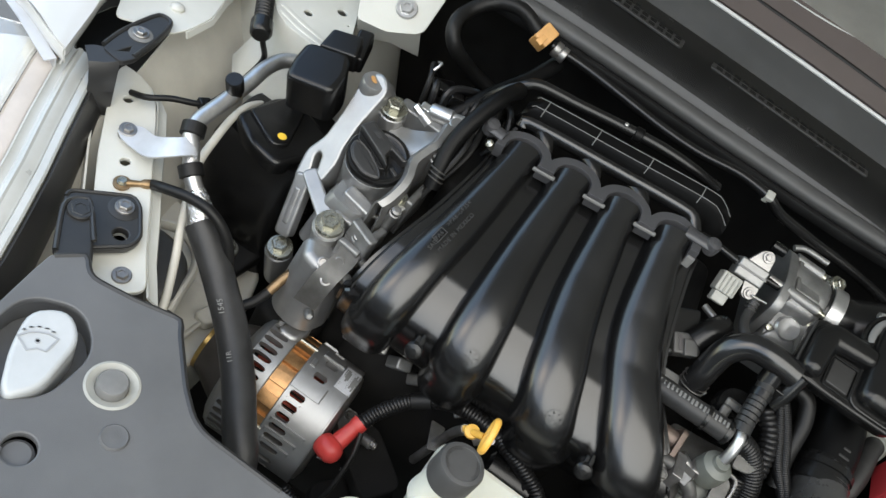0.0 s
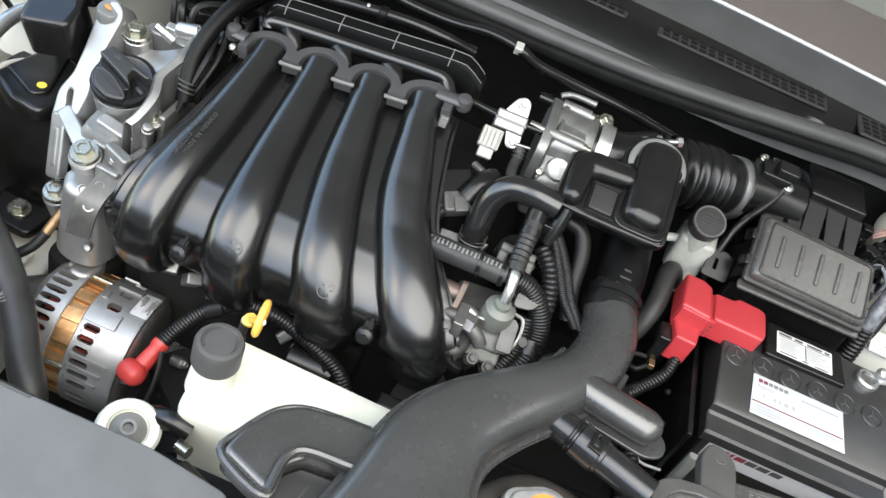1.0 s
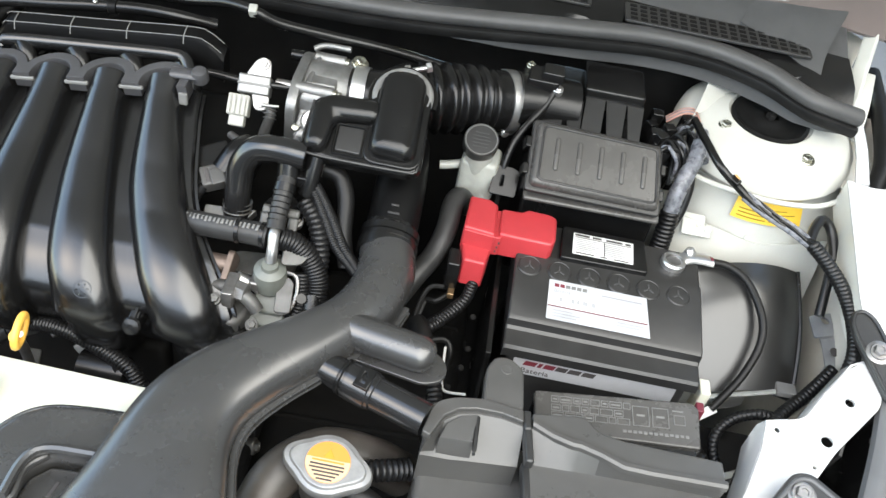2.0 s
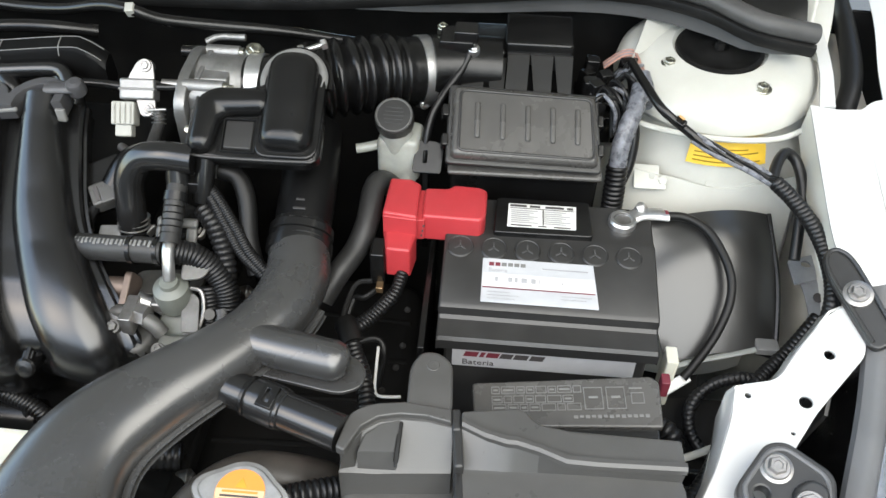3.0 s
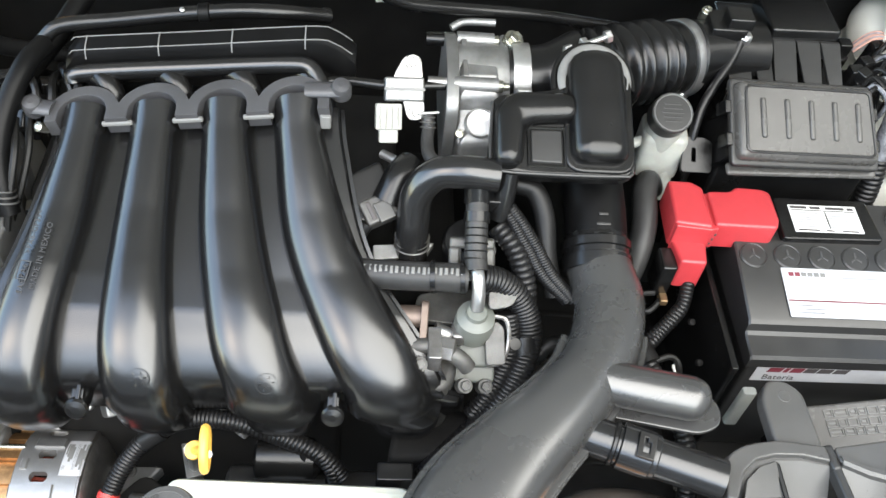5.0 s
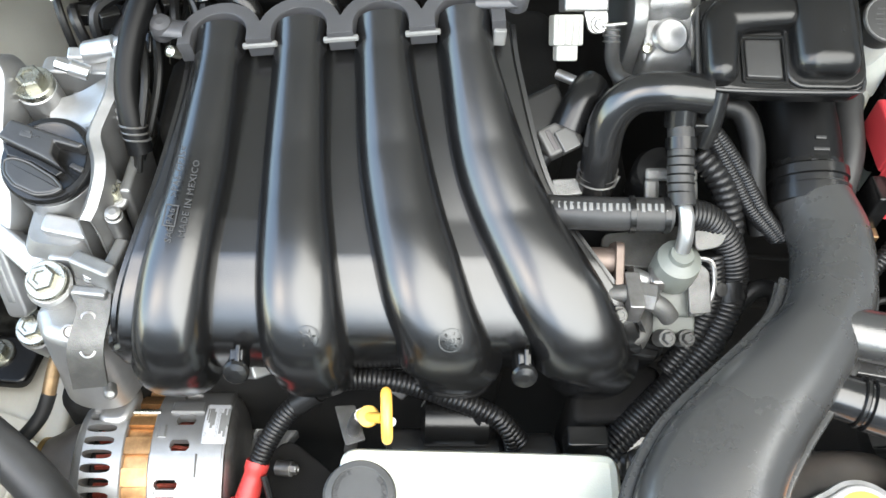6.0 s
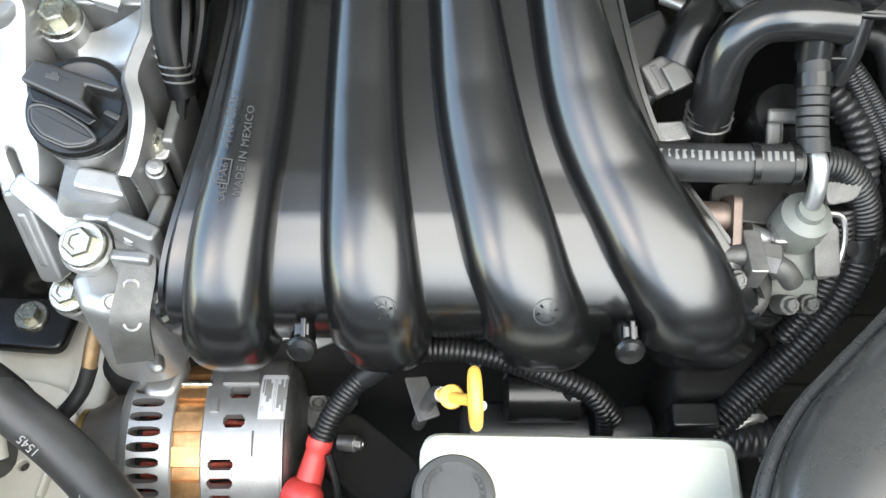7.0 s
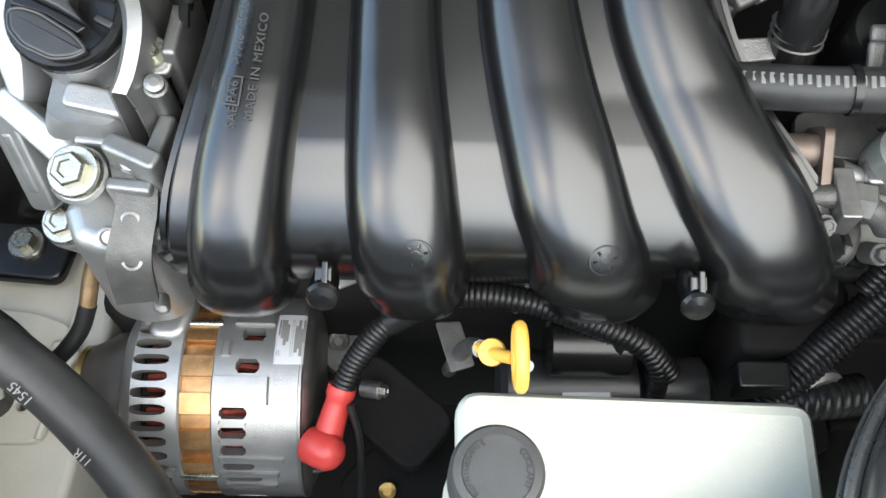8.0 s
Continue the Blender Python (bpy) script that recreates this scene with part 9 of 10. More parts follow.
part("plate", slab([(0.0, 0.0), (0.044, 0.004), (0.052, 0.016), (0.0, 0.014)], 0.010, axes((0.222, 0.552, 0.893), (0, -0.3, 0.95), (1, 0.05, 0)), 0.002, 0.001), M_ALU, pb)
part("rod", tube([(0.226, 0.632, 0.945), (0.240, 0.620, 0.948), (0.255, 0.612, 0.945)], 0.004, 10, 0.004, 4), M_STEEL, pb)
eg = thing("egr_housing", (0.27, 0.47, 0.79), "bare aluminium housing with brown-stained pipe at the manifold end", "engine part")
part("housing", slab([(0.235, 0.455), (0.285, 0.450), (0.295, 0.47), (0.290, 0.50), (0.24, 0.505)], 0.075, pose(0, 0, 0.79), 0.01, 0.006), M_DARKCAST, eg)
for y, z in ((0.505, 0.886), (0.484, 0.874)):
    part("alloy_tube", tube([(0.216, y - 0.002, z), (0.250, y, z), (0.266, y, z)], 0.0095, 18, 0.004, 0), M_TARNISH, eg, "pinkish tarnished alloy tube")
part("tube_flange", slab([(-0.014, -0.026), (0.014, -0.026), (0.014, 0.026), (-0.014, 0.026)], 0.006, axes((0.262, 0.494, 0.879), (1, -0.05, 0), (0, -0.5, 0.87)), 0.006, 0.0015), M_TARNISH, eg)
part("nozzle", tube([(0.274, 0.494, 0.882), (0.288, 0.492, 0.879), (0.298, 0.489, 0.875)], 0.0065, 14, 0.003, 4, radii=[(0, 1.3), (0.5, 1.0), (0.55, 0.7), (1, 0.6)]), M_BRIGHT, eg)
part("back_plate", pierced(rounded([(0.258, 0.510), (0.300, 0.506), (0.322, 0.520), (0.324, 0.545), (0.300, 0.540), (0.262, 0.535)], 0.006), [circle(0.309, 0.527, 0.0035)], 0.004, pose(0, 0, 0.872), 0.001), M_DARKCAST, eg)
part("flange_plate", block((0.268, 0.462, 0.872), (0.279, 0.492, 0.892), 0.002, 0.001), M_STEEL, eg)
part("pipe", tube([(0.250, 0.480, 0.880), (0.272, 0.478, 0.884), (0.292, 0.472, 0.880), (0.302, 0.468, 0.87)], 0.007, 14, 0.004, 5), M_DARKCAST, eg)
part("nut", lathe([(0.010, -0.005), (0.010, 0.006), (0.007, 0.008)], (0.283, 0.477, 0.883), (0.95, -0.2, 0), 6), M_STEEL, eg)
for x, y, z in ((0.262, 0.462, 0.882), (0.30, 0.456, 0.862), (0.318, 0.462, 0.852)):
    bolt(eg, (x, y, z), (0.1, -0.5, 0.85), 0.0045, 0.006, M_DARKCAST, 1.4)
th = thing("thermostat_housing", (0.29, 0.44, 0.74), "dull cast housing low beside the harness", "engine part")
part("casting", slab([(0.24, 0.42), (0.31, 0.425), (0.315, 0.47), (0.25, 0.47)], 0.10, pose(0, 0, 0.70), 0.012, 0.006), M_DARK, th)
part("outlet", lathe([(0.018, -0.02), (0.018, 0.02), (0.014, 0.022)], (0.285, 0.42, 0.77), (0.3, -0.8, 0.4), 20), M_STEEL, th)
part("grey_plug", block((0.232, 0.395, 0.795), (0.262, 0.412, 0.815), 0.003, 0.002), M_BLACK, th)
cl = thing("gearbox_loom", (0.46, 0.45, 0.75), "black corrugated looms dropping beside the battery tray", "wiring harness")
part("loom", ribbed([(0.462, 0.512, 0.840), (0.468, 0.490, 0.838), (0.478, 0.468, 0.836), (0.486, 0.440, 0.832), (0.488, 0.41, 0.82), (0.49, 0.39, 0.80)], 0.0085, 0.005, 0.0013), M_CONDUIT, cl)
part("loom_wrap", tube([(0.455, 0.522, 0.838), (0.460, 0.512, 0.84), (0.466, 0.498, 0.838)], 0.011, 14, 0.004, 4), M_RUBBER, cl)
part("branch", ribbed([(0.466, 0.520, 0.84), (0.482, 0.532, 0.848), (0.498, 0.546, 0.86)], 0.006), M_CONDUIT, cl)
part("side_wire", tube([(0.470, 0.500, 0.84), (0.488, 0.505, 0.84), (0.495, 0.495, 0.83), (0.49, 0.48, 0.80)], 0.003, 8, 0.004, 5), M_RUBBER, cl)
for x, y, z in ((0.512, 0.540, 0.845), (0.512, 0.50, 0.84), (0.508, 0.478, 0.835), (0.498, 0.455, 0.83)):
    part("bright_speck", lathe([(0.003, -0.004), (0.003, 0.0), (0.001, 0.001)], (x, y, z), (0.2, -0.6, 0.8), 10), M_DARK, cl)



# ---- wiring, wing rail and wing at the battery side ----
wr = thing("main_loom", (0.80, 0.68, 0.85), "taped wire loom with bare grey sections across the strut tower", "wiring harness")
part("taped_run", tube([(0.716, 0.768, 0.990), (0.728, 0.730, 0.988), (0.742, 0.700, 0.982), (0.768, 0.690, 0.966), (0.782, 0.684, 0.958)], 0.0046, 12, 0.005, 6), M_BLACK, wr)
rnd = random.Random(11)
for k in range(5):
    o = [0.0030 * math.cos(1.26 * k), 0.0030 * math.sin(1.26 * k)]
    part("bundle_wire", tube([(0.776 + o[0], 0.687 + o[0], 0.961 + o[1]), (0.798 + o[1], 0.676 + o[0], 0.954 + o[0]), (0.830 + o[0], 0.664 + o[1], 0.946 + o[1]), (0.855 + o[1], 0.648 + o[0], 0.941 + o[0])], 0.0028, 8, 0.004, 6), M_WTAPE if k % 2 else M_BLACK, wr)
part("loom_run", ribbed([(0.852, 0.650, 0.942), (0.866, 0.633, 0.937), (0.880, 0.610, 0.930), (0.890, 0.585, 0.920), (0.894, 0.558, 0.910), (0.892, 0.535, 0.90), (0.885, 0.515, 0.88)], 0.0078, 0.0045, 0.0006), M_CONDUIT, wr)
part("branch_loop", tube([(0.850, 0.655, 0.942), (0.858, 0.676, 0.947), (0.868, 0.690, 0.948), (0.880, 0.686, 0.940), (0.886, 0.665, 0.925), (0.884, 0.64, 0.905), (0.88, 0.61, 0.88)], 0.0055, 12, 0.005, 6), M_CONDUIT, wr)
part("loom_clip", block((-0.006, -0.004, -0.004), (0.006, 0.004, 0.006), 0.002, 0.0015, pose(0.760, 0.692, 0.972, 20, 10, -40)), M_BLACK, wr)
part("orange_tag", tube([(0.758, 0.6925, 0.981), (0.763, 0.6895, 0.979)], 0.0012, 8, 0.002, 0), M_ORANGE, wr)
for k in range(6):
    part("copper_wire", tube([(0.735 - 0.001 * k, 0.785, 0.968), (0.726, 0.803 + 0.0015 * k, 0.974 + 0.001 * (k % 3)), (0.712, 0.804 + 0.002 * k, 0.973), (0.694, 0.797 + 0.002 * k, 0.962)], 0.0013, 8, 0.004, 4), (M_PINKWIRE, M_WTAPE, M_PINKWIRE)[k % 3], wr)
part("taped_trunk", tube([(0.733, 0.780, 0.968), (0.737, 0.757, 0.962), (0.734, 0.740, 0.958)], 0.0072, 12, 0.004, 4), M_WTAPE, wr)
wv = thing("battery_loom", (0.71, 0.70, 0.80), "taped battery loom dropping between air cleaner and tower", "wiring harness")
part("taped_drop", tube([(0.728, 0.752, 0.972), (0.724, 0.735, 0.962), (0.716, 0.716, 0.948), (0.711, 0.704, 0.930), (0.710, 0.696, 0.910)], 0.0095, 14, 0.005, 6), M_WTAPE, wv)
part("second_drop", tube([(0.720, 0.730, 0.955), (0.724, 0.715, 0.935), (0.722, 0.702, 0.91), (0.716, 0.692, 0.895)], 0.006, 12, 0.005, 6), M_CONDUIT, wv)
part("ribbed_drop", ribbed([(0.710, 0.697, 0.912), (0.710, 0.688, 0.890), (0.710, 0.682, 0.865), (0.71, 0.68, 0.83)], 0.0115, 0.005, 0.0014), M_CONDUIT, wv)
fb = thing("relay_cluster", (0.70, 0.765, 0.88), "dark cluster of relays and wires behind the air cleaner", "relay")
for k in range(22):
    x, y, z = 0.672 + 0.046 * rnd.random(), 0.725 + 0.075 * rnd.random(), 0.925 + 0.05 * rnd.random()
    part("relay", block((-0.007, -0.006, -0.03), (0.007, 0.006, 0.005), 0.002, 0.0015, pose(x, y, z, 10 * rnd.random(), 10 * rnd.random(), 40 * rnd.random())), M_BLACK, fb)
for k in range(14):
    x, y = 0.672 + 0.003 * k, 0.72 + 0.0055 * k
    part("wire", tube([(x, y, 0.95), (x + 0.01, y + 0.012 * rnd.uniform(-1, 1), 0.975), (x + 0.025, y + 0.02 * rnd.uniform(-1, 1), 0.965), (x + 0.03, y, 0.93)], 0.0022, 8, 0.005, 5), M_WTAPE if k % 4 == 1 else M_CONDUIT, fb)
yl = thing("tower_label", (0.815, 0.72, 0.90), "yellow warning label on the strut tower", "label")
rows = []
for z, r in ((0.9335, 0.1025), (0.922, 0.1078), (0.908, 0.1132)):
    rows.append([(0.8168 + r * math.cos(w), 0.8248 + r * math.sin(w), z) for w in np.linspace(radians(-108), radians(-65), 14)])
part("label_sheet", sheet_between(rows, 0.0006), M_YLABEL, yl)
for i, (za, a0, a1) in enumerate(((0.9245, -98, -76), (0.9205, -105, -84), (0.9205, -82, -70), (0.9165, -105, -78), (0.9125, -105, -88), (0.9125, -86, -69))):
    r = 0.1035 + (0.930 - za) * 0.45 + 0.0012
    part("print_line", sheet_between([[(0.8168 + r * math.cos(w), 0.8248 + r * math.sin(w), za + d) for w in np.linspace(radians(a0), radians(a1), 8)] for d in (0.0008, -0.0008)], 0.0004), M_INKBRN, yl)
wb = thing("tower_tab", (0.747, 0.70, 0.86), "cream painted steel tab with a hole beside the tower", "bracket")
part("tab", pierced(rounded([(-0.016, -0.013), (0.016, -0.013), (0.016, -0.004), (0.009, -0.002), (0.009, 0.013), (-0.016, 0.013)], 0.0012), [circle(0.002, 0.0, 0.0035)], 0.002, axes((0.747, 0.706, 0.892), (0, -0.45, 0.89), (1, 0, 0))), M_PAINT, wb)
part("tab_nut", lathe([(0.005, -0.002), (0.005, 0.003), (0.003, 0.004)], (0.760, 0.702, 0.892), (0, -0.45, 0.89), 6), M_PAINT, wb)
wm = thing("tower_web", (0.80, 0.70, 0.70), "cream painted pressed web below the strut tower", "body panel")
part("web", sheet_between(grid_surface([[(0.715, 0.715, 0.90), (0.77, 0.705, 0.895), (0.83, 0.705, 0.885), (0.90, 0.715, 0.90)], [(0.715, 0.695, 0.85), (0.77, 0.688, 0.85), (0.83, 0.688, 0.84), (0.90, 0.70, 0.85)], [(0.715, 0.67, 0.76), (0.77, 0.665, 0.76), (0.83, 0.665, 0.76), (0.90, 0.68, 0.76)]], 6, 6), 0.002), M_PAINT, wm)
part("press_step", sheet_between(grid_surface([[(0.806, 0.7085, 0.890), (0.830, 0.7085, 0.888), (0.862, 0.711, 0.890)], [(0.802, 0.6960, 0.862), (0.828, 0.6945, 0.858), (0.862, 0.698, 0.862)], [(0.798, 0.6835, 0.825), (0.826, 0.682, 0.82), (0.862, 0.686, 0.825)]], 5, 5), 0.004), M_PAINT, wm)
part("tower_seam", tube([(0.705, 0.78, 0.945), (0.710, 0.752, 0.945), (0.728, 0.728, 0.945), (0.765, 0.716, 0.944), (0.815, 0.711, 0.943), (0.865, 0.716, 0.944), (0.90, 0.735, 0.947)], 0.003, 8, 0.01, 6), M_PAINT, wm)
tw = thing("tower_wall", (0.78, 0.90, 0.90), "cream painted panel behind the strut tower", "body panel")
part("panel", sheet_between(grid_surface([[(0.722, 0.800, 0.975), (0.745, 0.87, 1.0), (0.762, 0.915, 1.02)], [(0.80, 0.87, 0.975), (0.82, 0.90, 1.0), (0.84, 0.92, 1.02)], [(0.93, 0.83, 0.965), (0.94, 0.87, 0.99), (0.95, 0.92, 1.01)]], 5, 5), 0.002), M_PAINT, tw)

rr = thing("wing_rail", (0.85, 0.43, 0.84), "white painted wing rail plate with round holes", "body panel", "wing rails")
MRR = axes((0.85, 0.435, 0.8865), (-0.10, -0.22, 0.97), (1, 0, 0))
lr = lambda x, y, *r: (x - 0.85, (y - 0.435) * 1.02, *r)
oR = rounded([lr(*v) for v in ((0.912, 0.530, 0.02), (0.882, 0.516, 0.02), (0.852, 0.480, 0.02), (0.832, 0.452, 0.01), (0.797, 0.446), (0.792, 0.418), (0.776, 0.375), (0.745, 0.315), (0.73, 0.27), (0.79, 0.27), (0.815, 0.362), (0.858, 0.425), (0.905, 0.478))], 0.008)
part("rail_plate", pierced(oR, [circle(*lr(0.8515, 0.434), 0.0065), circle(*lr(0.8765, 0.477), 0.0055), circle(*lr(0.806, 0.438), 0.0035), circle(*lr(0.838, 0.407), 0.0026)], 0.0025, MRR, 0.001), M_WHITE, rr)
eR = [(0.912, 0.532), (0.882, 0.518), (0.852, 0.482), (0.832, 0.454), (0.797, 0.448), (0.790, 0.418), (0.774, 0.375), (0.743, 0.315), (0.728, 0.27)]
zR = lambda x, y: 0.8865 + 0.103 * (x - 0.85) + 0.227 * (y - 0.435)
part("rail_flange", sheet_between([[(x, y, zR(x, y) + 0.001) for x, y in eR], [(x - 0.004, y + 0.003, zR(x, y) - 0.012) for x, y in eR], [(x - 0.004, y + 0.003, zR(x, y) - 0.05) for x, y in eR]], 0.002), M_WHITE, rr)
part("stud", lathe([(0.002, -0.004), (0.002, 0.006), (0.001, 0.007)], (0.800, 0.452, 0.872), (0, -0.2, 1), 10), M_STEEL, rr)
lbr = thing("lamp_bracket", (0.81, 0.35, 0.87), "dark grey headlamp bracket with two flanged bolts", "bracket", "headlamp brackets")
MLR = axes((0.812, 0.350, 0.8825), (-0.1, -0.22, 0.97), (1, 0, 0))
part("bracket_plate", pierced(rounded([(-0.030, -0.002), (-0.004, 0.034), (0.010, 0.036), (0.042, 0.012), (0.036, -0.040), (-0.010, -0.042), (-0.024, -0.020)], 0.008), [circle(-0.012, -0.004, 0.0075)], 0.010, MLR, 0.0018), M_SATIN, lbr)
part("bracket_rim", tube([MLR @ Vector((x, y, 0.0115)) for x, y in rounded([(-0.026, -0.001), (-0.003, 0.030), (0.009, 0.032), (0.038, 0.010), (0.033, -0.036), (-0.008, -0.038), (-0.021, -0.018)], 0.008, 4)] + [MLR @ Vector((-0.024, 0.002, 0.0115))], 0.002, 8, 0.004, 0), M_GREY, lbr)
part("lug_pad", slab([(0.008, -0.036), (0.036, -0.036), (0.036, 0.002), (0.024, 0.008), (0.010, 0.0)], 0.009, MLR @ pose(0, 0, 0.008), 0.010, 0.003), M_SATIN, lbr)
zl = MLR.to_3x3() @ Vector((0, 0, 1))
part("washer_face", lathe([(0.0125, 0), (0.0125, 0.0015), (0.010, 0.0025), (0.006, 0.0025)], MLR @ Vector((0.001, 0.016, 0.0105)), zl, 24), M_STEEL, lbr)
bolt(lbr, MLR @ Vector((0.001, 0.016, 0.013)), zl, 0.0072, 0.006, M_STEEL, 1.4)
bolt(lbr, MLR @ Vector((0.020, -0.014, 0.017)), zl, 0.0085, 0.006, M_STEEL, 1.35)
hr2 = thing("headlamp", (0.92, 0.42, 0.76), "headlamp unit with a dark grey housing edge beside the wing rail", "headlamp", "pair of headlamps")
EH = [(0.935, 0.560, 0.925), (0.925, 0.510, 0.905), (0.905, 0.43, 0.885), (0.875, 0.34, 0.865), (0.85, 0.25, 0.85)]
part("housing_edge", tube(EH, 0.013, 10, 0.01, 6, 0.7), M_GREY, hr2)
part("housing", sheet_between([[(x, y, z) for x, y, z in EH], [(x - 0.02, y + 0.01, z - 0.06) for x, y, z in EH], [(x - 0.03, y + 0.01, z - 0.14) for x, y, z in EH]], 0.003), M_BLACK, hr2)
part("lens", sheet_between(grid_surface([[(x + 0.010, y - 0.005, z + 0.004) for x, y, z in EH], [(x + 0.05, y - 0.03, z - 0.004) for x, y, z in EH], [(x + 0.12, y - 0.08, z - 0.06) for x, y, z in EH]], 5, 4), 0.003), M_LENS, hr2)
part("reflector", sheet_between(grid_surface([[(x + 0.012, y - 0.008, z - 0.02) for x, y, z in EH], [(x + 0.05, y - 0.034, z - 0.05) for x, y, z in EH], [(x + 0.10, y - 0.08, z - 0.11) for x, y, z in EH]], 4, 4), 0.002), M_CHROME, hr2)
part("fin", sheet_between([[(0.895, 0.50, 0.885), (0.875, 0.44, 0.865)], [(0.885, 0.50, 0.83), (0.865, 0.44, 0.815)]], 0.003), M_SATIN, hr2)
ws = thing("wing_stay", (0.91, 0.52, 0.90), "dark grey steel wing stay with a bolt", "bracket", "wing stays")
MSR = axes((0.903, 0.530, 0.921), (-0.2, -0.3, 0.93), (-0.28, 1, 0))
part("stay_plate", slab([(-0.052, -0.016), (0.02, -0.015), (0.040, -0.010), (0.046, 0.0), (0.040, 0.010), (0.02, 0.015), (-0.056, 0.012)], 0.006, MSR, 0.010, 0.002), M_SATIN, ws)
part("stay_bead", tube([MSR @ Vector(v) for v in ((-0.048, 0.009, 0.007), (0.02, 0.012, 0.007), (0.038, 0.007, 0.007), (0.042, 0.0, 0.007), (0.038, -0.007, 0.007), (0.02, -0.012, 0.007), (-0.046, -0.012, 0.007))], 0.002, 8, 0.004, 5), M_SATIN, ws)
zs = MSR.to_3x3() @ Vector((0, 0, 1))
part("stay_pad", lathe([(0.0125, 0), (0.0125, 0.003), (0.010, 0.004), (0.002, 0.004)], MSR @ Vector((-0.004, 0, 0.006)), zs, 22), M_STEEL, ws)
bolt(ws, MSR @ Vector((-0.004, 0, 0.010)), zs, 0.0065, 0.006, M_STEEL, 1.4)
fr = thing("front_wing", (0.98, 0.6, 0.90), "white painted front wing beside the battery", "car wing", "pair of front wings")
part("inner_channel", sheet_between(grid_surface([[(0.893, 0.735, 0.972), (0.889, 0.64, 0.955), (0.892, 0.575, 0.935), (0.905, 0.54, 0.92)], [(0.918, 0.730, 0.972), (0.916, 0.64, 0.956), (0.918, 0.575, 0.938), (0.925, 0.54, 0.922)],
                                                  [(0.940, 0.728, 0.975), (0.938, 0.64, 0.962), (0.938, 0.575, 0.946), (0.940, 0.54, 0.93)]], 5, 6), 0.003), M_WHITE, fr)
part("channel_wall", sheet_between(grid_surface([[(0.893, 0.735, 0.972), (0.889, 0.64, 0.955), (0.892, 0.575, 0.935), (0.905, 0.54, 0.92)], [(0.891, 0.733, 0.94), (0.887, 0.64, 0.92), (0.890, 0.575, 0.90), (0.903, 0.54, 0.89)]], 4, 6), 0.002), M_PAINT, fr)
part("channel_tab", sheet_between(grid_surface([[(0.917, 0.875, 0.985), (0.915, 0.80, 0.975), (0.903, 0.735, 0.970)], [(0.930, 0.870, 0.985), (0.928, 0.80, 0.976), (0.918, 0.735, 0.972)]], 4, 5), 0.003), M_WHITE, fr)
part("wing_skin", sheet_between(grid_surface([[(0.940, 0.728, 0.975), (0.938, 0.64, 0.964), (0.938, 0.575, 0.948), (0.940, 0.50, 0.92), (0.93, 0.40, 0.89)], [(0.960, 0.735, 0.984), (0.956, 0.64, 0.974), (0.955, 0.575, 0.958), (0.955, 0.49, 0.925), (0.94, 0.39, 0.89)],
                                              [(1.02, 0.735, 0.985), (1.02, 0.64, 0.975), (1.02, 0.575, 0.955), (1.01, 0.47, 0.915), (0.99, 0.37, 0.87)], [(1.10, 0.735, 0.93), (1.10, 0.64, 0.92), (1.10, 0.575, 0.90), (1.09, 0.45, 0.86), (1.06, 0.35, 0.80)]], 5, 5), 0.002), M_WHITE, fr)
part("wing_rear", sheet_between(grid_surface([[(0.985, 0.95, 1.01), (0.978, 0.86, 1.0), (0.965, 0.78, 0.99), (0.960, 0.735, 0.984)], [(1.03, 0.95, 1.015), (1.03, 0.86, 1.005), (1.02, 0.78, 0.993), (1.02, 0.735, 0.985)], [(1.11, 0.95, 0.96), (1.11, 0.86, 0.95), (1.10, 0.78, 0.94), (1.10, 0.735, 0.93)]], 5, 5), 0.002), M_WHITE, fr)
part("channel_floor", sheet_between(grid_surface([[(0.90, 0.74, 0.950), (0.905, 0.82, 0.955), (0.91, 0.96, 0.965)], [(0.965, 0.74, 0.950), (0.968, 0.82, 0.955), (0.98, 0.96, 0.965)]], 5, 5), 0.002), M_DULLPAINT, fr)
part("dark_seal", tube([(0.958, 0.95, 0.995), (0.955, 0.86, 0.985), (0.948, 0.79, 0.972), (0.935, 0.75, 0.955)], 0.011, 12, 0.01, 6), M_RUBBER, fr)
for y in (0.66, 0.62, 0.59):
    part("spot_weld", lathe([(0.004, 0), (0.003, -0.0006), (0.001, -0.0008)], (0.925, y, 0.9555 + 0.3 * (y - 0.64)), (0, -0.25, 1), 12), M_PAINT, fr)
bolt(fr, (0.908, 0.60, 0.946), (-0.1, -0.3, 0.95), 0.004, 0.003, M_WHITE, 1.5)
hg = thing("body_hinge", (0.90, 0.92, 0.97), "grey painted bonnet hinge by the cowl corner", "hinge")
part("hinge_leaf", beam((0.868, 0.84, 1.005), (0.915, 0.955, 1.03), 0.03, 0.008, (0.1, -0.3, 0.95)), M_DULLPAINT, hg)
part("hinge_arm", beam((0.895, 0.83, 1.012), (0.945, 0.95, 1.045), 0.018, 0.006, (-0.6, -0.2, 0.75)), M_PAINT, hg)
bolt(hg, (0.885, 0.875, 1.018), (0.1, -0.3, 0.95), 0.006, 0.006, M_STEEL, 1.4)
cc = thing("cowl_corner", (0.85, 0.92, 1.02), "grey plastic cowl corner piece", "cowl")
part("corner", sheet_between(grid_surface([[(0.76, 0.90, 1.05), (0.80, 0.87, 1.045), (0.85, 0.83, 1.035)], [(0.78, 0.95, 1.065), (0.82, 0.92, 1.06), (0.86, 0.87, 1.05)], [(0.82, 1.02, 1.09), (0.86, 0.99, 1.08), (0.89, 0.94, 1.07)]], 5, 5), 0.003), M_COWL, cc)
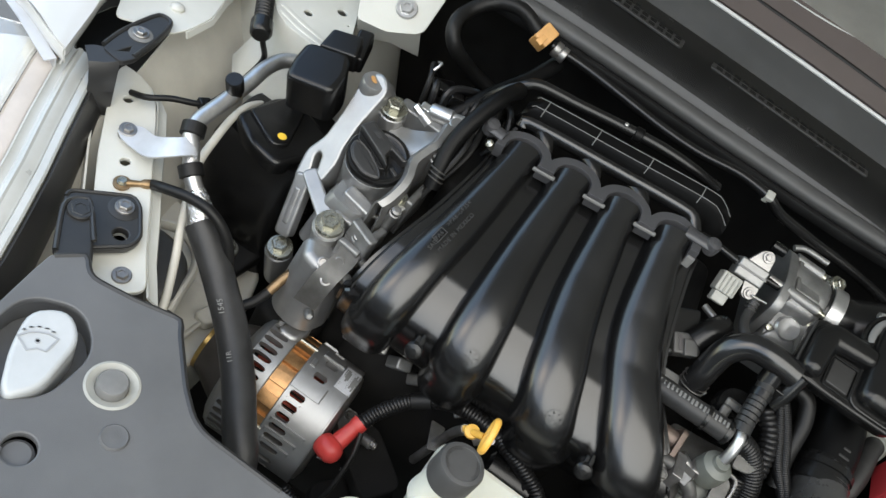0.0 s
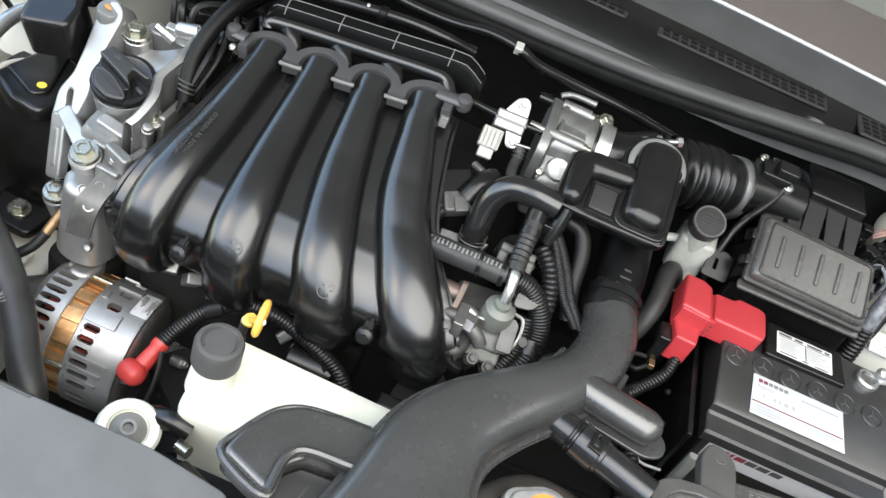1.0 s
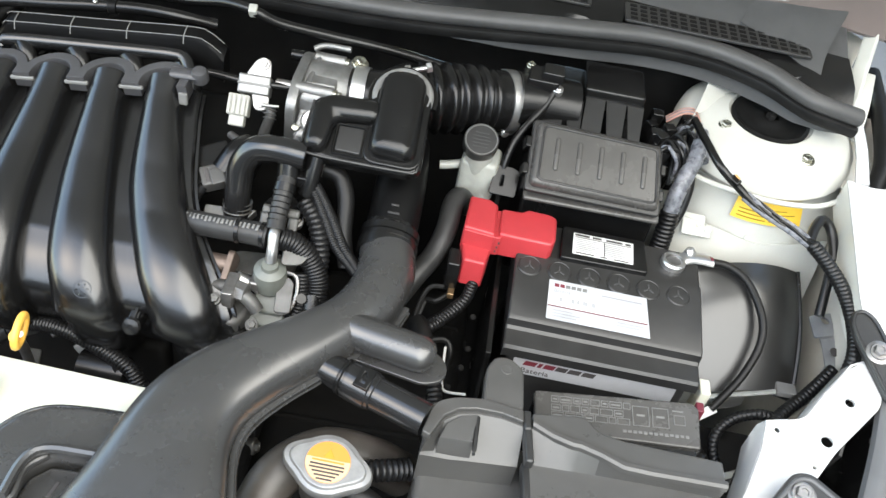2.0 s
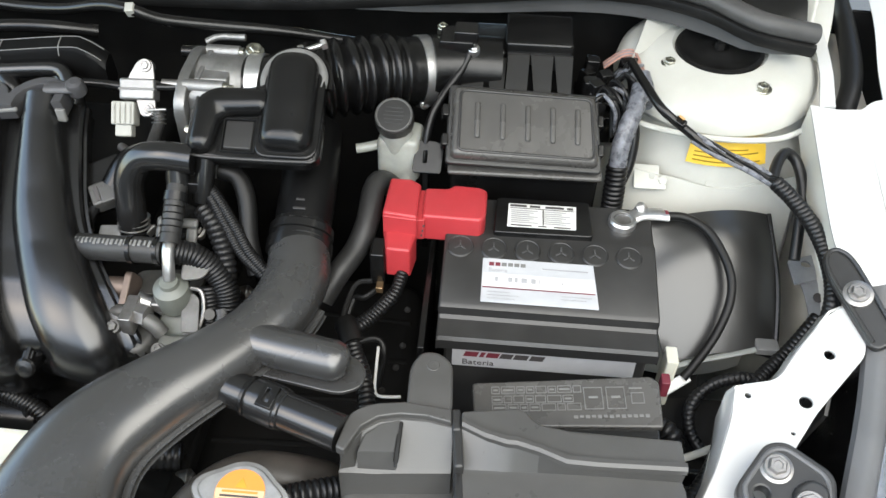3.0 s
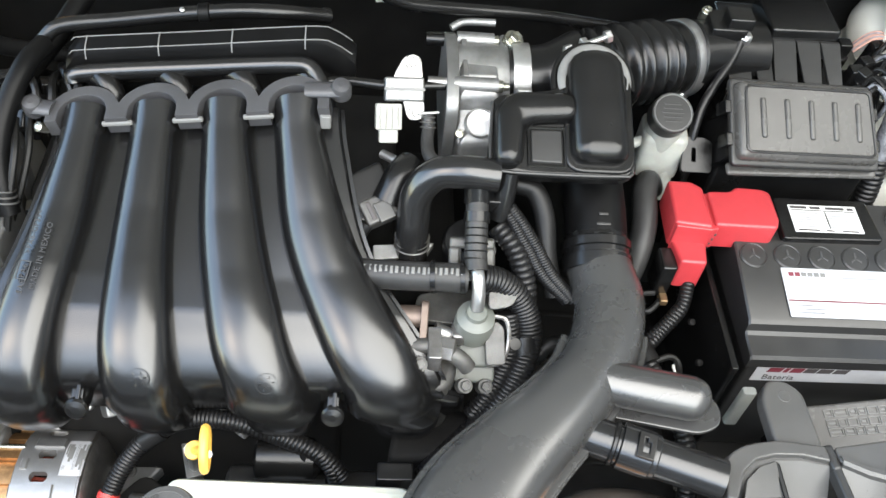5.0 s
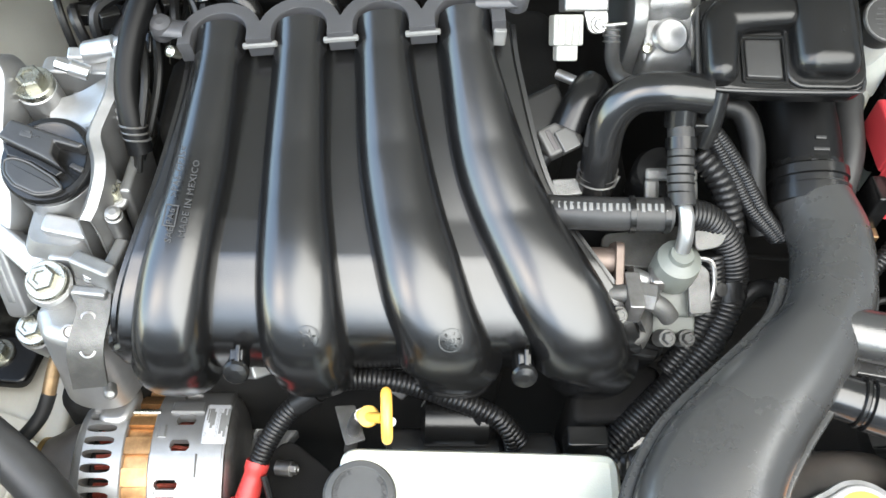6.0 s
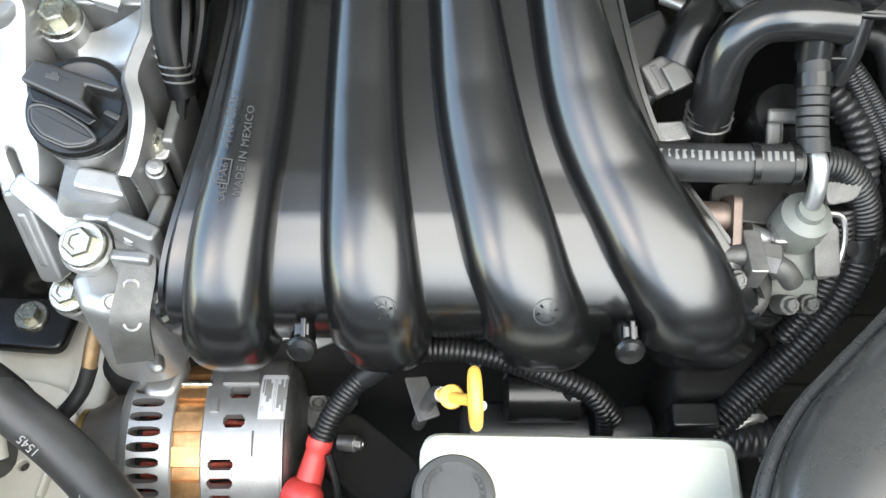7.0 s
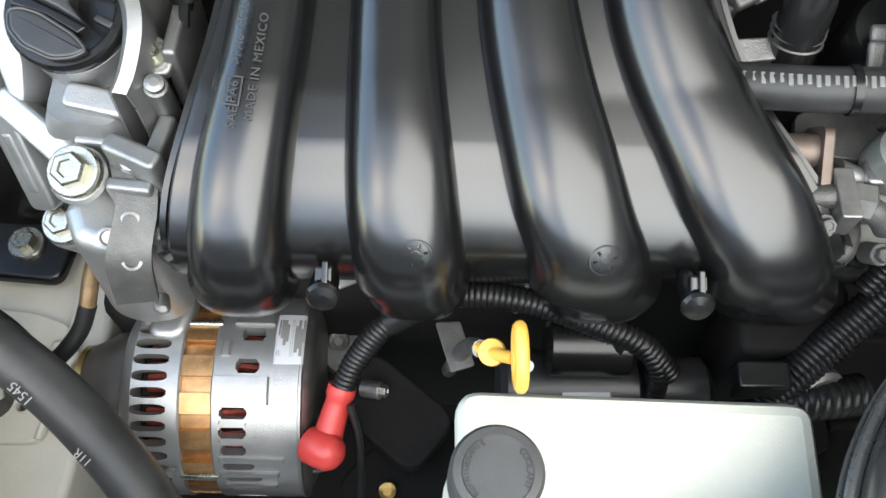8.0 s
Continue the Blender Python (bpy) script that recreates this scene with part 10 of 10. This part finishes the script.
vbk = thing("loom_bracket", (0.89, 0.60, 0.78), "light grey steel loom bracket with a hole beside the splash panel", "bracket")
part("top_tab", pierced(rounded([(0.889, 0.641), (0.917, 0.653), (0.913, 0.618), (0.890, 0.610)], 0.003), [circle(0.907, 0.639, 0.0055)], 0.002, pose(0, 0, 0.846), 0.0005), M_ZINCTAB, vbk)
part("post", sheet_between([[(0.896, 0.622, 0.847), (0.914, 0.624, 0.847)], [(0.900, 0.600, 0.842), (0.916, 0.602, 0.842)], [(0.902, 0.580, 0.835), (0.917, 0.584, 0.835)], [(0.902, 0.576, 0.77), (0.917, 0.580, 0.77)]], 0.002), M_ZINCTAB, vbk)
part("post_hole", lathe([(0.005, 0.0), (0.005, 0.0008), (0.001, 0.0008)], (0.912, 0.598, 0.8425), (0.1, -0.35, 0.93), 16), M_INK, vbk)
sl = thing("cable_strap", (0.82, 0.54, 0.79), "light grey cable strap across the splash panel foot", "cable")
part("strap", tube([(0.768, 0.525, 0.808), (0.790, 0.531, 0.812), (0.832, 0.543, 0.814), (0.868, 0.555, 0.816)], 0.003, 10, 0.004, 4, 0.6), M_LGREY, sl)
part("strap_head", block((0.850, 0.545, 0.812), (0.872, 0.560, 0.820), 0.003, 0.001), M_MGREY, sl)
part("post", block((0.757, 0.508, 0.76), (0.768, 0.528, 0.835), 0.002, 0.001), M_MILK, sl, "cream plastic post")
lh = thing("lamp_harness", (0.80, 0.46, 0.74), "black taped headlamp harness under the wing rail", "wiring harness")
part("long_run", ribbed([(0.905, 0.57, 0.845), (0.88, 0.545, 0.825), (0.855, 0.522, 0.815), (0.832, 0.495, 0.812), (0.818, 0.470, 0.812), (0.80, 0.435, 0.815), (0.785, 0.405, 0.815), (0.765, 0.375, 0.812), (0.745, 0.335, 0.80), (0.73, 0.28, 0.79)], 0.0072, 0.005, 0.0007), M_CONDUIT, lh)
part("loop", ribbed([(0.848, 0.515, 0.812), (0.825, 0.512, 0.815), (0.802, 0.506, 0.808), (0.786, 0.492, 0.798), (0.782, 0.472, 0.79), (0.79, 0.452, 0.785), (0.81, 0.445, 0.78)], 0.006, 0.005, 0.0007), M_CONDUIT, lh)
part("hose_end", ribbed([(0.752, 0.462, 0.80), (0.762, 0.452, 0.80), (0.766, 0.44, 0.79)], 0.010, 0.006, 0.002), M_CONDUIT, lh)
part("white_pipe", tube([(0.755, 0.425, 0.795), (0.78, 0.435, 0.797), (0.805, 0.446, 0.80)], 0.0035, 10, 0.005, 4), M_DULLPAINT, lh)
part("red_plug", block((0.748, 0.478, 0.822), (0.756, 0.490, 0.842), 0.002, 0.001), M_INKRED, lh, "dark red plug")
part("dark_tray", block((0.75, 0.36, 0.755), (0.88, 0.52, 0.77), 0.006, 0.003), M_DARK, lh)
for k in range(3):
    part("tray_rib", block((0.755, 0.385 + 0.018 * k, 0.77), (0.83, 0.390 + 0.018 * k, 0.79), 0.001, 0.001), M_BLACK, lh)
